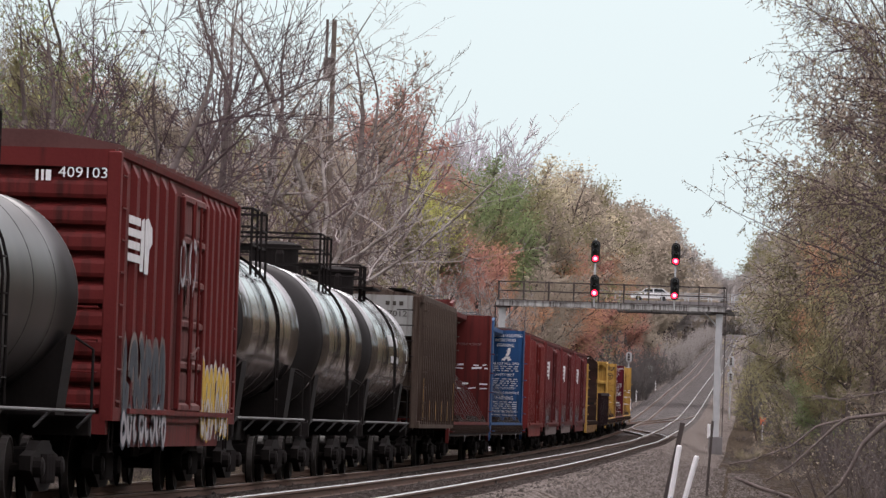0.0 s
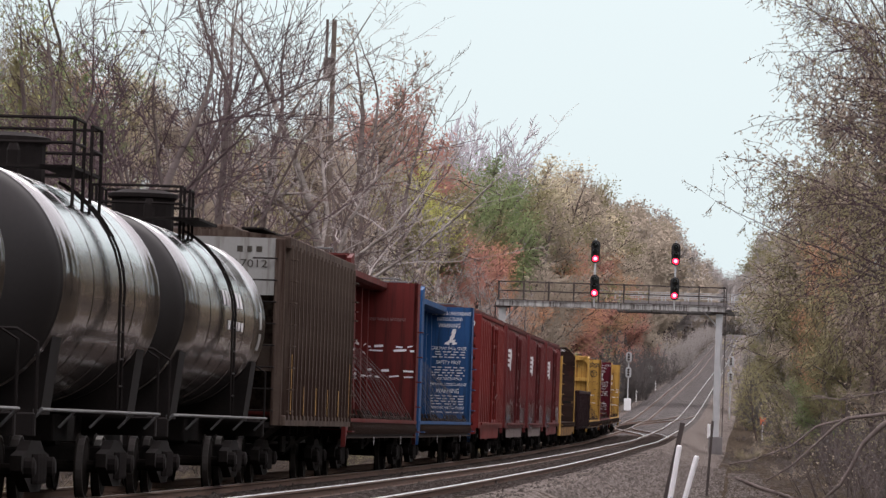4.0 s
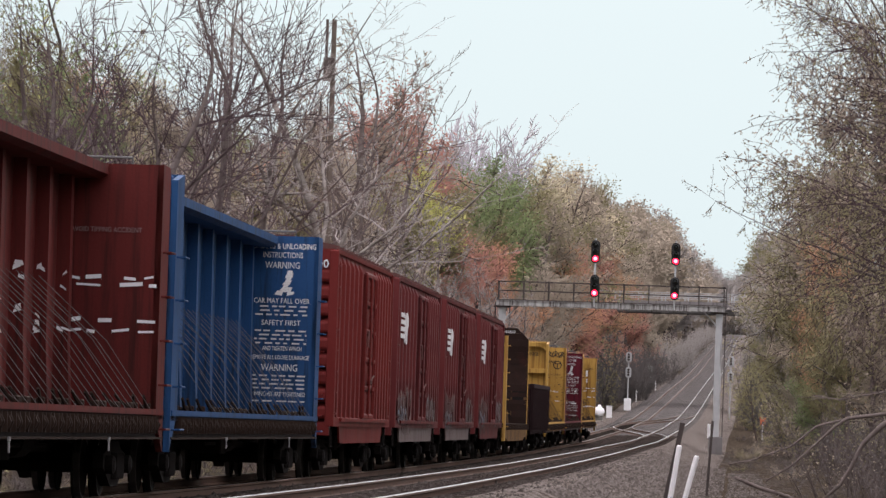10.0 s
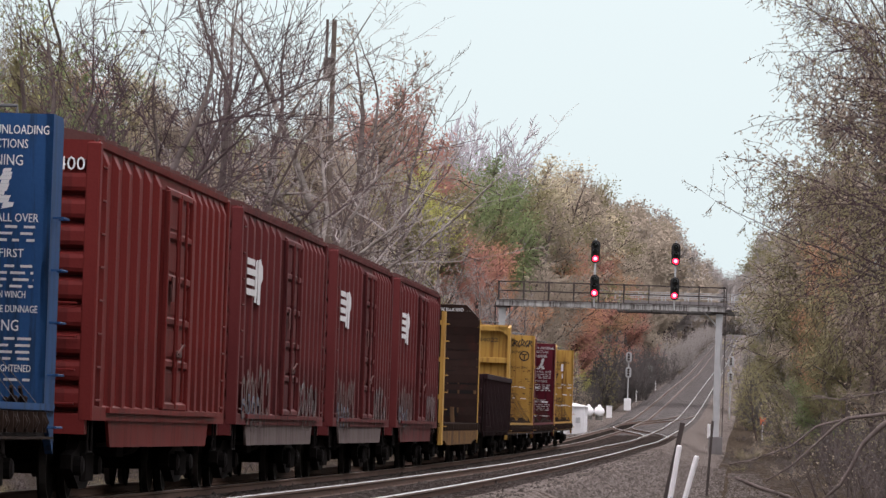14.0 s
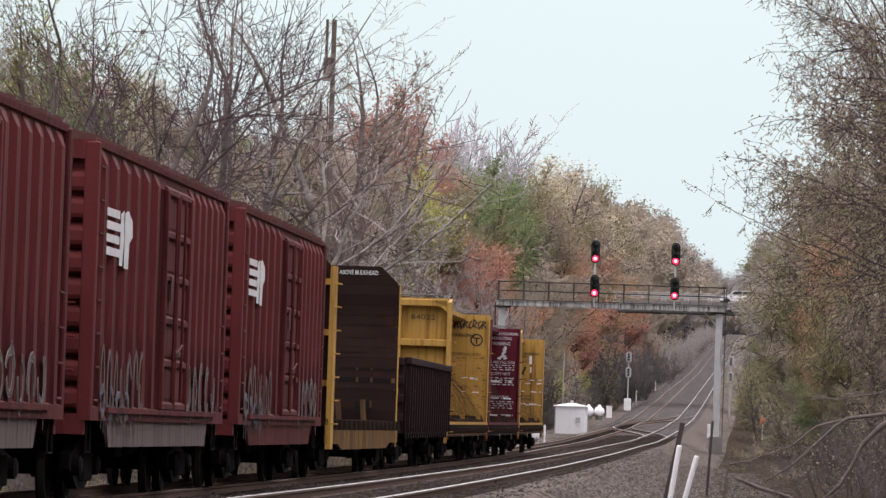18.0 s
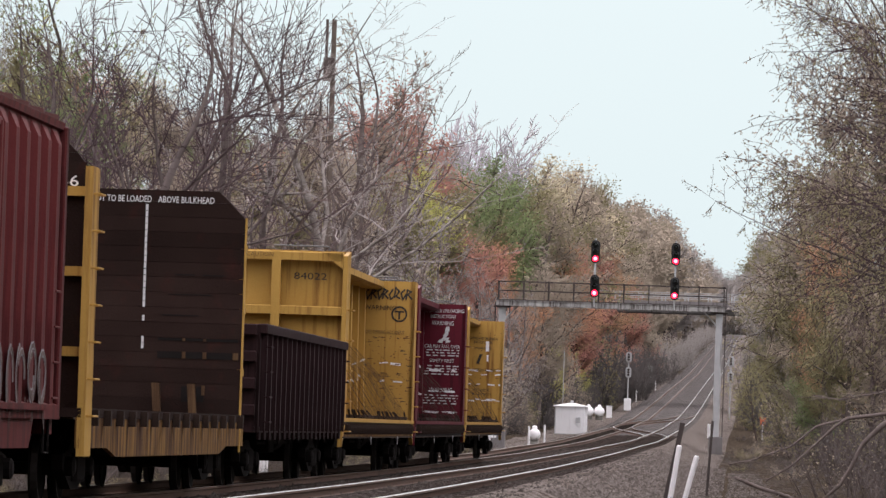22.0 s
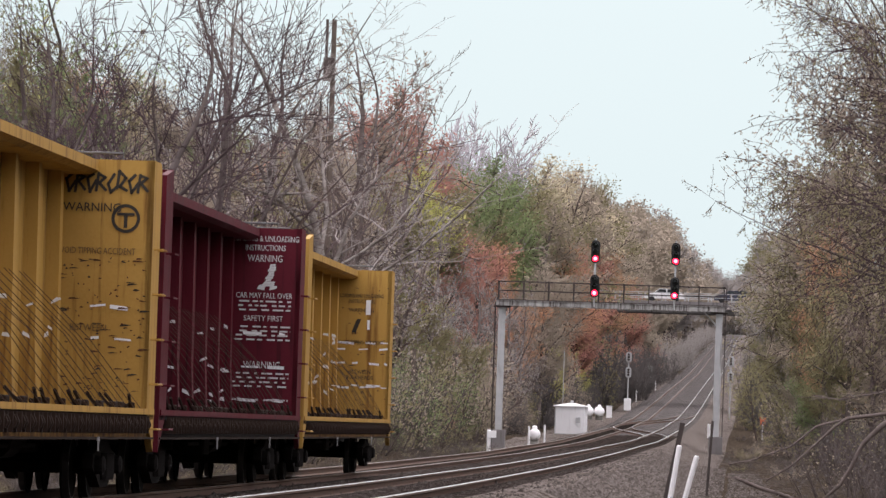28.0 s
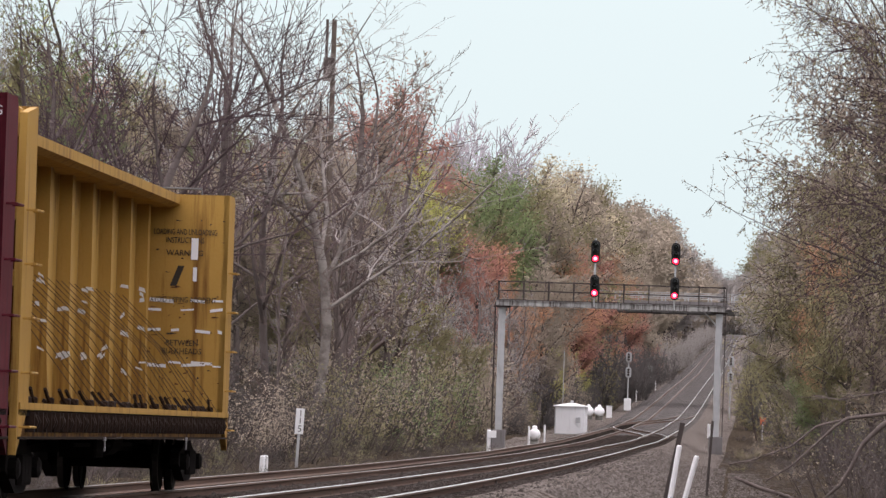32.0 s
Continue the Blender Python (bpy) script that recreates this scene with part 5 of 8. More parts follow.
def warning_panel(car, L, material, small, dy=0.0, k=0.66, x0=0.72, figure=True):
    """The loading instructions on the inner face of the farther bulkhead."""
    y = L / 2 - 0.85 - 0.006
    top = 4.55
    for text, w, sz, dz in WARN:
        part("lettering", words(text, sz * 0.95, material, w * k), None, car, "stencilled instructions", at=(x0, y, top + dz * 0.93))
    rnd = random.Random(int(L * 1000))
    rows = []
    for z, n in ((-1.36, 3), (-1.86, 4), (-2.78, 4), (-3.3, 1)):
        for i in range(n):
            zz = top + (z - i * 0.085) * 0.93 + 0.02
            x = x0 - rnd.uniform(0.4, 0.55)
            while x < x0 + 0.5:
                w = rnd.uniform(0.05, 0.2)
                rows.append((x, min(x + w, x0 + 0.5), zz - 0.016, zz + 0.014))
                x += w + rnd.uniform(0.03, 0.1)
    tagged(part("lettering", bars(rows, small), None, car, "rows of worn small writing", at=(0, y, 0)), kind="stuff")
    if figure:
        s = Shape()
        r2 = random.Random(3)
        for i in range(9):
            z = -0.06 - i * 0.046
            x = 0.13 - i * 0.011 + r2.uniform(-0.015, 0.015)
            w = 0.055 + 0.012 * (i % 3) + (0.05 if i > 6 else 0)
            s.prism([(x - w, z - 0.025), (x + w * 0.8, z - 0.018), (x + w, z + 0.026), (x - w * 0.7, z + 0.02)], "y", -0.004, 0)
        s.prism([(-0.16, -0.50), (-0.02, -0.52), (0.0, -0.44), (-0.11, -0.42)], "y", -0.004, 0)
        s.prism([(0.07, -0.52), (0.2, -0.49), (0.22, -0.44), (0.09, -0.43)], "y", -0.004, 0)
        tagged(part("pictogram", s, material, car, "tilting load pictogram", at=(x0 + 0.02, y, top - 0.52)), kind="stuff")


def torn_tape(car, L, zs, seed, n=5, x_lo=0.1, x_hi=1.3, on_posts=True, mat="tape"):
    """Scraps of white wrapping caught on the bulkhead and the beam posts."""
    rnd = random.Random(seed)
    s = Shape()
    y = L / 2 - 0.85 - 0.01
    for z in zs:
        x = x_lo + rnd.uniform(0, 0.15)
        while x < x_hi:
            w = rnd.uniform(0.1, 0.4)
            t = rnd.uniform(0.012, 0.03)
            k = rnd.uniform(-0.03, 0.03)
            s.prism([(x, z - t), (min(x + w, x_hi + 0.05), z - t + k), (min(x + w, x_hi + 0.05), z + t + k), (x, z + t)], "y", y, y + 0.004)
            x += w + rnd.uniform(0.06, 0.4)
    tagged(part("wrapping_scrap", s, M[mat], car, "torn white wrapping strips"), kind="stuff")
    if on_posts:
        s = Shape()
        for i in range(10):
            yy = -L / 2 + 1.6 + i * (L - 3.2) / 9 - 0.137
            for z in zs:
                if rnd.random() > 0.2 * n:
                    continue
                for _ in range(rnd.choice((1, 1, 2))):
                    x, zz = rnd.uniform(0.06, 0.16), z + rnd.uniform(-0.14, 0.14)
                    w, q, k = rnd.uniform(0.06, 0.14), rnd.uniform(0.012, 0.032), rnd.uniform(-0.06, 0.06)
                    s.prism([(x, zz - q), (x + w, zz - q + k), (x + w * 0.85, zz + q * 1.4 + k), (x + w * 0.1, zz + q)], "y", yy, yy + 0.004)
        tagged(part("wrapping_scrap", s, M[mat], car, "torn white wrapping strips"), kind="stuff")


def scuffs(car, y, seed, n, mat, top=3.3):
    """Rust spots and rubbed marks on a bulkhead's inner face."""
    rnd = random.Random(seed)
    s = Shape()
    for i in range(n):
        x, z, w = rnd.uniform(0.05, 1.32), rnd.uniform(1.4, top), rnd.choice((0.02, 0.03, 0.05, 0.12)) * rnd.uniform(0.7, 1.5)
        q, k = rnd.uniform(0.005, 0.015), rnd.uniform(-0.012, 0.012)
        s.prism([(x, z - q), (x + w * 0.6, z - q * 0.6 + k), (x + w, z + k), (x + w * 0.5, z + q + k), (x + w * 0.1, z + q)], "y", -0.003, 0)
    tagged(part("scuffing", s, M[mat], car, "scattered rust spots and scuffs", at=(0, y - 0.001 - 0.001 * (seed % 3), 0)), kind="stuff")


def build_train():
    tank_car(48.5, 62.9, "black tank car under a film of grey dust", r=1.28, zc=2.58, paint="tank_dusty")
    c, L = boxcar(64.6, 79.4, "brown_red", "pale_door", "brown-red boxcar with graffiti along its lower side", number="409103")
    part("lettering", bars([(-0.1, -0.065, -0.07, 0.07), (-0.03, 0.005, -0.07, 0.07), (0.03, 0.1, -0.07, 0.07)], M["white"]), None, c, "white letter bars", at=(0.48, -L / 2 - 0.16, 4.2))
    tag_letters(c, 1.489, -L / 2 + 0.6, -L / 2 + 5.4, 1.2, 2.1, "inky", "skirt", 3, 6, 0.3)
    tag_letters(c, 1.504, -L / 2 + 0.5, -L / 2 + 5.6, 0.75, 1.2, "chalk", "inky", 8, 8, 0.13)
    tag_letters(c, 1.489, 2.5, 6.5, 1.05, 1.95, "spray_yellow", "spray_white", 5, 7, 0.2)
    tag_letters(c, 1.504, 2.5, 6.3, 0.85, 1.5, "spray_white", "spray_yellow", 12, 6, 0.1)
    tag_letters(c, 1.535, -1.3, 1.2, 3.0, 3.8, "chalk", "pale_door", 14, 2, 0.07)
    tank_car(81.3, 92.6, "short black tank car with a white stencil plate", r=1.34)
    tank_car(95.2, 106.0, "short black tank car with tall top guard rails", r=1.47, zc=2.70)
    c, L = tank_car(108.4, 121.5, "black tank car with white block lettering on its side", r=1.42, rail=(0.7, 0.85, 0.6))
    for i in range(6):
        y = -0.6 + i * 0.5
        part("lettering", hull_patch(c, 1.42, 2.72, 0.14, 0.31, y, y + 0.33, M["worn_white"]), M["worn_white"], c, "white block lettering")
    for i in range(5):
        y = 0.0 + i * 0.5
        part("lettering", hull_patch(c, 1.42, 2.72, -0.12, -0.02, y, y + 0.3, M["worn_white"]), M["worn_white"], c)
    for z0 in (-0.2, 0.05):
        part("lettering", hull_patch(c, 1.42, 2.72, z0 - 0.1, z0 + 0.1, L / 2 - 1.6, L / 2 - 1.2, M["hopper_end"]), M["hopper_end"], c, "grey stencil panel")
    hopper_car(123.4, 137.8)
    c, L = centerbeam(138.9, 161.0, "cb_red", "oxide-red centre-beam lumber car with torn wrapping", wire="silver_wire")
    torn_tape(c, L, [3.05, 2.95, 2.45, 2.3], 4, 6)
    part("lettering", words("AVOID TIPPING ACCIDENT", 0.1, M["ghost_white"], 1.0), None, c, "worn white words", at=(0.62, L / 2 - 0.857, 3.72))
    c, L = centerbeam(161.9, 186.2, "blue", "blue centre-beam lumber car with white loading instructions", wire="silver_wire")
    warning_panel(c, L, M["white"], M["worn_white"])
    part("lettering", words("REMOVE ALL LOOSE DUNNAGE", 0.12, M["white"], 1.12), None, c, "white words", at=(0.72, L / 2 - 0.857, 2.33))
    part("lettering", words("AND TIGHTEN WINCH", 0.12, M["white"], 0.75), None, c, "white words", at=(0.76, L / 2 - 0.857, 2.5))
    part("lettering", words("WINCHES ARE TIGHTENED", 0.12, M["white"], 0.98), None, c, "white words", at=(0.74, L / 2 - 0.857, 1.63))
    for a, b, body, lg, n, sk, lab in ((189.1, 204.3, "bright_red", False, "400", None, "bright red boxcar with white corner number"), (206.5, 222.4, "dull_red", True, "01", "skirt", "dull red boxcar with a white striped emblem"),
                                       (225.1, 240.3, "dull_red", True, "", "skirt", "dull red boxcar with graffiti low on its side"), (243.0, 258.2, "dull_red", True, "77", None, "dull red boxcar with a narrow striped emblem")):
        c, L = boxcar(a, b, body, "door_red" if body != "bright_red" else "bright_red", lab, logo=lg, number="", skirt=sk)
        if n:
            part("lettering", words(n, 0.24, M["white"]), None, c, "white number", at=(1.12, -L / 2 - 0.16, 4.25))
        if lg:
            tag_letters(c, 1.489, -L / 2 + 0.5, -L / 2 + 5.2, 1.05, 2.0, "skirt", "door_red", int(a), 7, 0.08)
            tag_letters(c, 1.504, -L / 2 + 0.4, -L / 2 + 3.6, 1.1, 1.5, "skirt", "spray_blue", int(a) + 1, 4, 0.06)
            tag_letters(c, 1.489, 2.5, 6.6, 1.15, 1.9, "skirt", "chalk", int(a) + 2, 5, 0.06)
    bulkhead_flat(260.6, 280.4)
    gondola(282.4, 299.4)
    c, L = centerbeam(300.7, 322.6, "yellow", "weathered yellow centre-beam lumber car with dark sprayed tag")
    part("lettering", words("CAUTION", 0.13, M["dim_ink"], 0.55), None, c, "dark word", at=(-0.4, -L / 2 - 0.04, 4.52))
    part("lettering", words("84022", 0.2, M["black_ink"], 0.68), None, c, "black number", at=(0.62, -L / 2 + 0.29, 4.1))
    y = L / 2 - 0.857
    part("lettering", words("WARNING", 0.17, M["black_ink"], 0.8), None, c, "black word", at=(0.55, y, 3.98))
    part("lettering", words("AVOID TIPPING ACCIDENT", 0.13, M["dim_ink"], 1.1), None, c, "dark words", at=(0.62, y, 3.38))
    part("lettering", words("BETWEEN", 0.13, M["dim_ink"], 0.5), None, c, "dark word", at=(0.55, y, 2.32))
    tag = Shape()
    for i in range(8):
        xa = i * 0.145
        k = (0.03, -0.02, 0.05, 0.0, -0.03, 0.04, 0.02, -0.01)[i]
        pts = [(xa, 0.02 + k), (xa + 0.03, 0.25 + k), (xa + 0.12, 0.2), (xa + 0.04, 0.12 - k), (xa + 0.13, 0.03)] if i % 2 else [(xa + 0.1, 0.24), (xa + 0.02, 0.14 + k), (xa + 0.06, 0.0), (xa + 0.14, 0.1 + k)]
        for (xa, za), (xb, zb) in zip(pts, pts[1:]):
            d = Vector((xb - xa, zb - za)).normalized() * 0.02
            tag.prism([(xa - d.x - d.y, za - d.y + d.x), (xa - d.x + d.y, za - d.y - d.x), (xb + d.x + d.y, zb + d.y - d.x), (xb + d.x - d.y, zb + d.y + d.x)], "y", -0.004 - 0.0006 * i, 0)
    tagged(part("graffiti", tag, M["black_ink"], c, "black sprayed tag", at=(0.16, y, 4.2)), kind="stuff")
    ring = Shape()
    ring.spin([(0.2, -0.004), (0.2, 0.0), (0.155, 0.0), (0.155, -0.004)], "y", 24)
    ring.box(-0.12, 0.12, -0.004, 0, 0.04, 0.08)
    ring.box(-0.025, 0.025, -0.004, 0, -0.13, 0.06)
    ring.f = [q for q in ring.f if len(q) < 10]
    ring.mi = [0] * len(ring.f)
    part("emblem", ring, M["black_ink"], c, "black ring emblem", at=(1.02, y, 3.84))
    torn_tape(c, L, [2.62, 2.18], 9, 5, 0.5, 1.1)
    scuffs(c, y, 5, 90, "rust")
    scuffs(c, y, 6, 70, "black_ink")
    c, L = centerbeam(323.2, 345.2, "maroon", "maroon centre-beam lumber car with white loading instructions")
    warning_panel(c, L, M["worn_white"], M["worn_white"], k=0.64, x0=0.74)
    torn_tape(c, L, [2.72, 2.1, 1.5], 17, 3, 0.3, 1.1)
    c, L = centerbeam(345.9, 368.6, "yellow", "yellow centre-beam lumber car, last of the train")
    y = L / 2 - 0.857
    for txt, w, z in (("LOADING AND UNLOADING", 1.0, 4.05), ("INSTRUCTIONS", 0.6, 3.92), ("WARNING", 0.58, 3.72), ("AVOID TIPPING ACCIDENT", 1.05, 2.98), ("BETWEEN", 0.5, 2.3), ("BULKHEADS", 0.62, 2.17)):
        part("lettering", words(txt, 0.13, M["black_ink"], w), None, c, "black stencilled words", at=(0.72, y, z))
    torn_tape(c, L, [2.98, 2.82, 2.5, 2.0, 1.95], 23, 3, 0.05, 1.3)
    scuffs(c, y, 31, 45, "rust")
    scuffs(c, y, 32, 25, "black_ink", 4.3)
    pl = Shape()
    pl.prism([(0.5, 3.2), (0.6, 3.2), (0.72, 3.52), (0.62, 3.52)], "y", -0.004, 0)
    part("pictogram", pl, M["black_ink"], c, "tilting load pictogram", at=(0, y, 0))
    tp = Shape()
    tp.box(0.82, 0.93, -0.006, 0, 3.62, 3.96)
    tp.box(0.86, 0.92, -0.006, 0, 3.28, 3.5)
    tagged(part("wrapping_scrap", tp, M["tape"], c, "white wrapping scrap", at=(0, y, 0)), kind="stuff")


build_train()

# ---- trees and brush ----
def rand_dir(rnd):
    a, z = rnd.uniform(0, 2 * math.pi), rnd.uniform(-1, 1)
    k = math.sqrt(1 - z * z)
    return Vector((k * math.cos(a), k * math.sin(a), z))


class Grower:
    """Grows one tree: wood, fine twigs and leaves as three shapes."""

    def __init__(self, seed, depth, kids, ratio, twist, up, leaves=0, leaf=0.2, spray=0.5, sides=(8, 6, 4, 3, 3, 3), min_r=0.008, gnarl=0.16, droop=0.0, taper=0.45):
        self.rnd = random.Random(seed)
        self.depth, self.kids, self.ratio, self.twist, self.up = depth, kids, ratio, twist, up
        self.leaves, self.leaf, self.spray, self.sides, self.min_r, self.gnarl, self.droop, self.taper = leaves, leaf, spray, sides, min_r, gnarl, droop, taper
        self.wood, self.twigs, self.crown = Shape(), Shape(), Shape()

    def leaf_quad(self, p):
        r = self.rnd
        a, b = rand_dir(r), rand_dir(r)
        b = (b - a * a.dot(b)).normalized()
        s = self.leaf * r.uniform(0.6, 1.3)
        a, b = a * s * 0.6, b * s * 0.42
        self.crown.add([tuple(p - a), tuple(p + b), tuple(p + a * 0.9 - b * 0.4)], [(0, 1, 2)])

    def grow(self, p, d, length, r, level, start=0.25):
        rnd = self.rnd
        n = 6 if level == 0 else 4 if level == 1 else 3 if level == 2 else 2
        if level >= self.depth:
            n = 1
        pts, rad, dirs = [p.copy()], [r], [d.copy()]
        end_r = r * (0.42 if level == 0 else 0.35)
        for i in range(n):
            d = (d + rand_dir(rnd) * self.gnarl * (0.5 if level == 0 else 1) + Vector((0, 0, self.up * (0.3 if level else 0.1) - self.droop * level * 0.03))).normalized()
            p = p + d * (length / n)
            pts.append(p.copy()); dirs.append(d.copy())
            rad.append(max(self.min_r * 0.8, r + (end_r - r) * (i + 1) / n))
        (self.wood if level < 2 else self.twigs).tube(pts, rad, self.sides[min(level, 5)], cap=level == 0)
        if level >= self.depth:
            for _ in range(self.leaves):
                u = rnd.random()
                q = pts[0].lerp(pts[-1], u) + rand_dir(rnd) * self.spray * rnd.random()
                self.leaf_quad(q)
            return
        k = self.kids[level]
        for i in range(k):
            u = start + (1 - start) * (i + rnd.random()) / k if i < k - 1 else 1.0
            j = min(int(u * n), n - 1)
            f = u * n - j
            q = pts[j].lerp(pts[j + 1], f)
            dd = dirs[min(j + 1, n)]
            side = rand_dir(rnd)
            side = (side - dd * side.dot(dd)).normalized()
            t = self.twist * rnd.uniform(0.65, 1.25) if i < k - 1 else 0.2
            nd = (dd * math.cos(t) + side * math.sin(t)).normalized()
            rr = max(self.min_r, (r + (end_r - r) * u) * rnd.uniform(0.45, 0.68) if i < k - 1 else end_r * 0.9)
            ll = length * self.ratio * rnd.uniform(0.7, 1.15) * ((0.7 + self.taper) - self.taper * u if level == 0 else 1)
            self.grow(q, nd, ll, rr, level + 1, 0.15)

    def meshes(self, bark, twig, leafm):
        out = [("trunk", self.wood.mesh("trunk", bark, True))]
        if self.twigs.v:
            out.append(("crown", self.twigs.mesh("crown", twig)))
        if self.crown.v:
            out.append(("foliage", self.crown.mesh("foliage", leafm)))
        return out


def make_kinds():
    K = {}

    def add(name, g, h, r, lean=0.0, bark="bark", twig="twig", leaf="leaf_brown", start=0.3, share=0.55):
        g.grow(Vector((0, 0, -0.4)), Vector((lean, 0, 1)).normalized(), h * share, r, 0, start)
        if lean == 0:
            # a tree with no lean carries its crown over its foot
            c = np.array((g.crown if g.crown.v else g.twigs).v)
            zc, cx, cy = float(c[:, 2].mean()), float(c[:, 0].mean()), float(c[:, 1].mean())
            for q in (g.wood, g.twigs, g.crown):
                q.v = [(v[0] - cx * max(0, v[2]) / zc, v[1] - cy * max(0, v[2]) / zc, v[2]) for v in q.v]
        top = max(v[2] for s in (g.wood, g.twigs, g.crown) for v in s.v)
        K[name] = (g.meshes(M[bark], M[twig], M[leaf]), top)

    for i in range(3):
        add("bare%d" % i, Grower(11 + i, 4, (15, 6, 5, 4), 0.33, 0.82, 0.30, min_r=0.011, gnarl=0.24), 22, 0.16, lean=0.03 * (i - 1), bark="bark", start=0.22, share=0.84)
    for i in range(2):
        add("dark%d" % i, Grower(31 + i, 5, (6, 4, 4, 3, 3), 0.62, 0.72, 0.16, min_r=0.012, gnarl=0.24), 20, 0.23, lean=0.28, bark="dark_bark", twig="dark_twig", start=0.5, share=0.45)
    for i in range(3):
        add("spread%d" % i, Grower(41 + i, 5, (7, 4, 4, 3, 3), 0.54, 0.78, 0.18, min_r=0.010, gnarl=0.25), 22, 0.17, lean=0.0, bark="dark_bark", twig="twig", start=0.28, share=0.52)
    add("syca", Grower(57, 5, (11, 5, 5, 4, 2), 0.42, 0.88, 0.22, min_r=0.011, gnarl=0.25), 27, 0.22, lean=0.0, bark="pale_bark", twig="sycamore_twig", start=0.34, share=0.74)
    for i in range(2):
        add("white%d" % i, Grower(61 + i, 4, (10, 6, 6, 5), 0.52, 0.66, 0.2, min_r=0.03, gnarl=0.2), 22, 0.2, bark="pale_bark", twig="pale_twig", start=0.4, share=0.48)
    for i in range(3):
        add("leafy%d" % i, Grower(71 + i, 3, (16, 8, 5), 0.36, 0.95, 0.25, leaves=26, leaf=0.135, spray=0.75, min_r=0.012, taper=0.1), 18, 0.2, start=0.3)
    for i in range(2):
        add("far%d" % i, Grower(81 + i, 2, (18, 9), 0.33, 1.0, 0.2, leaves=52, leaf=0.26, spray=1.0, min_r=0.03, taper=0.15), 18, 0.26, start=0.25)
    for i in range(2):
        add("sparse%d" % i, Grower(91 + i, 4, (11, 5, 4, 3), 0.42, 0.85, 0.3, leaves=6, leaf=0.12, spray=0.35, min_r=0.010), 18, 0.2, start=0.2)
    add("hang", Grower(97, 5, (13, 6, 5, 4, 3), 0.55, 0.95, 0.12, leaves=4, leaf=0.08, spray=0.16, min_r=0.007, gnarl=0.22, droop=1.0), 17, 0.2, lean=-0.12, bark="dark_bark", twig="dark_twig", start=0.42)
    # brush grows from many stems
    for i in range(3):
        g = Grower(101 + i, 2, (5, 4), 0.45, 0.7, 0.35, leaves=9 if i < 2 else 1, leaf=0.085, spray=0.4, min_r=0.007, sides=(4, 3, 3, 3, 3, 3))
        for k in range(11):
            a = g.rnd.uniform(0, 2 * math.pi)
            q = g.rnd.uniform(0, 1.3)
            g.grow(Vector((q * math.cos(a), q * math.sin(a), -0.2)), Vector((0.45 * math.cos(a), 0.45 * math.sin(a), 1)).normalized(), g.rnd.uniform(1.4, 2.6), 0.022, 0, 0.15)
        K["bush%d" % i] = (g.meshes(M["dark_bark"], M["dark_bark"], M["leaf_olive"]), max(v[2] for s in (g.wood, g.twigs, g.crown) for v in s.v))
    for i in range(2):
        g = Grower(121 + i, 1, (6,), 0.5, 0.9, 0.3, leaves=70, leaf=0.22, spray=1.2, min_r=0.02, sides=(4, 3, 3, 3, 3, 3))
        for k in range(14):
            a, q = g.rnd.uniform(0, 2 * math.pi), g.rnd.uniform(0, 3.6)
            g.grow(Vector((q * math.cos(a), q * math.sin(a), -0.3)), Vector((0.25 * math.cos(a), 0.25 * math.sin(a), 1)).normalized(), g.rnd.uniform(1.5, 4.6), 0.05, 0, 0.1)
        K["thicket%d" % i] = (g.meshes(M["twig"], M["twig"], M["leaf_brown"]), max(v[2] for s in (g.wood, g.twigs, g.crown) for v in s.v))
    return K


KINDS = make_kinds()
N_TREES = [0]
FAR = []


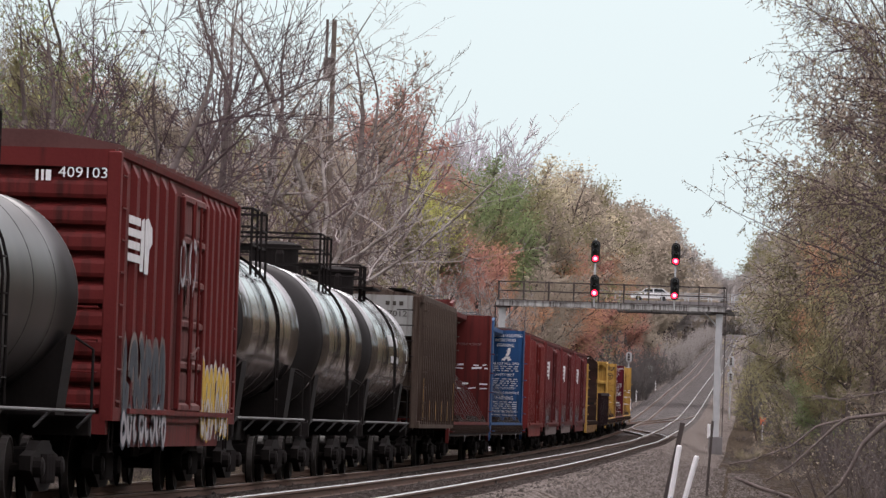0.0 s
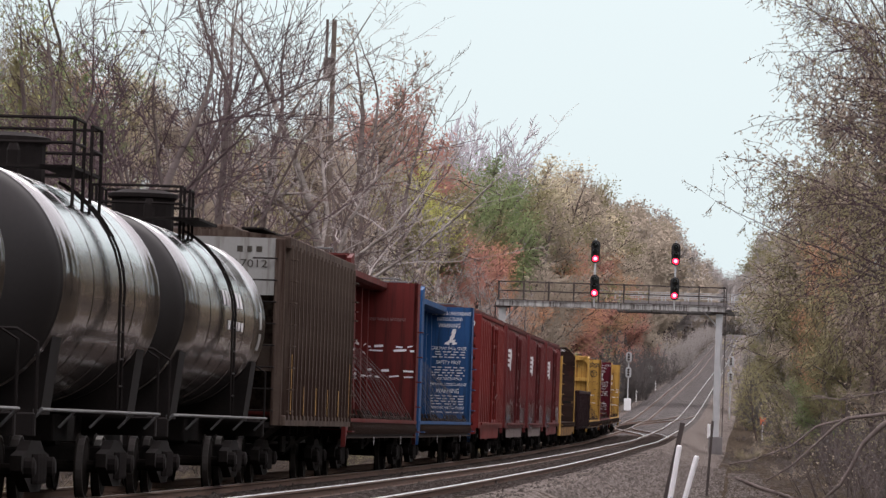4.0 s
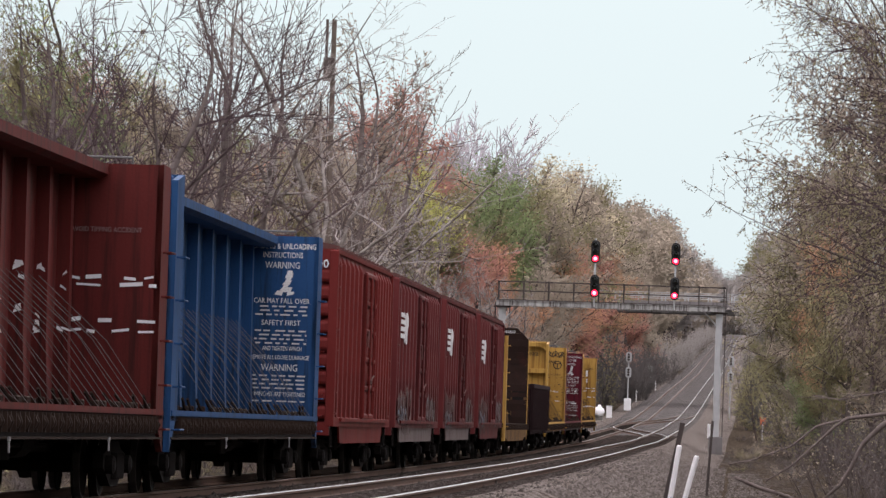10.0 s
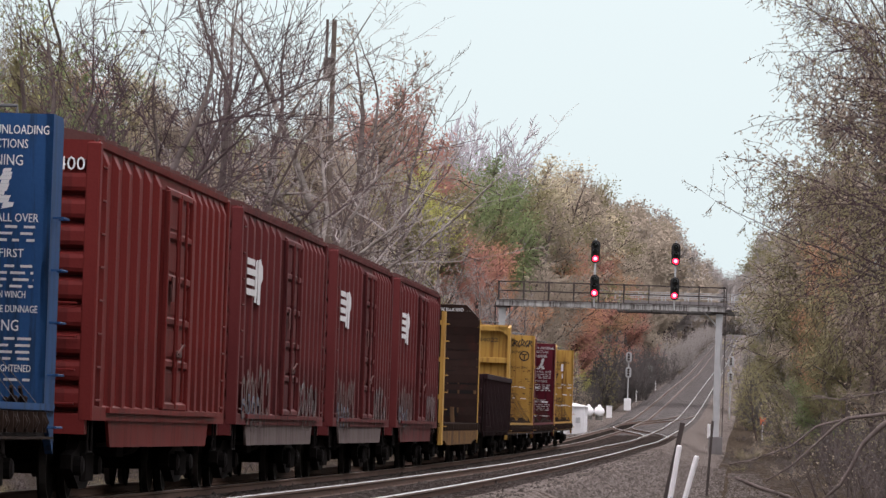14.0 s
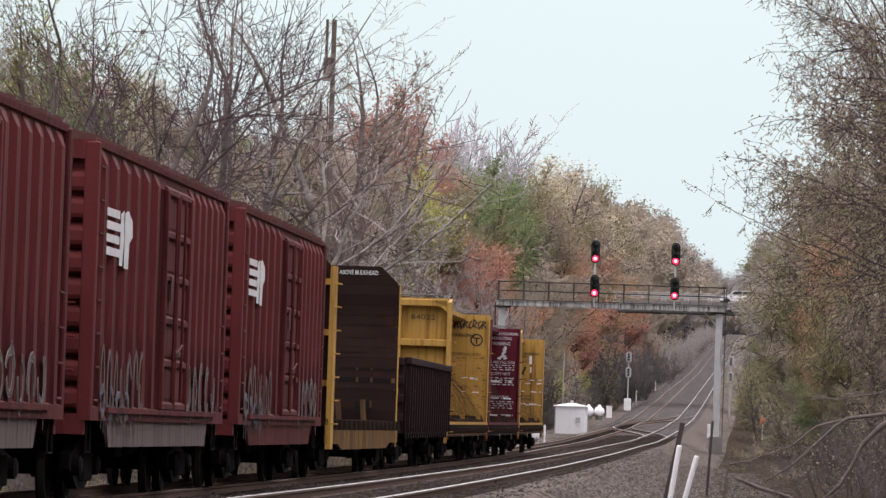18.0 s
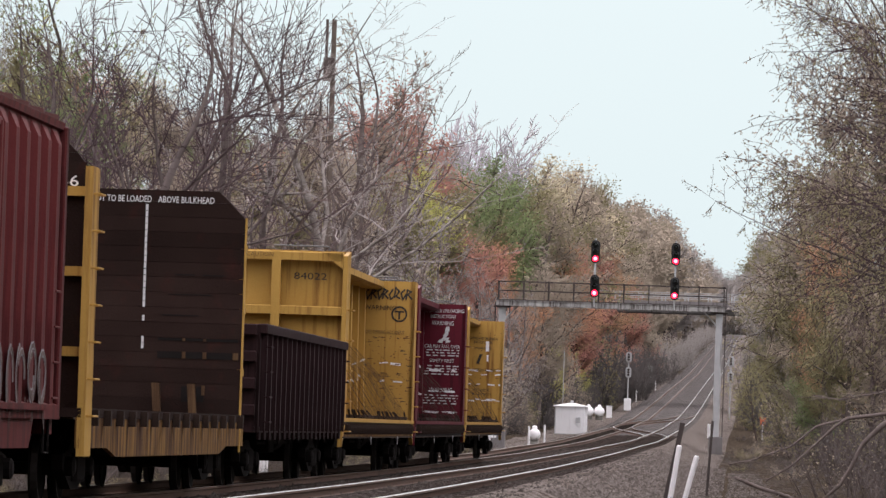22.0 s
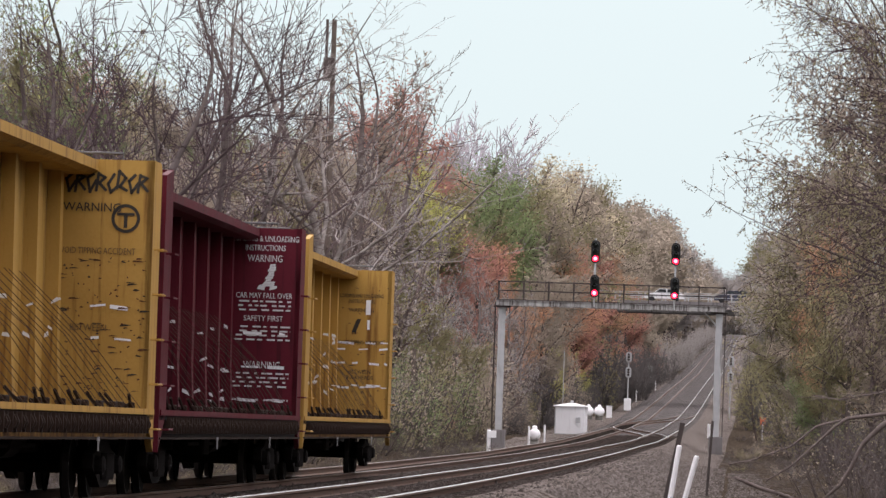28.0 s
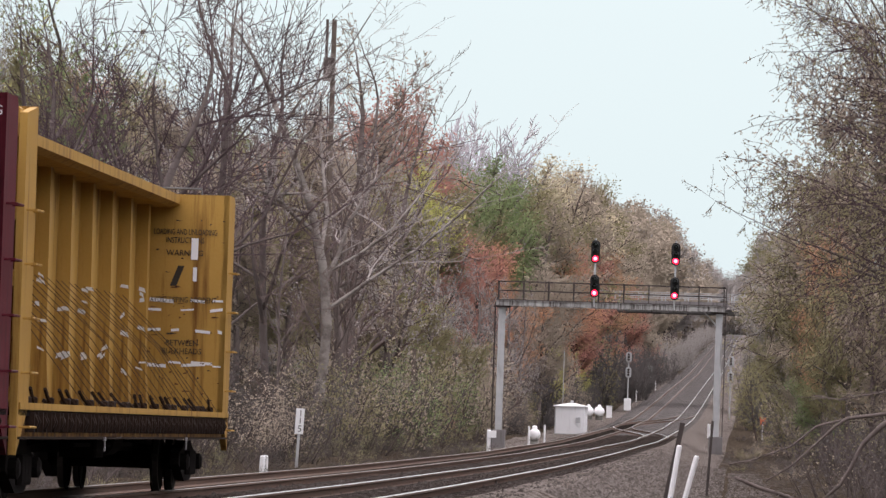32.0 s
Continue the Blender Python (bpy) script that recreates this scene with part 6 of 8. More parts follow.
def tree(kind, s, lat, height, leaf="", turn=None, label="", wide=1.0, name="", lean=0.0):
    """Plants one tree or bush at s along the line, lat to its right."""
    if kind[:3] == "far" and 60 <= s < 800:
        kind = "leafy%d" % (int(s + abs(lat)) % 3)
    meshes, top = KINDS[kind]
    # beyond 850 m leaf colours turn greyer, with distance haze painted in
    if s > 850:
        leaf = {"brown": ("grey", "brown")[int(s) % 2], "red": "brown", "tan": "grey", "shade_grey": "grey"}.get(leaf, leaf)
    p = on_ground(s, lat)
    k = 1.06 * height / top
    if s > 800 or s < 60 or s > 400 and kind[:4] in ("bush", "thic"):
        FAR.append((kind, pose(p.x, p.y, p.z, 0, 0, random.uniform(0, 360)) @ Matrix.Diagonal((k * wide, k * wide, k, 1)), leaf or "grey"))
        return None
    brush = kind[:4] in ("bush", "thic")
    if not label:
        label = {"bare": "bare grey-brown tree with fine twigs", "dark": "dark leaning tree with bare spreading branches", "syca": "tall pale-barked sycamore with bare crooked limbs", "spre": "bare grey-brown tree with wide fine branches", "whit": "pale bare tree with fine whitish branches",
                 "leaf": "%s-leaved autumn tree in the woods", "far0": "distant %s-leaved tree on the wooded slope", "far1": "distant %s-leaved tree on the wooded slope", "spar": "thin tree with a few remaining %s leaves",
                 "hang": "trackside tree with drooping twigs and withered leaves", "bush": "tangled %s trackside brush", "thic": "dense %s thicket under the trees"}[kind[:4]]
        if "%s" in label:
            label = label % ({"gold": "golden", "grey": "greyish", "shade_grey": "shaded grey-brown", "shade_dark": "dark withered"}.get(leaf, leaf) or "brown")
    t = thing(name or ("bush" if brush else "tree"), label, "bush" if brush else "tree", group="trackside brush" if brush else "woods")
    if turn is None:
        turn = random.uniform(0, 360)
    t.matrix_basis = pose(p.x, p.y, p.z, lean, 0, turn) @ Matrix.Diagonal((k * wide, k * wide, k, 1))
    for nm, me in meshes:
        ob = part(nm if not brush else {"trunk": "stem", "crown": "twig", "foliage": "foliage"}[nm], me, None, t)
        if nm != "trunk" or brush:
            ob["kind"] = "stuff"
        if nm == "foliage" and leaf:
            ob.material_slots[0].link = "OBJECT"
            ob.material_slots[0].material = M["leaf_" + leaf]
    N_TREES[0] += 1
    return t


def plant_woods():
    rnd = random.Random(7)
    random.seed(3)
    tree("syca", 236, -10.9, 23.6, turn=200, wide=1.4)
    tree("dark0", 150, -11.3, 17.5, turn=0)
    tree("dark1", 165, -11.8, 19.0, turn=10)
    tree("dark1", 140, -12.3, 15.0, turn=20)
    tree("leafy0", 173, -14.0, 11.8, "green", wide=0.5)
    tree("leafy2", 170, -15.2, 13.6, "olive", wide=0.6)
    tree("spread1", 215, -13.5, 22.2)
    tree("spread0", 240, -13.2, 23.5, turn=80)
    tree("spread1", 184, -17.4, 18.4)
    tree("bare1", 259, -17.5, 23.1)
    tree("sparse0", 165, -13.8, 14.3, "green")
    tree("sparse1", 169, -15.5, 14.8, "olive")
    tree("sparse0", 172, -13.9, 13.3, "green", wide=1.2)
    tree("sparse1", 189, -19.3, 14.2, "gold")
    tree("sparse1", 189, -15.7, 14.8, "olive")
    tree("leafy0", 328, -38.1, 12.1, "brown", wide=1.2)
    tree("leafy1", 343, -36.7, 10.6, "grey", wide=1.2)
    tree("leafy2", 359, -35.0, 12.5, "brown", wide=1.2)
    tree("leafy0", 349, -30.2, 13.2, "brown", wide=1.2)
    tree("leafy1", 364, -28.5, 14.8, "brown", wide=1.2)
    tree("leafy2", 354, -24.7, 16.1, "olive", wide=1.2)
    tree("leafy0", 369, -23.6, 19.3, "brown", wide=1.2)
    tree("leafy1", 399, -30.4, 17.5, "olive")
    tree("leafy2", 398, -41.8, 12.7, "grey")
    tree("leafy0", 394, -33.5, 15.3, "brown")
    tree("leafy1", 388, -45.0, 13.7, "brown")
    tree("leafy1", 299, -25.4, 10.7, "brown", wide=1.2)
    tree("leafy2", 299, -21.0, 11.8, "brown", wide=1.2)
    tree("leafy0", 304, -18.4, 13.2, "olive", wide=1.2)
    tree("leafy1", 310, -16.4, 14.1, "brown", wide=1.2)
    tree("leafy2", 289, -28.2, 9.4, "brown", wide=1.2)
    tree("leafy0", 429, -21.8, 26.0, "red", wide=1.1)
    tree("leafy1", 424, -23.8, 24.0, "red")
    tree("leafy2", 440, -20.0, 24.9, "red")
    tree("leafy1", 419, -25.5, 22.6, "brown")
    tree("leafy0", 445, -18.8, 22.6, "brown")
    tree("leafy2", 409, -21.3, 21.3, "brown")
    tree("leafy1", 395, -17.4, 20.0, "gold")
    tree("leafy2", 390, -18.6, 18.1, "olive", wide=1.1)
    tree("leafy0", 400, -16.1, 19.6, "olive", wide=1.1)
    tree("leafy1", 385, -20.2, 16.9, "olive", wide=1.1)
    tree("leafy2", 410, -15.3, 18.6, "olive")
    tree("leafy0", 379, -21.3, 17.2, "brown", wide=1.1)
    tree("white0", 560, -24.2, 27.7, wide=1.0)
    tree("white1", 570, -22.3, 29.2, wide=1.0)
    tree("white0", 575, -19.9, 29.2, wide=1.0)
    tree("white1", 554, -25.4, 24.9, wide=1.0)
    tree("leafy0", 462, -15.0, 23.3, "green", wide=1.2)
    tree("leafy2", 450, -15.6, 21.8, "green", wide=1.1)
    tree("leafy1", 455, -16.9, 20.8, "green", wide=1.1)
    tree("leafy2", 465, -12.8, 22.3, "olive", wide=1.2)
    tree("leafy1", 468, -11.3, 21.4, "olive", wide=1.1)
    tree("leafy0", 445, -12.9, 19.7, "green", wide=1.2)
    tree("leafy2", 440, -14.7, 18.9, "olive", wide=1.2)
    tree("leafy0", 460, -9.3, 20.7, "brown", wide=1.2)
    tree("far0", 570, -15.6, 26.5, "tan", wide=1.3)
    tree("far1", 600, -14.2, 27.0, "tan", wide=1.3)
    tree("far0", 650, -14.2, 27.8, "tan", wide=1.3)
    tree("far0", 761, -15.5, 29.3, "olive", wide=1.2)
    tree("far1", 901, -16.0, 30.1, "brown", wide=1.3)
    tree("far0", 981, -13.3, 31.4, "brown", wide=1.4)
    tree("far1", 1081, -11.3, 30.9, "brown", wide=1.3)
    tree("far0", 1202, -10.1, 29.8, "brown", wide=1.3)
    tree("far1", 1302, -8.0, 27.4, "red", wide=1.3)
    tree("far0", 1503, -8.0, 26.3, "brown", wide=1.3)
    tree("far0", 560, -13.1, 21.3, "brown", wide=1.3)
    tree("far1", 600, -11.6, 21.4, "olive", wide=1.3)
    tree("far0", 661, -10.8, 22.0, "brown", wide=1.3)
    tree("leafy1", 400, -14.1, 14.2, "red", wide=1.2)
    tree("leafy2", 405, -12.3, 15.0, "red", wide=1.25)
    tree("leafy0", 410, -10.5, 15.1, "orange", wide=1.2)
    tree("leafy0", 468, -8.2, 16.9, "orange", wide=1.2)
    tree("far1", 511, -8.0, 17.5, "red", wide=1.0)
    tree("far0", 561, -8.0, 17.4, "red")
    tree("far1", 601, -8.0, 17.6, "orange")
    tree("leafy1", 440, -9.5, 15.4, "brown", wide=1.2)
    tree("leafy2", 430, -8.0, 13.9, "brown", wide=1.1)
    tree("leafy0", 455, -8.0, 11.9, "brown", wide=1.1)
    tree("far1", 701, -8.0, 19.0, "red")
    tree("far0", 821, -8.0, 18.8, "brown")
    tree("sparse0", 352, -9.2, 11.9, "grey")
    tree("sparse1", 356, -8.0, 11.7, "grey")
    tree("sparse0", 372, -8.0, 11.3, "grey")
    tree("sparse1", 342, -10.6, 11.4, "grey")
    tree("sparse0", 400, -8.0, 11.1, "brown")
    tree("leafy1", 330, -13.1, 10.6, "olive")
    tree("leafy2", 325, -10.9, 8.8, "olive")
    tree("leafy0", 318, -8.0, 6.9, "olive", wide=1.25)
    tree("leafy1", 315, -8.0, 4.7, "green", wide=1.3)
    tree("leafy2", 320, -14.5, 10.0, "olive")
    tree("leafy0", 322, -9.7, 6.3, "olive", wide=1.2)
    tree("leafy1", 315, -11.2, 5.5, "olive", wide=1.2)
    tree("sparse0", 300, -14.1, 23.6, "brown")
    tree("sparse1", 315, -13.0, 21.7, "grey")
    tree("sparse0", 335, -11.1, 13.8, "grey")
    tree("sparse1", 290, -13.9, 18.3, "grey")
    tree("hang", 176, 18.2, 23.5, "brown", turn=10, wide=0.9)
    tree("leafy0", 451, -8.0, 8.2, "gold", wide=0.9)
    tree("leafy2", 521, -8.0, 7.6, "gold")
    tree("sparse0", 440, -8.0, 10.7, "brown")
    tree("hang", 151, 17.6, 19.5, "olive", turn=0, wide=0.9)
    tree("hang", 164, 19.0, 21.0, "olive", turn=190, wide=0.9)
    tree("hang", 131, 16.7, 17.2, "olive", turn=40, wide=0.9)
    tree("hang", 201, 17.2, 30.5, "brown", turn=100, wide=0.72)
    tree("leafy0", 257, 16.6, 22.5, "brown")
    tree("leafy1", 271, 15.5, 19.2, "olive")
    tree("leafy2", 286, 13.9, 16.3, "brown")
    tree("leafy0", 301, 13.5, 14.2, "olive", wide=1.1)
    tree("leafy1", 361, 13.5, 14.8, "olive", wide=1.1)
    tree("leafy0", 482, 13.5, 18.6, "brown")
    tree("leafy2", 236, 13.8, 11.3, "orange", wide=0.9)
    tree("leafy1", 223, 14.3, 10.0, "olive", wide=0.9)
    tree("leafy0", 241, 13.5, 6.4, "green", wide=1.2)
    tree("leafy2", 231, 13.5, 8.4, "olive")
    tree("leafy1", 213, 15.1, 8.9, "brown")
    tree("leafy0", 291, 13.5, 9.7, "brown", wide=1.1)
    tree("leafy2", 263, 13.5, 11.4, "olive")
    tree("sparse1", 301, 13.5, 13.3, "olive")
    tree("far1", 702, 13.5, 21.2, "olive")
    tree("far0", 902, 13.5, 22.1, "brown")
    tree("far0", 530, -11.3, 24.4, "olive", wide=1.25)
    tree("far0", 560, -11.4, 25.1, "brown", wide=1.25)
    tree("far0", 590, -11.3, 24.1, "brown", wide=1.25)
    tree("far0", 631, -11.4, 25.8, "brown", wide=1.25)
    tree("far0", 671, -11.4, 24.8, "olive", wide=1.25)
    tree("far0", 726, -11.3, 25.0, "brown", wide=1.25)
    tree("far1", 776, -11.3, 26.1, "brown", wide=1.25)
    tree("far1", 856, -11.4, 28.4, "red", wide=1.25)
    tree("far1", 931, -11.5, 30.0, "brown", wide=1.25)
    tree("far1", 1051, -11.4, 29.0, "brown", wide=1.25)
    tree("far1", 1207, -11.4, 28.8, "red", wide=1.25)
    tree("far1", 1347, -11.3, 28.3, "grey", wide=1.25)
    tree("far1", 1557, -11.3, 27.7, "brown", wide=1.25)
    tree("far1", 1778, -11.3, 27.3, "red", wide=1.25)
    tree("far1", 2179, -11.2, 29.3, "brown", wide=1.25)
    tree("far1", 630, -15.4, 26.9, "brown", wide=1.25)
    tree("far0", 685, -15.6, 27.3, "brown", wide=1.25)
    tree("far0", 735, -15.4, 27.7, "brown", wide=1.25)
    tree("far0", 791, -15.6, 29.5, "brown", wide=1.25)
    tree("far0", 876, -15.4, 28.3, "brown", wide=1.25)
    tree("far1", 961, -15.5, 30.8, "brown", wide=1.25)
    tree("far1", 1046, -15.5, 30.6, "olive", wide=1.25)
    tree("far1", 1201, -15.6, 34.2, "brown", wide=1.25)
    tree("far1", 1367, -15.6, 34.1, "red", wide=1.25)
    tree("far0", 1642, -15.5, 33.0, "grey", wide=1.25)
    tree("far0", 1958, -15.4, 32.4, "brown", wide=1.25)
    tree("far1", 2534, -15.3, 35.2, "brown", wide=1.25)
    tree("far1", 780, -21.5, 27.5, "red", wide=1.25)
    tree("far1", 830, -21.6, 27.8, "brown", wide=1.25)
    tree("far0", 880, -21.6, 31.1, "red", wide=1.25)
    tree("far0", 966, -21.7, 31.6, "red", wide=1.25)
    tree("far0", 1056, -21.6, 31.1, "brown", wide=1.25)
    tree("far1", 1191, -21.7, 32.5, "olive", wide=1.25)
    tree("far0", 1371, -21.6, 34.6, "grey", wide=1.25)
    tree("far1", 1557, -21.8, 38.0, "grey", wide=1.25)
    tree("far0", 1772, -21.6, 32.8, "grey", wide=1.25)
    tree("far1", 2043, -21.6, 37.1, "brown", wide=1.25)
    tree("far1", 2514, -21.4, 32.4, "brown", wide=1.25)
    tree("far1", 2599, -16.6, 37.3, "red", wide=1.25)
    tree("far0", 2599, -10.5, 30.9, "grey", wide=1.25)
    tree("far0", 301, 13.5, 12.0, "grey", wide=1.15)
    tree("far1", 301, 13.5, 12.3, "olive", wide=1.15)
    tree("far1", 391, 13.5, 15.3, "grey", wide=1.15)
    tree("far0", 416, 13.5, 16.2, "grey", wide=1.15)
    tree("far0", 2601, 13.6, 50.5, "olive", wide=1.15)
    tree("far1", 1374, 14.6, 33.5, "brown", wide=1.15)
    tree("far1", 888, 14.8, 25.5, "olive", wide=1.15)
    tree("far0", 667, 14.8, 21.5, "brown", wide=1.15)
    tree("far1", 301, 13.5, 12.2, "brown", wide=1.15)
    tree("far1", 301, 13.5, 12.1, "olive", wide=1.15)
    tree("far0", 396, 13.5, 15.2, "olive", wide=1.15)
    tree("far1", 416, 13.5, 16.9, "olive", wide=1.15)
    tree("far0", 2601, 10.9, 54.6, "olive", wide=1.15)
    tree("far0", 2601, 15.2, 53.7, "brown", wide=1.15)
    tree("far0", 2601, 19.1, 50.6, "grey", wide=1.15)
    tree("far0", 1755, 19.5, 36.5, "olive", wide=1.15)
    tree("far1", 1389, 19.6, 31.9, "olive", wide=1.15)
    tree("far1", 2647, -23.3, 28.7, "grey", wide=1.4)
    tree("thicket1", 2404, -18.7, 13.6, "brown", wide=1.3)
    tree("far0", 2578, -19.9, 31.3, "grey", wide=1.4)
    tree("thicket0", 2404, -16.1, 11.0, "brown", wide=1.3)
    tree("far1", 2541, -16.8, 29.6, "grey", wide=1.4)
    tree("thicket1", 2404, -13.7, 11.9, "brown", wide=1.3)
    tree("far0", 2467, -13.4, 28.4, "grey", wide=1.4)
    tree("thicket0", 2404, -11.2, 12.2, "brown", wide=1.3)
    tree("far1", 2515, -11.4, 32.6, "grey", wide=1.4)
    tree("thicket1", 2404, -8.8, 12.8, "brown", wide=1.3)
    tree("far0", 2614, -9.5, 32.6, "grey", wide=1.4)
    tree("thicket0", 2404, -6.4, 15.9, "brown", wide=1.3)
    tree("far1", 2490, -6.0, 29.0, "grey", wide=1.4)
    tree("thicket1", 2404, -3.9, 16.1, "brown", wide=1.3)
    tree("far0", 2522, -3.7, 31.6, "grey", wide=1.4)
    tree("thicket0", 2405, -1.4, 14.1, "brown", wide=1.3)
    tree("far1", 2597, -1.4, 29.7, "grey", wide=1.4)
    tree("thicket1", 2405, 0.9, 16.5, "brown", wide=1.3)
    tree("far0", 2564, 1.3, 32.9, "grey", wide=1.4)
    tree("thicket0", 2405, 3.5, 14.4, "brown", wide=1.3)
    tree("far1", 2552, 4.0, 30.4, "grey", wide=1.4)
    tree("thicket1", 2405, 5.9, 16.3, "brown", wide=1.3)
    tree("far0", 2625, 6.4, 34.3, "grey", wide=1.4)
    tree("thicket0", 2405, 8.4, 15.8, "brown", wide=1.3)
    tree("far1", 2653, 9.2, 32.0, "grey", wide=1.4)
    tree("thicket1", 2405, 10.9, 14.8, "brown", wide=1.3)
    tree("far0", 2578, 11.9, 31.9, "grey", wide=1.4)
    tree("thicket0", 2406, 13.3, 16.1, "brown", wide=1.3)
    # bare crowns against the sky
    for kind, s, lat, h in (("bare0", 285, -13.8, 22.0), ("bare1", 205, -9.6, 11.0), ("bare0", 241, -10.4, 13.0), ("bare2", 262, -10.4, 13.5)):
        tree(kind, s, lat, h)
    # the woods behind, left of the line
    for i in range(120):
        u = i / 119
        s = 190 + 1250 * u ** 1.6 + rnd.uniform(-12, 12)
        deep = rnd.random() ** 1.3
        lat = -(15 + s * 0.012) - deep * (38 + s * 0.05)
        far = s > 430
        col = rnd.choices(["brown", "olive", "grey", "red", "tan", "gold", "orange", "green"], [6, 4, 3, 0.6, 1.5, 0, 0.3, 0.8] if s < 330 else [4, 2.5, 2, 2.2, 2, 1, 2, 2])[0]
        h = (rnd.uniform(13, 20) if deep > 0.25 else rnd.uniform(8, 14)) if s > 560 or s < 300 and deep > 0.5 else rnd.uniform(5, 9)
        if far:
            tree("far%d" % rnd.randrange(2), s, lat, h * 1.1, col, wide=1.2)
        else:
            tree(rnd.choice(["leafy0", "leafy1", "leafy2", "leafy1", "sparse0", "sparse1"]), s, lat, h, col)
    # the woods right of the line
    for i in range(64):
        u = i / 63
        s = 175 + 1200 * u ** 1.7 + rnd.uniform(-10, 10)
        lat = 17.0 + s * 0.004 + rnd.random() ** 1.3 * (22 + s * 0.04)
        col = rnd.choices(["brown", "olive", "grey", "red", "tan", "gold", "orange", "green"], [5, 2, 5, 0.5, 3, 1, 1.2, 0.8])[0]
        h = rnd.uniform(10, 17)
        if s > 430:
            tree("far%d" % rnd.randrange(2), s, lat, h * 1.1, col, wide=1.2)
        else:
            tree(rnd.choice(["leafy0", "leafy1", "leafy2", "sparse0", "sparse1"]), s, lat, h, col)
    # brush along both edges, then taller growth farther off
    for i in range(70):
        s = 130 + i * 4.6 + rnd.uniform(-3, 3)
        tree("bush%d" % rnd.choice((0, 1, 2)), s, -9.2 - rnd.random() * 5, rnd.uniform(2.2, 5.0), rnd.choice(["shade_dark", "shade_grey", "shade_dark", "shade_dark", "shade_grey", "brown"]), wide=1.3)
    for i in range(80):
        s = 108 + i * 4.4 + rnd.uniform(-3, 3)
        near = s < 230
        tree("bush2" if near else "bush%d" % rnd.choice((0, 2, 1)), s, (12.8 if s < 180 else 13.9 if s < 400 else 12.2) + rnd.random() * 4.5, rnd.uniform(1.6, 3.2) if near else rnd.uniform(2.5, 5), rnd.choice(["shade_grey", "olive", "shade_grey", "brown"]), wide=1.25)
    for i in range(60):
        s = 330 + i * 13 + rnd.uniform(-5, 5)
        tree("thicket%d" % (i % 2), s, (-10.5 if s < 470 else -8) - rnd.random() * 5, rnd.uniform(3.5, 7), rnd.choice(["shade_grey", "shade_grey", "olive", "brown", "red"]))
    for i in range(55):
        s = 290 + i * 14 + rnd.uniform(-5, 5)
        tree("thicket%d" % (i % 2), s, (14 if s < 470 else 12) + rnd.random() * 5, rnd.uniform(4, 7), rnd.choice(["shade_grey", "shade_grey", "olive", "olive"]))
    for i in range(30):
        s = 250 + i * 12 + rnd.uniform(-5, 5)
        tree("thicket%d" % (i % 2), s, -20 - rnd.random() * 14, rnd.uniform(5, 9), rnd.choice(["brown", "shade_grey", "olive", "grey"]))
    for i in range(16):
        s = 232 + i * 6 + rnd.uniform(-3, 3)
        tree("bush%d" % (i % 2), s, -8.6 - rnd.random() * 2.5, rnd.uniform(3.5, 6.5), rnd.choice(["olive", "olive", "brown", "green"]), wide=1.1)
    for i in range(46):
        s = 70 + i * 5.6 + rnd.uniform(-2, 2)
        tree("bush%d" % (i % 3), s, -7.7 - rnd.random() * 1.6, rnd.uniform(0.7, 1.7), rnd.choice(["shade_dark", "shade_dark", "shade_grey", "olive"]), wide=2.0)
    # low weeds on the bare ground right of the line
    for i in range(34):
        s = 200 + i * 6.4 + rnd.uniform(-3, 3)
        tree("bush%d" % (i % 3), s, 9.4 + rnd.random() * 3.6, rnd.uniform(0.3, 0.8), rnd.choice(["shade_grey", "brown", "olive", "shade_grey"]), wide=2.0)
    # low weeds close beside the ballast
    for i in range(70):
        s = 64 + i * 3.4 + rnd.uniform(-1.5, 1.5)
        tree("bush%d" % (i % 3), s, -4.6 - rnd.random() * 2.4, rnd.uniform(0.3, 0.7), rnd.choice(["shade_dark", "shade_dark", "shade_grey", "olive"]), wide=2.0)
    # undergrowth on the slope beyond the gantry
    for i in range(34):
        s = 350 + i * 9 + rnd.uniform(-4, 4)
        tree("thicket%d" % (i % 2), s, -8.6 - rnd.random() * 3, rnd.uniform(2.5, 4.5), rnd.choice(["shade_grey", "shade_grey", "brown", "olive"]), wide=1.1)
    for i in range(76):
        s = (575 + i * 12 if i < 40 else 1055 + (i - 40) * 26) + rnd.uniform(-4, 4)
        tree("thicket%d" % (i % 2), s, -4.6 - rnd.random() * 2.6, rnd.uniform(2.6, 6.5), rnd.choice(["shade_grey", "shade_grey", "grey"]), wide=0.8)
    # unseen trees right of the line, placed so tank sides mirror dark woods
    for i in range(14):
        tree("far%d" % (i % 2), 24 + i * 9 + rnd.uniform(-3, 3), 23 + rnd.random() * 5, rnd.uniform(14, 18), rnd.choice(["brown", "olive", "olive"]), wide=1.3)
    # growth on the slopes of the road ramps
    for i in range(16):
        la = -9.5 - i * 1.5 if i < 11 else 13.5 + (i - 11) * 3
        tree("thicket%d" % (i % 2), 549 + rnd.uniform(-3, 3), la, rnd.uniform(9, 12), rnd.choice(["shade_grey", "brown", "olive", "shade_grey"]), wide=0.8)
    # unseen woods beside and behind the camera, placed to shape light and reflections
    for i in range(30):
        s = -70 + (i // 2) * 11 + rnd.uniform(-3, 3)
        if i % 2:
            tree("far%d" % rnd.randrange(2), s, (16.5 if s < 20 else 22.5) + rnd.random() * 8, rnd.uniform(13, 18), rnd.choice(["brown", "olive", "grey"]), wide=1.2)
        else:
            tree("far%d" % rnd.randrange(2), min(s, 60), -17 - rnd.random() * 10, rnd.uniform(13, 18), rnd.choice(["brown", "olive", "grey"]), wide=1.2)


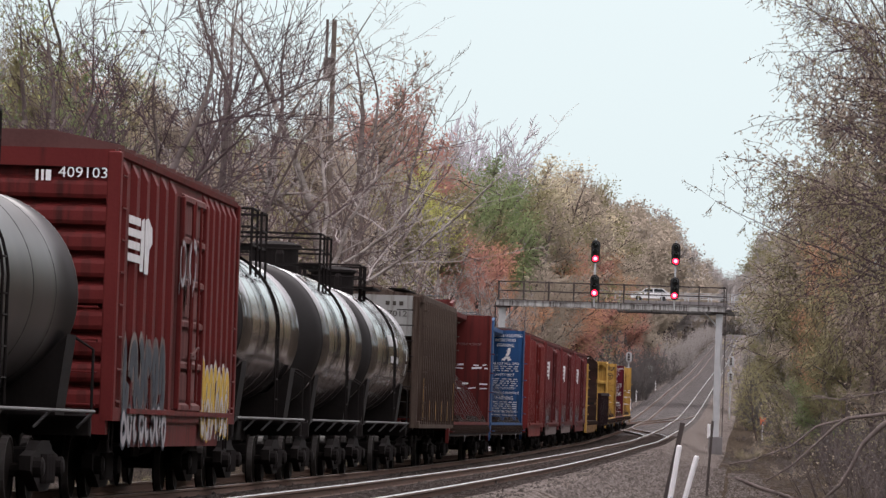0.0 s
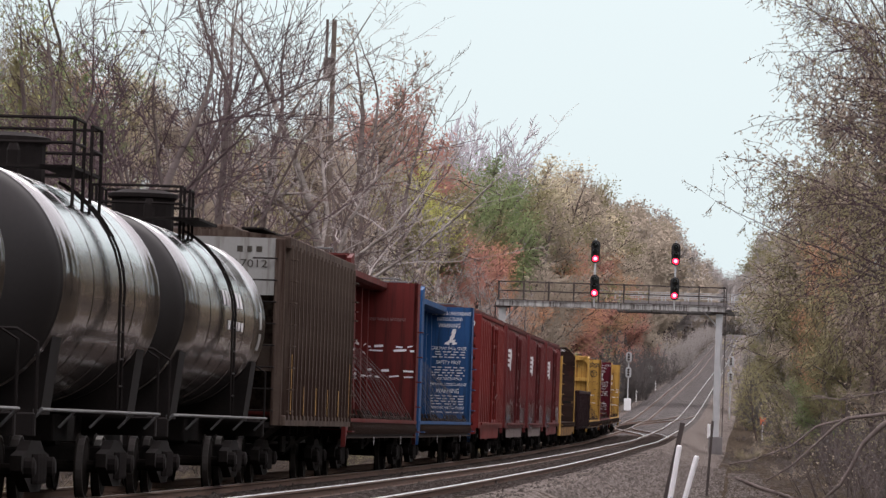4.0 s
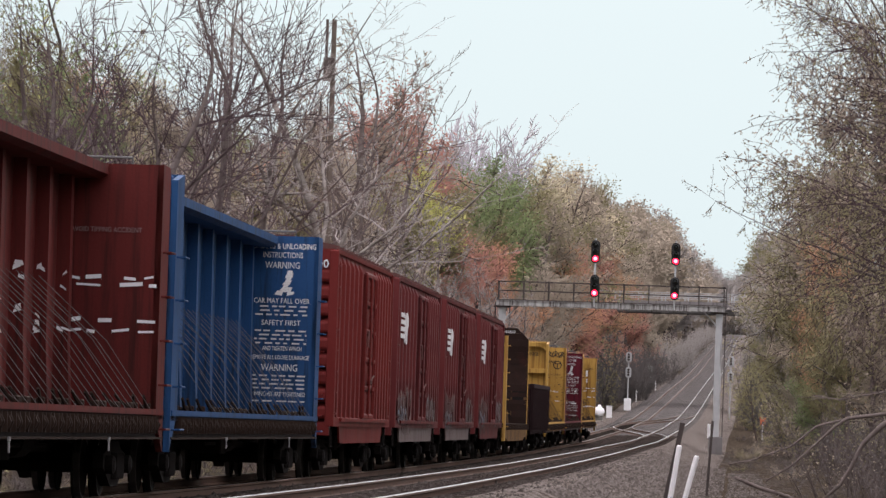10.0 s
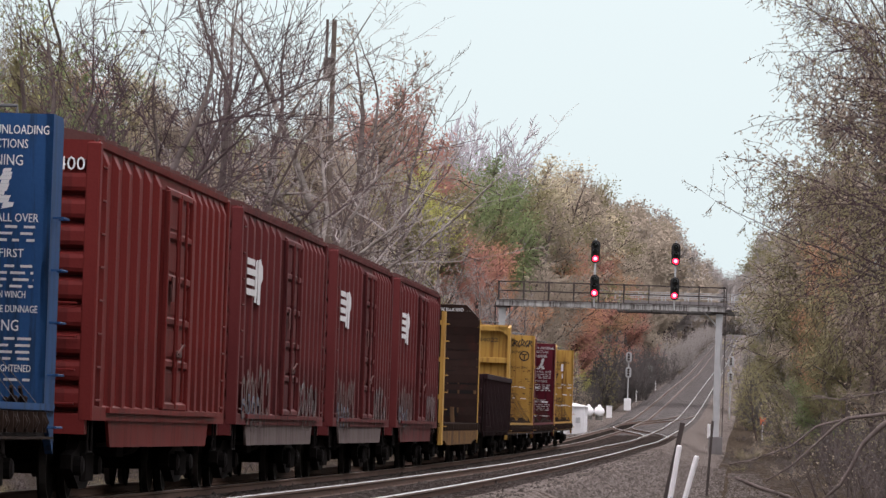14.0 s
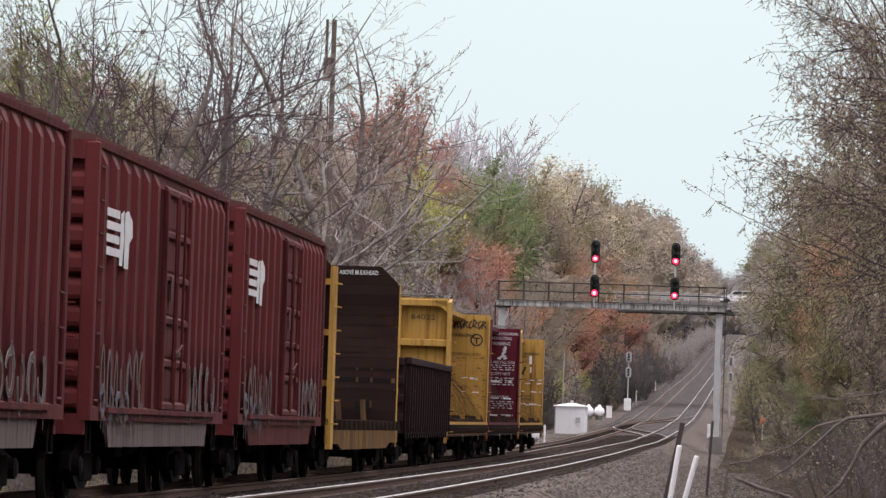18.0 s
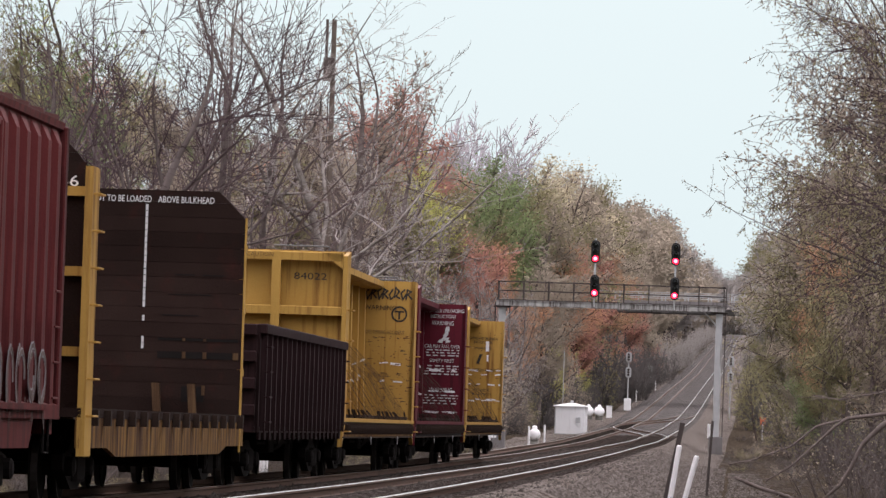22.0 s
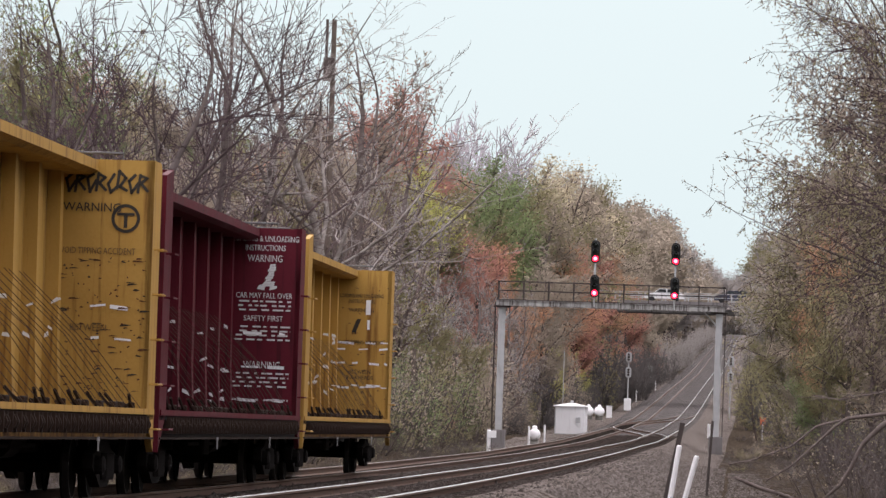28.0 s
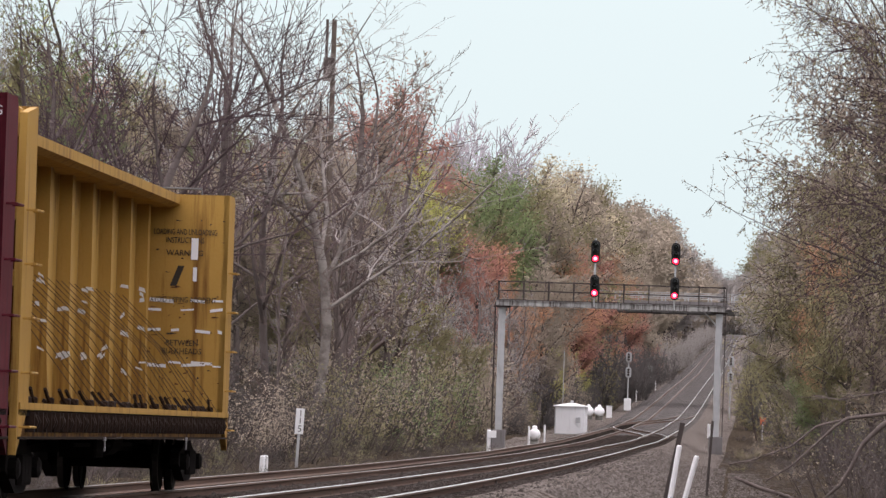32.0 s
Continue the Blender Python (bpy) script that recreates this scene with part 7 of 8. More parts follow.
def build_far_woods():
    """The far woods, and those behind the camera, as two joined masses."""
    arrays = {}
    for kind in {f[0] for f in FAR}:
        rows = []
        for nm, me in KINDS[kind][0]:
            co = np.empty(len(me.vertices) * 3)
            me.vertices.foreach_get("co", co)
            rows.append((nm, co.reshape(-1, 3), [tuple(q.vertices) for q in me.polygons], me.materials[0].name))
        arrays[kind] = rows
    leaf_names = list(LEAF)
    mats = [M["bark"], M["pale_twig"], M["pale_bark"]] + [M["leaf_" + n] for n in leaf_names]
    for label, test in (("dense far woods in dull autumn colours", lambda y: y > 200), ("unseen autumn woods added beside the railway", lambda y: y <= 200)):
        v, f, mi, o = [], [], [], 0
        for kind, m, leaf in FAR:
            if not test(m.translation.y):
                continue
            a = np.array(m)
            for nm, co, faces, mn in arrays[kind]:
                if nm == "crown" and kind[:5] != "white":
                    continue
                v.append(co @ a[:3, :3].T + a[:3, 3])
                f.extend([tuple(i + o for i in q) for q in faces])
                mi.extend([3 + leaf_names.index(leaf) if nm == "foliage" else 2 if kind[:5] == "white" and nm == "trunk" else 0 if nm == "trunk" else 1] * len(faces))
                o += len(co)
        me = bpy.data.meshes.new("far_woods")
        me.from_pydata(np.concatenate(v), [], f)
        for mm in mats:
            me.materials.append(mm)
        me.polygons.foreach_set("material_index", mi)
        tagged(new("far_woods", me), label, "woods", kind="stuff")


plant_woods()
build_far_woods()

# ---- trackside things ----
def local(s, lat, z=None, turn=0.0):
    """A pose on the ground at s along the line; its y axis points along the line."""
    p = on_ground(s, lat) if z is None else on_line(s, lat, z)
    return pose(p.x, p.y, p.z, 0, 0, -math.degrees(heading(s)) + turn)


def signal_gantry(s, l0, l1, zb):
    g = thing("signal_gantry", "pale stained steel signal bridge with railings over both tracks", "signal bridge", m=line_pose(s))
    for la, foot in ((l0, -0.75), (l1, -0.95)):
        leg = Shape()
        leg.box(la - 0.2, la + 0.2, -0.2, -0.17, 0.35, zb)
        leg.box(la - 0.2, la + 0.2, 0.17, 0.2, 0.35, zb)
        leg.box(la - 0.18, la - 0.15, -0.17, 0.17, 0.35, zb)
        leg.box(la + 0.15, la + 0.18, -0.17, 0.17, 0.35, zb)
        lg = part("leg", leg, M["galv"], g, "pale grey steel leg")
        part("footing", Shape().box(la - 0.42, la + 0.42, -0.42, 0.42, foot, 0.35, 0.04), M["dull_concrete"], lg, "square concrete footing")
        cp = Shape().box(la - 0.5, la + 0.5, -0.3, 0.3, zb - 0.12, zb - 0.02, 0.02)
        part("cap_plate", cp, M["dark_steel"], lg)
        br = Shape()
        d = 1 if la < 0 else -1
        br.tube([(la, 0, zb - 1.0), (la + d * 0.95, 0, zb)], 0.05, 6)
        part("knee_brace", br, M["galv"], lg)
    a, b = l0 - 0.35, l1 + 0.35
    for y in (-0.55, 0.55):
        bm = Shape()
        bm.box(a, b, y - 0.02, y + 0.02, zb, zb + 0.28)
        bm.box(a, b, y - 0.09, y + 0.09, zb + 0.28, zb + 0.31)
        bm.box(a, b, y - 0.09, y + 0.09, zb - 0.02, zb + 0.01)
        part("girder", bm, M["girder"], g, "stained pale girder")
    dk = Shape().box(a, b, -0.62, 0.62, zb + 0.312, zb + 0.37)
    part("walkway", dk, M["dark_steel"], g, "dark grated walkway")
    for y in (-0.6, 0.6):
        for i in range(10):
            x = a + 0.1 + i * (b - a - 0.2) / 9
            part("railing_post", Shape().box(x - 0.03, x + 0.03, y - 0.03, y + 0.03, zb + 0.37, zb + 1.5), M["dark_steel"], g)
        for z in (zb + 0.9, zb + 1.45):
            part("railing_bar", Shape().tube([(a, y, z), (b, y, z)], 0.022, 5), M["dark_steel"], g)
    ld = Shape()
    for y in (-0.25, 0.25):
        ld.tube([(l1 + 0.38, y, -0.6), (l1 + 0.38, y, zb + 1.4)], 0.03, 5)
    for i in range(26):
        ld.tube([(l1 + 0.38, -0.25, -0.3 + i * 0.33), (l1 + 0.38, 0.25, -0.3 + i * 0.33)], 0.015, 4)
    part("ladder", ld, M["dark_steel"], g, "dark access ladder")
    cb = Shape()
    cb.tube([(l0 - 0.42, 0.1, -0.6), (l0 - 0.42, 0.1, zb + 0.2)], 0.045, 6)
    part("cable_conduit", cb, M["dark_steel"], g)
    return g


def bridge_signal(s, lat, z0):
    """Two three-lamp heads one over the other on a short mast; the lowest lamp of each shows red."""
    t = thing("railway_signal", "black two-headed colour-light signal showing red over red", "railway signal", m=line_pose(s, lat), group="bridge signals")
    part("mast", Shape().tube([(0, -0.62, z0 - 0.5), (0, -0.62, z0 + 3.65)], 0.06, 8), M["galv"], t, "grey signal mast")
    for zc in (z0 + 0.78, z0 + 2.85):
        hd = Shape()
        pts = [(0.27 * math.cos(a), zc + 0.42 * (1 if math.sin(a) >= 0 else -1) + 0.27 * math.sin(a)) for a in np.linspace(0, 2 * math.pi, 25)[:-1]]
        hd.prism(pts, "y", -0.72, -0.68)
        h = part("signal_head", hd, M["signal_black"], t, "black oval backplate")
        for i, k in enumerate((0.42, 0.0, -0.42)):
            red = i == 2
            hood = Shape()
            hood.spin([(0.155, -1.05), (0.165, -0.72), (0.15, -0.72), (0.14, -1.05)], "y", 16, (0, 0, zc + k))
            hood.f = [q for q in hood.f if len(q) < 10]
            hood.mi = [0] * len(hood.f)
            part("hood", hood, M["signal_black"], h)
            part("lens", Shape().spin([(0.18, -0.76), (0.12, -0.79), (0.02, -0.80)], "y", 16, (0, 0, zc + k)), M["red_lamp"] if red else M["lens_off"], h, "glowing red lens" if red else "dark lens")
            if red:
                part("bulb", Shape().spin([(0.11, -0.80), (0.06, -0.83), (0.01, -0.835)], "y", 12, (0, 0, zc + k)), M["lamp_core"], h, "bright lamp")
    return t


def ground_signal(s, lat, h, label, box=True):
    """A lineside mast with two pale-backed heads, seen from behind."""
    t = thing("railway_signal", label, "railway signal", m=local(s, lat), group="lineside signals")
    part("mast", Shape().tube([(0, 0, -0.1), (0, 0, h)], 0.07, 8), M["galv"], t)
    for zc in (h - 0.55, h - 2.2):
        pts = [(0.32 * math.cos(a), zc + 0.28 * (1 if math.sin(a) >= 0 else -1) + 0.3 * math.sin(a)) for a in np.linspace(0, 2 * math.pi, 21)[:-1]]
        hd = Shape().prism(pts, "y", -0.16, -0.10)
        k = part("signal_head", hd, M["galv"], t, "pale oval signal head")
        b = Shape()
        for i in (-0.28, 0.0, 0.28):
            b.spin([(0.13, -0.42), (0.13, -0.16)], "y", 12, (0, 0, zc + i))
        part("hood", b, M["dark_steel"], k)
    if box:
        part("relay_box", Shape().box(-0.38, 0.38, -0.5, -0.12, 0.05, 1.35, 0.03), M["white_box"], t, "white relay cabinet")
    return t


def milepost():
    t = thing("milepost", "white milepost with black vertical digits on a grey post", "milepost", m=local(185, -6.9, turn=0) @ pose(0, 0, -0.1))
    t.matrix_basis = t.matrix_basis @ pose(0, 0, 0, 0, 2.5, 0)
    part("post", Shape().box(-0.05, 0.05, -0.03, 0.03, -0.2, 1.55, 0.01), M["galv"], t, "grey steel post")
    sg = part("sign", Shape().box(-0.16, 0.16, -0.06, -0.035, 1.35, 2.3, 0.008), M["white_box"], t, "white sign plate")
    for i, d in enumerate("115"):
        part("digit", words(d, 0.34, M["black_ink"]), None, sg, "black digit", at=(0.02, -0.062, 2.12 - i * 0.29))


def shed():
    t = thing("equipment_shed", "white metal signal equipment shed with a shallow roof", "shed", m=local(415, -4.5, turn=-3))
    w, d, e, p = 1.22, 1.5, 2.28, 2.62
    part("wall", Shape().box(-w, w, -d, d, 0.0, e, 0.01), M["white_box"], t)
    r = Shape()
    r.add([(-w - 0.16, -d - 0.16, e), (w + 0.16, -d - 0.16, e), (w + 0.16, d + 0.16, e), (-w - 0.16, d + 0.16, e), (0, -0.3, p), (0, 0.3, p),
           (-w - 0.16, -d - 0.16, e + 0.07), (w + 0.16, -d - 0.16, e + 0.07), (w + 0.16, d + 0.16, e + 0.07), (-w - 0.16, d + 0.16, e + 0.07)],
          [(3, 2, 1, 0), (0, 1, 7, 6), (1, 2, 8, 7), (2, 3, 9, 8), (3, 0, 6, 9), (6, 7, 4), (7, 8, 5, 4), (8, 9, 5), (9, 6, 4, 5)])
    part("roof", r, M["white_box"], t, "white hipped roof")
    part("roof_vent", Shape().spin([(0.12, p - 0.05), (0.12, p + 0.1), (0.18, p + 0.12), (0.02, p + 0.2)], "z", 10), M["galv"], t)
    part("door", Shape().box(-0.02, 0.95, -d - 0.03, -d + 0.02, 0.12, 2.05, 0.01), M["white_box"], t, "white door")
    part("meter_box", Shape().box(0.52, 0.88, -d - 0.18, -d - 0.03, 0.95, 1.42, 0.02), M["galv"], t, "grey meter box")
    part("corner_trim", Shape().box(-w - 0.03, -w + 0.05, -d - 0.03, -d + 0.05, 0, e), M["galv"], t)
    part("base", Shape().box(-w - 0.08, w + 0.08, -d - 0.08, d + 0.08, -0.5, 0.03), M["concrete"], t, "concrete base")
    m = thing("radio_mast", "thin grey radio mast behind the shed", "mast", m=local(420, -5.45))
    part("mast_pole", Shape().tube([(0, 0, -0.1), (0, 0, 6.9)], 0.035, 6), M["galv"], m)


def gas_tank(s, lat, r, label, posts=False, turn=0.0, ln=1.1):
    t = thing("gas_tank", label, "gas tank", m=local(s, lat, turn=turn), group="gas tanks")
    prof = [(0.02, -ln - r * 0.7)] + [(r * math.sin(a), -ln - r * 0.7 * math.cos(a)) for a in np.linspace(0.3, 1.57, 5)] + [(r * math.cos(a), ln + r * 0.7 * math.sin(a)) for a in np.linspace(0, 1.27, 5)] + [(0.02, ln + r * 0.7)]
    part("tank_shell", Shape().spin(prof, "y", 24, (0, 0, r + 0.3)), M["white_box"], t, "white rounded tank", smooth=True)
    part("valve_cover", Shape().spin([(0.17, 2 * r + 0.25), (0.17, 2 * r + 0.42), (0.08, 2 * r + 0.5), (0.01, 2 * r + 0.51)], "z", 12), M["white_box"], t)
    for y in (-ln * 0.6, ln * 0.6):
        part("support", Shape().box(-r * 0.7, r * 0.7, y - 0.08, y + 0.08, -0.3, 0.42), M["concrete"], t)


def bollard(s, lat, h, r, label, lean=0.0, mat="white_box", name="marker_post"):
    t = thing(name, label, "post", m=local(s, lat) @ pose(0, 0, 0, 0, lean, 0), group="marker posts")
    part("shaft", Shape().tube([(0, 0, -0.3), (0, 0, h - 0.03), (0, 0, h)], [r, r, r * 0.6], 10), M[mat], t)
    return t


def steel_post(s, lat, h, w, lean, label):
    t = thing("steel_post", label, "post", m=local(s, lat) @ pose(0, 0, 0, 0, lean, 0))
    sh = Shape()
    sh.box(-w / 2, w / 2, -0.012, 0.012, -0.3, h)
    sh.box(-0.012, 0.012, 0.012, w * 0.7, -0.3, h)
    part("shaft", sh, M["dark_steel"], t)


def pole_with_panels():
    t = thing("utility_pole", "weathered wooden pole with tall brown equipment panels", "pole", m=local(272, -13.4))
    part("pole", Shape().tube([(0, 0, -0.3), (0, 0, 22.6)], [0.2, 0.13], 10), M["pole_wood"], t)
    part("panel", Shape().box(-0.45, -0.30, -0.2, 0.0, 20.5, 22.6, 0.02), M["dark_bark"], t, "narrow dark panel")
    part("equipment_box", Shape().box(-0.5, 0.12, -0.42, -0.16, 19.2, 20.5, 0.03), M["dark_bark"], t, "brown equipment box")
    part("cable", Shape().tube([(-0.2, -0.2, 5), (-0.2, -0.2, 18.6)], 0.03, 5), M["dark_steel"], t)


def stub_pole(s, lat, h):
    t = thing("utility_pole", "short weathered wooden pole in the brush", "pole", m=local(s, lat))
    part("pole", Shape().tube([(0, 0, -0.3), (0, 0, h)], [0.14, 0.11], 9), M["pole_wood"], t)


def overpass():
    """A road bridge over the line beyond the gantry."""
    t = thing("road_bridge", "pale concrete road bridge with white railings over the railway", "bridge", m=line_pose(560, 0, 0, -2))
    z = 10.1
    part("deck", Shape().box(-12, 12, -4, 4, z + 0.5, z + 1.3), M["dull_concrete"], t, "pale concrete deck edge")
    for y in (-3.2, 0, 3.2):
        part("girder", Shape().box(-12, 12, y - 0.2, y + 0.2, z, z + 0.5), M["dull_concrete"], t, "grey girder")
    part("embankment", Shape().prism([(-40, -6), (-12, -6), (-12, z + 1.25), (-40, z + 1.25)], "y", -4, 4), M["earth"], t, "earth ramp")
    part("embankment", Shape().prism([(12, -6), (40, -6), (40, z + 1.25), (12, z + 1.25)], "y", -4, 4), M["earth"], t, "earth ramp")
    for y in (-3.9, 3.9):
        for zz in (1.75, 2.2):
            part("railing_bar", Shape().box(-14, 14, y - 0.05, y + 0.05, z + zz, z + zz + 0.07), M["galv"], t, "pale railing bar")
        for i in range(11):
            x = -13 + i * 2.6
            part("railing_post", Shape().box(x - 0.06, x + 0.06, y - 0.06, y + 0.06, z + 1.3, z + 2.25), M["galv"], t)


def fallen_limb(s, lat, pts, r, label):
    """A broken limb; its points are sideways, along the line, and over the camera's datum."""
    p = on_line(s, lat)
    t = thing("fallen_branch", label, "branch", m=pose(p.x, p.y, 0, 0, 0, -math.degrees(heading(s))), group="broken branches")
    rnd = random.Random(int(s * 7 + r * 1000))
    part("limb", Shape().tube(pts, [r * (1 - 0.11 * i) for i in range(len(pts))], 7), M["bark"], t, smooth=True)
    tw = Shape()
    for i in range(22):
        u = rnd.random()
        j = min(int(u * (len(pts) - 1)), len(pts) - 2)
        p = Vector(pts[j]).lerp(Vector(pts[j + 1]), u * (len(pts) - 1) - j)
        d = rand_dir(rnd)
        d.z = abs(d.z) * 0.6 - 0.2
        q = p + d * rnd.uniform(0.25, 0.8)
        tw.tube([p, p.lerp(q, 0.5) + rand_dir(rnd) * 0.06, q], [0.011, 0.009, 0.005], 3)
    tagged(part("twig", tw, M["bark"], t), kind="stuff")


signal_gantry(300, -5.05, 8.02, 7.84)
bridge_signal(300, 0.48, 8.37)
bridge_signal(300, 5.3, 8.36)
ground_signal(543, -3.25, 6.4, "tall lineside signal with pale oval heads and a white relay cabinet")
ground_signal(520, 8.0, 6.6, "lineside signal with pale oval heads beside the far rails", box=False)
ground_signal(690, -3.9, 3.6, "distant lineside signal with pale heads", box=False)
bollard(610, -3.9, 1.5, 0.08, "pale thin post at the edge of the far gravel")
bollard(700, -3.3, 1.3, 0.08, "pale thin post at the edge of the far gravel")
milepost()
shed()
gas_tank(322, -3.75, 0.38, "small white gas tank with guard posts", ln=0.4)
bollard(318, -3.95, 1.3, 0.07, "white steel guard post beside a gas tank")
bollard(322, -3.1, 1.2, 0.06, "white steel guard post beside a gas tank")
gas_tank(500, -6.0, 0.5, "white horizontal gas tank near the shed")
gas_tank(501, -4.95, 0.5, "white horizontal gas tank near the shed")
cab = thing("relay_cabinet", "small pale relay cabinet beside the gas tanks", "cabinet", m=local(512, -4.3))
part("cabinet_body", Shape().box(-0.28, 0.28, -0.25, 0.25, -0.1, 1.2, 0.03), M["white_box"], cab)
part("cabinet_cap", Shape().box(-0.32, 0.32, -0.29, 0.29, 1.2, 1.26), M["galv"], cab)
bollard(175, -7.1, 0.62, 0.085, "short white marker stub beside the rails")
bollard(164, -6.2, 0.7, 0.085, "short white marker stub beside the rails", lean=3)
tee = bollard(283, -4.75, 1.3, 0.11, "white switch marker post with a small box")
part("marker_box", Shape().box(-0.1, 0.42, -0.12, 0.12, 0.85, 1.25, 0.02), M["white_box"], tee, "white box")
bollard(395, 7.1, 1.15, 0.12, "white marker post at the foot of the gantry")
bollard(131, 7.72, 1.45, 0.07, "leaning white plastic marker post in the gravel", lean=8)
bollard(131.5, 8.08, 1.25, 0.07, "leaning white plastic marker post in the gravel", lean=14)
steel_post(131, 7.6, 2.05, 0.13, 11, "leaning dark steel post in the gravel")
steel_post(142, 8.6, 2.15, 0.07, 3, "thin dark steel post with a pale cap")
sg = thing("warning_sign", "small faded orange sign on a thin white post", "sign", m=local(412, 11.4))
part("post", Shape().tube([(0, 0, -0.1), (0, 0, 1.5)], 0.05, 6), M["white_box"], sg)
part("plate", Shape().box(-0.25, 0.25, -0.04, -0.01, 1.3, 1.95, 0.01), M["orange_sign"], sg, "faded orange plate")
pole_with_panels()
stub_pole(270, -8.3, 5.6)
overpass()
fallen_limb(118, 11.5, [(1.86, 1.07, 1.71), (1.44, 1.05, 1.66), (0.53, 0.99, 1.52), (0.24, 0.97, 1.32), (-0.25, 0.94, 0.84), (-0.77, 0.91, 0.35), (-1.36, 0.87, -0.03)], 0.055, "broken bare limb lying over the brush")
fallen_limb(116, 11.5, [(1.67, 1.06, 1.63), (1.28, 1.03, 1.36), (0.87, 1.01, 0.95), (0.59, 0.99, 0.35), (0.34, 0.98, -0.06), (-0.11, 0.95, -0.47)], 0.075, "broken bare limb bent down to the ground")
fallen_limb(119, 11.5, [(0.55, 0.99, 1.52), (-0.18, 0.95, 1.31), (-0.78, 0.91, 0.81), (-1.58, 0.86, 0.49), (-2.25, 0.82, 0.33)], 0.030, "thin broken limb over the brush")
fallen_limb(121, 11.5, [(1.81, 1.07, 2.26), (0.99, 1.02, 2.10), (0.44, 0.99, 1.97), (-0.25, 0.95, 2.06)], 0.020, "slender dry branch above the brush")
fallen_limb(117, 11.5, [(-0.35, 0.93, -0.69), (-0.83, 0.91, -0.37), (-1.56, 0.86, -0.16), (-2.10, 0.83, 0.05)], 0.060, "dark rotten branch on the ground")


# ---- traffic on the road bridge ----
TRAFFIC = []
BRIDGE = line_pose(560, 0, 0, -2)


def road_car(x, t, paint, label):
    """A car that crosses the bridge and is x metres along it at t seconds."""
    c = thing("road_car", label, "car", m=BRIDGE, group="cars on the road bridge")
    b = Shape()
    b.prism([(-2.2, 0.3), (2.2, 0.3), (2.25, 0.62), (2.1, 0.86), (-1.1, 0.92), (-2.1, 0.78), (-2.25, 0.5)], "y", -0.85, 0.85)
    b.prism([(-0.75, 1.34), (-0.55, 1.42), (1.1, 1.42), (1.3, 1.36)], "y", -0.7, 0.7)
    for sy in (-0.72, 0.66):
        b.prism([(-1.2, 0.9), (-1.08, 0.9), (-0.55, 1.4), (-0.7, 1.36)], "y", sy, sy + 0.06)
        b.prism([(0.2, 0.88), (0.3, 0.88), (0.3, 1.4), (0.2, 1.4)], "y", sy, sy + 0.06)
        b.prism([(1.85, 0.86), (1.98, 0.86), (1.3, 1.4), (1.15, 1.4)], "y", sy, sy + 0.06)
    part("car_body", b, M[paint], c)
    g = Shape()
    g.prism([(-1.12, 0.91), (1.88, 0.87), (1.18, 1.36), (-0.66, 1.35)], "y", -0.67, 0.67)
    part("window_glass", g, M["car_glass"], c, "dark windows")
    for wx in (-1.4, 1.35):
        for wy in (-0.78, 0.78):
            part("wheel", Shape().spin([(0.2, -0.1), (0.31, -0.09), (0.31, 0.09), (0.2, 0.1)], "y", 14, (wx, wy, 0.31)), M["signal_black"], c)
    rows = [(0.0, 26.0)] if t - (26 - x) / 19.0 > 0.05 else []
    a, e = t - (26 - x) / 19.0, t + (x + 22) / 19.0
    n = 8
    for i in range(n + 1):
        q = a + (e - a) * i / n
        if 0 <= q <= 32:
            rows.append((q, x - 19.0 * (q - t)))
    if rows[0][0] > 0:
        rows.insert(0, (0.0, x + 19.0 * t))
    rows.append((32.0, rows[-1][1]))
    TRAFFIC.append((c, rows))


for _x, _t, _p, _l in ((-1.3, 0.0, "car_white", "white car crossing the road bridge"), (8.5, 18.0, "car_white", "white car crossing the road bridge"), (4.7, 21.0, "car_white", "white car crossing the road bridge"),
                       (8.8, 24.0, "car_white", "white car crossing the road bridge"), (7.9, 24.8, "car_white", "white car crossing the road bridge"), (7.1, 25.2, "car_white", "white car crossing the road bridge"),
                       (0.2, 28.0, "car_white", "white car crossing the road bridge"), (7.8, 28.0, "car_dark", "dark blue car crossing the road bridge")):
    road_car(_x, _t, _p, _l)


# ---- birds ----
BIRDS = []


def bird(rows, label):
    """A small dark bird; rows of seconds and place."""
    b = thing("bird", label, "bird", m=Matrix.Translation(rows[0][1]), group="birds in flight")
    part("bird_body", Shape().spin([(0.005, -0.13), (0.03, -0.09), (0.045, 0.0), (0.033, 0.06), (0.018, 0.1), (0.012, 0.15)], "y", 8), M["signal_black"], b)
    for sx in (-1, 1):
        w = Shape()
        w.add([(0, -0.048, 0.012), (0, 0.048, 0.012), (sx * 0.120, 0.042, 0.054), (sx * 0.120, -0.060, 0.054), (sx * 0.252, 0.030, 0.030), (sx * 0.252, 0.000, 0.030),
               (0, -0.048, 0.021), (0, 0.048, 0.021), (sx * 0.120, 0.042, 0.063), (sx * 0.120, -0.060, 0.063)], [(0, 1, 2, 3), (3, 2, 4, 5), (6, 9, 8, 7), (9, 5, 4, 8), (0, 3, 9, 6), (1, 7, 8, 2)])
        part("wing", w, M["signal_black"], b, "dark outstretched wing")
    BIRDS.append((b, rows))


def sky_place(x, z, d):
    return Vector((x, d, z))


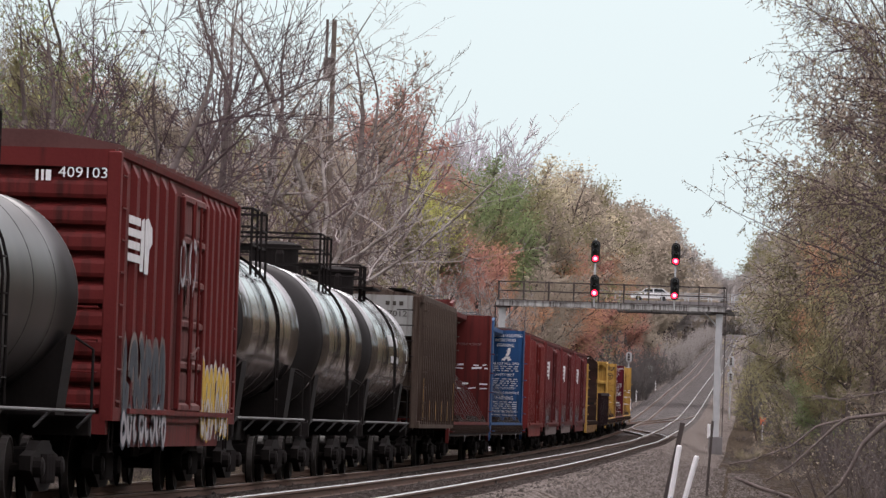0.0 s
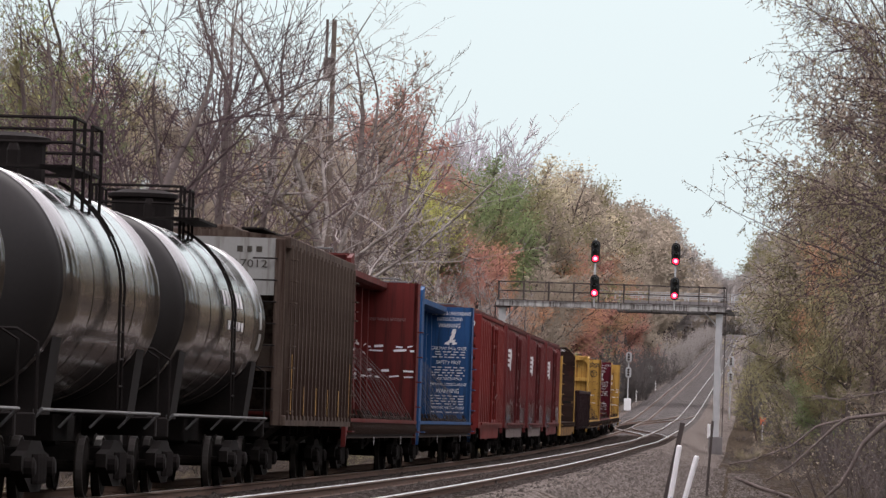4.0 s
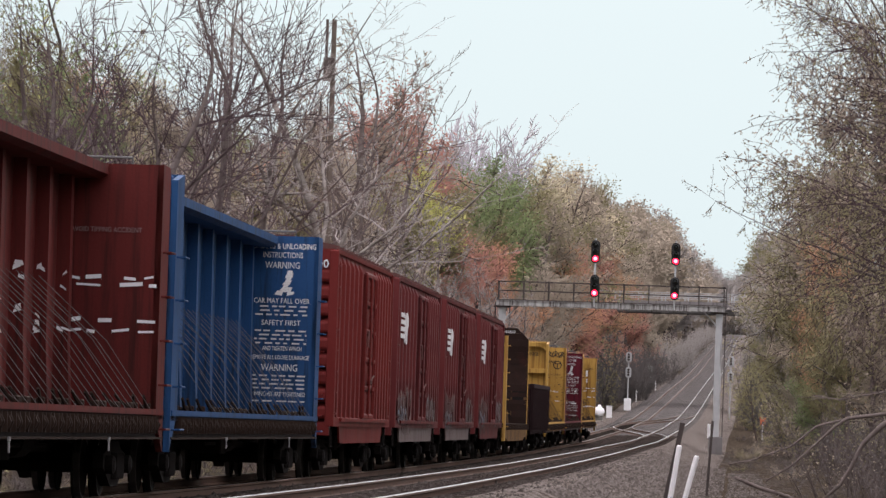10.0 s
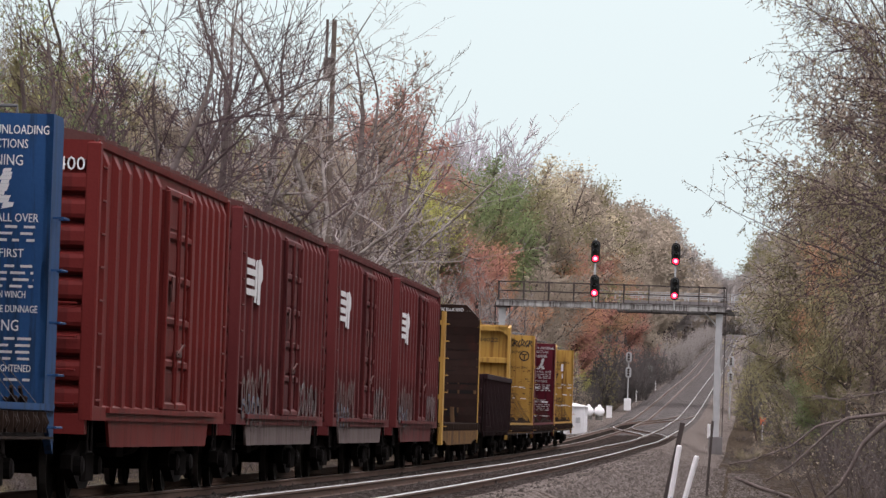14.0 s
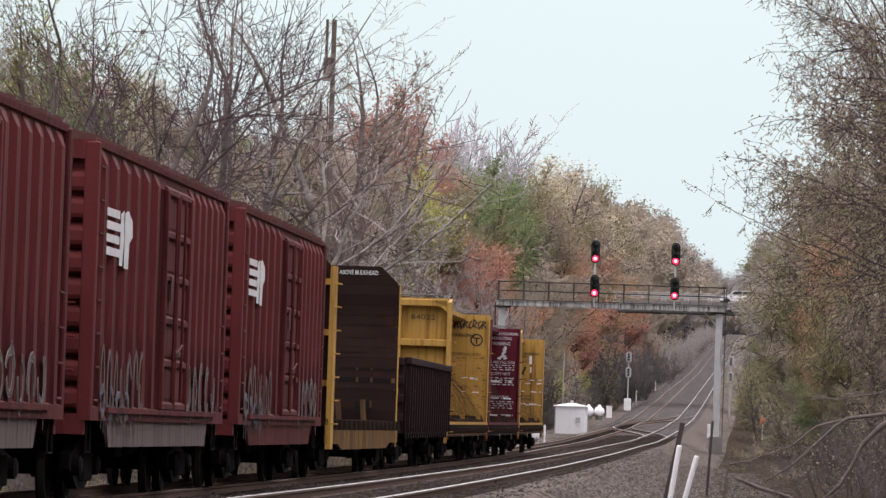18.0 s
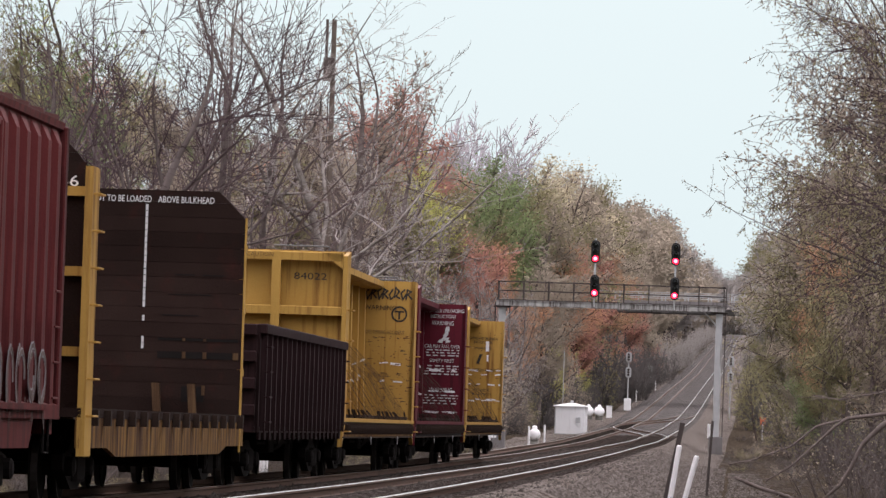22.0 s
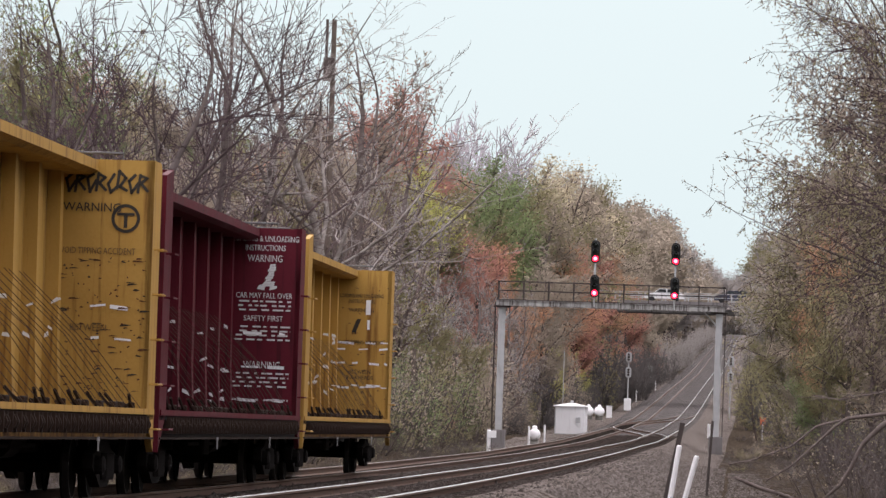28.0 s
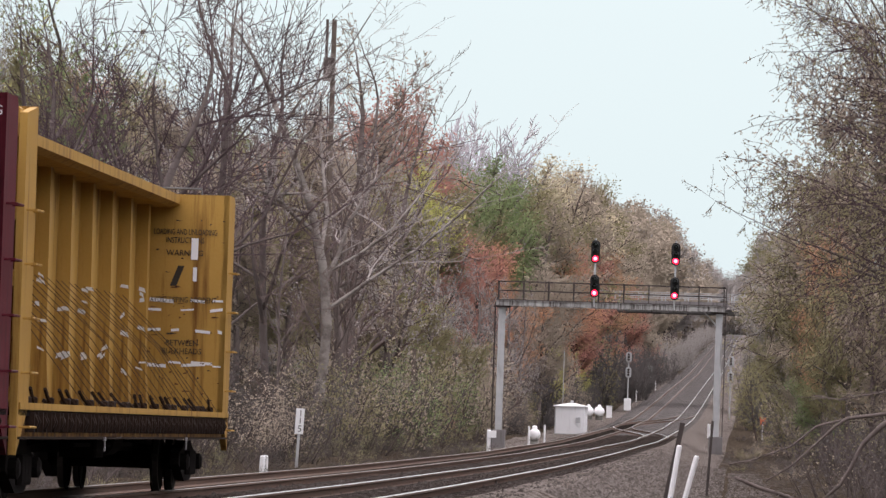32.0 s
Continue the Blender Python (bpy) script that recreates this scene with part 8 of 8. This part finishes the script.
bird([(0.0, sky_place(43.9, 18.3, 240)),
      (7.6, sky_place(14.7, 15.9, 240)),
      (8.0, sky_place(11.9, 15.3, 240)),
      (8.3, sky_place(10.0, 14.9, 240)),
      (8.6, sky_place(8.3, 14.7, 240)),
      (8.9, sky_place(6.6, 14.3, 240)),
      (9.2, sky_place(4.8, 13.6, 240)),
      (9.6, sky_place(5.4, 20.6, 420)),
      (10.4, sky_place(4.2, 21.1, 560)),
      (32.0, sky_place(4.2, 21.1, 560))], "small dark bird gliding over the railway")
bird([(0.0, sky_place(43.9, 18.6, 240)),
      (7.6, sky_place(15.1, 15.8, 240)),
      (8.0, sky_place(12.4, 15.3, 240)),
      (8.3, sky_place(11.0, 15.1, 240)),
      (8.6, sky_place(9.5, 14.7, 240)),
      (8.9, sky_place(8.0, 14.2, 240)),
      (9.2, sky_place(6.5, 13.6, 240)),
      (9.7, sky_place(6.8, 20.6, 420)),
      (10.5, sky_place(6.1, 21.2, 560)),
      (32.0, sky_place(6.1, 21.2, 560))], "second small dark bird flying close behind")
bird([(0.0, sky_place(5.4, 21.2, 560)),
      (30.6, sky_place(5.8, 21.7, 540)),
      (31.0, sky_place(6.5, 17.9, 300)),
      (31.2, sky_place(7.1, 14.5, 240)),
      (31.4, sky_place(9.9, 14.5, 240)),
      (31.6, sky_place(11.9, 14.1, 240)),
      (31.8, sky_place(13.7, 13.4, 240)),
      (32.0, sky_place(16.9, 13.8, 260))], "small dark bird crossing above the woods")

# ---- motion ----
def car_pose(s, L):
    a, b = on_line(s - L * 0.33), on_line(s + L * 0.33)
    d = b - a
    c = (a + b) / 2
    return pose(c.x, c.y, c.z, math.degrees(math.atan2(d.z, math.hypot(d.x, d.y))), 0, -math.degrees(math.atan2(d.x, d.y)))


def motions():
    """The train rolls towards the camera at a steady speed; its wheels turn with it."""
    for car, mid, L in CARS:
        rows = []
        for i in range(0, 33):
            s = mid - SPEED * i
            m = car_pose(s, L)
            rows.append((float(i), m))
        walk(car, rows)
    for b, rows in BIRDS:
        keyed = []
        for i, (t, q) in enumerate(rows):
            d = (rows[min(i + 1, len(rows) - 1)][1] - rows[max(i - 1, 0)][1])
            keyed.append((t, pose(q.x, q.y, q.z, 0, 0, math.degrees(math.atan2(-d.x, d.y)) if d.length > 0.01 else 0)))
        walk(b, keyed)
    for c, rows in TRAFFIC:
        walk(c, [(q, BRIDGE @ pose(x, -1.6, 11.4)) for q, x in rows])
    turn = SPEED / 0.42
    first = WHEELSETS[0]
    walk(first, [(i / 15.0, Matrix.Rotation(turn * i / 15.0, 4, "X")) for i in range(0, 481)])
    act = first.animation_data.action
    for w in WHEELSETS[1:]:
        w.rotation_mode = "QUATERNION"
        w.animation_data_create()
        w.animation_data.action = act
        w.animation_data.action_slot = first.animation_data.action_slot


motions()
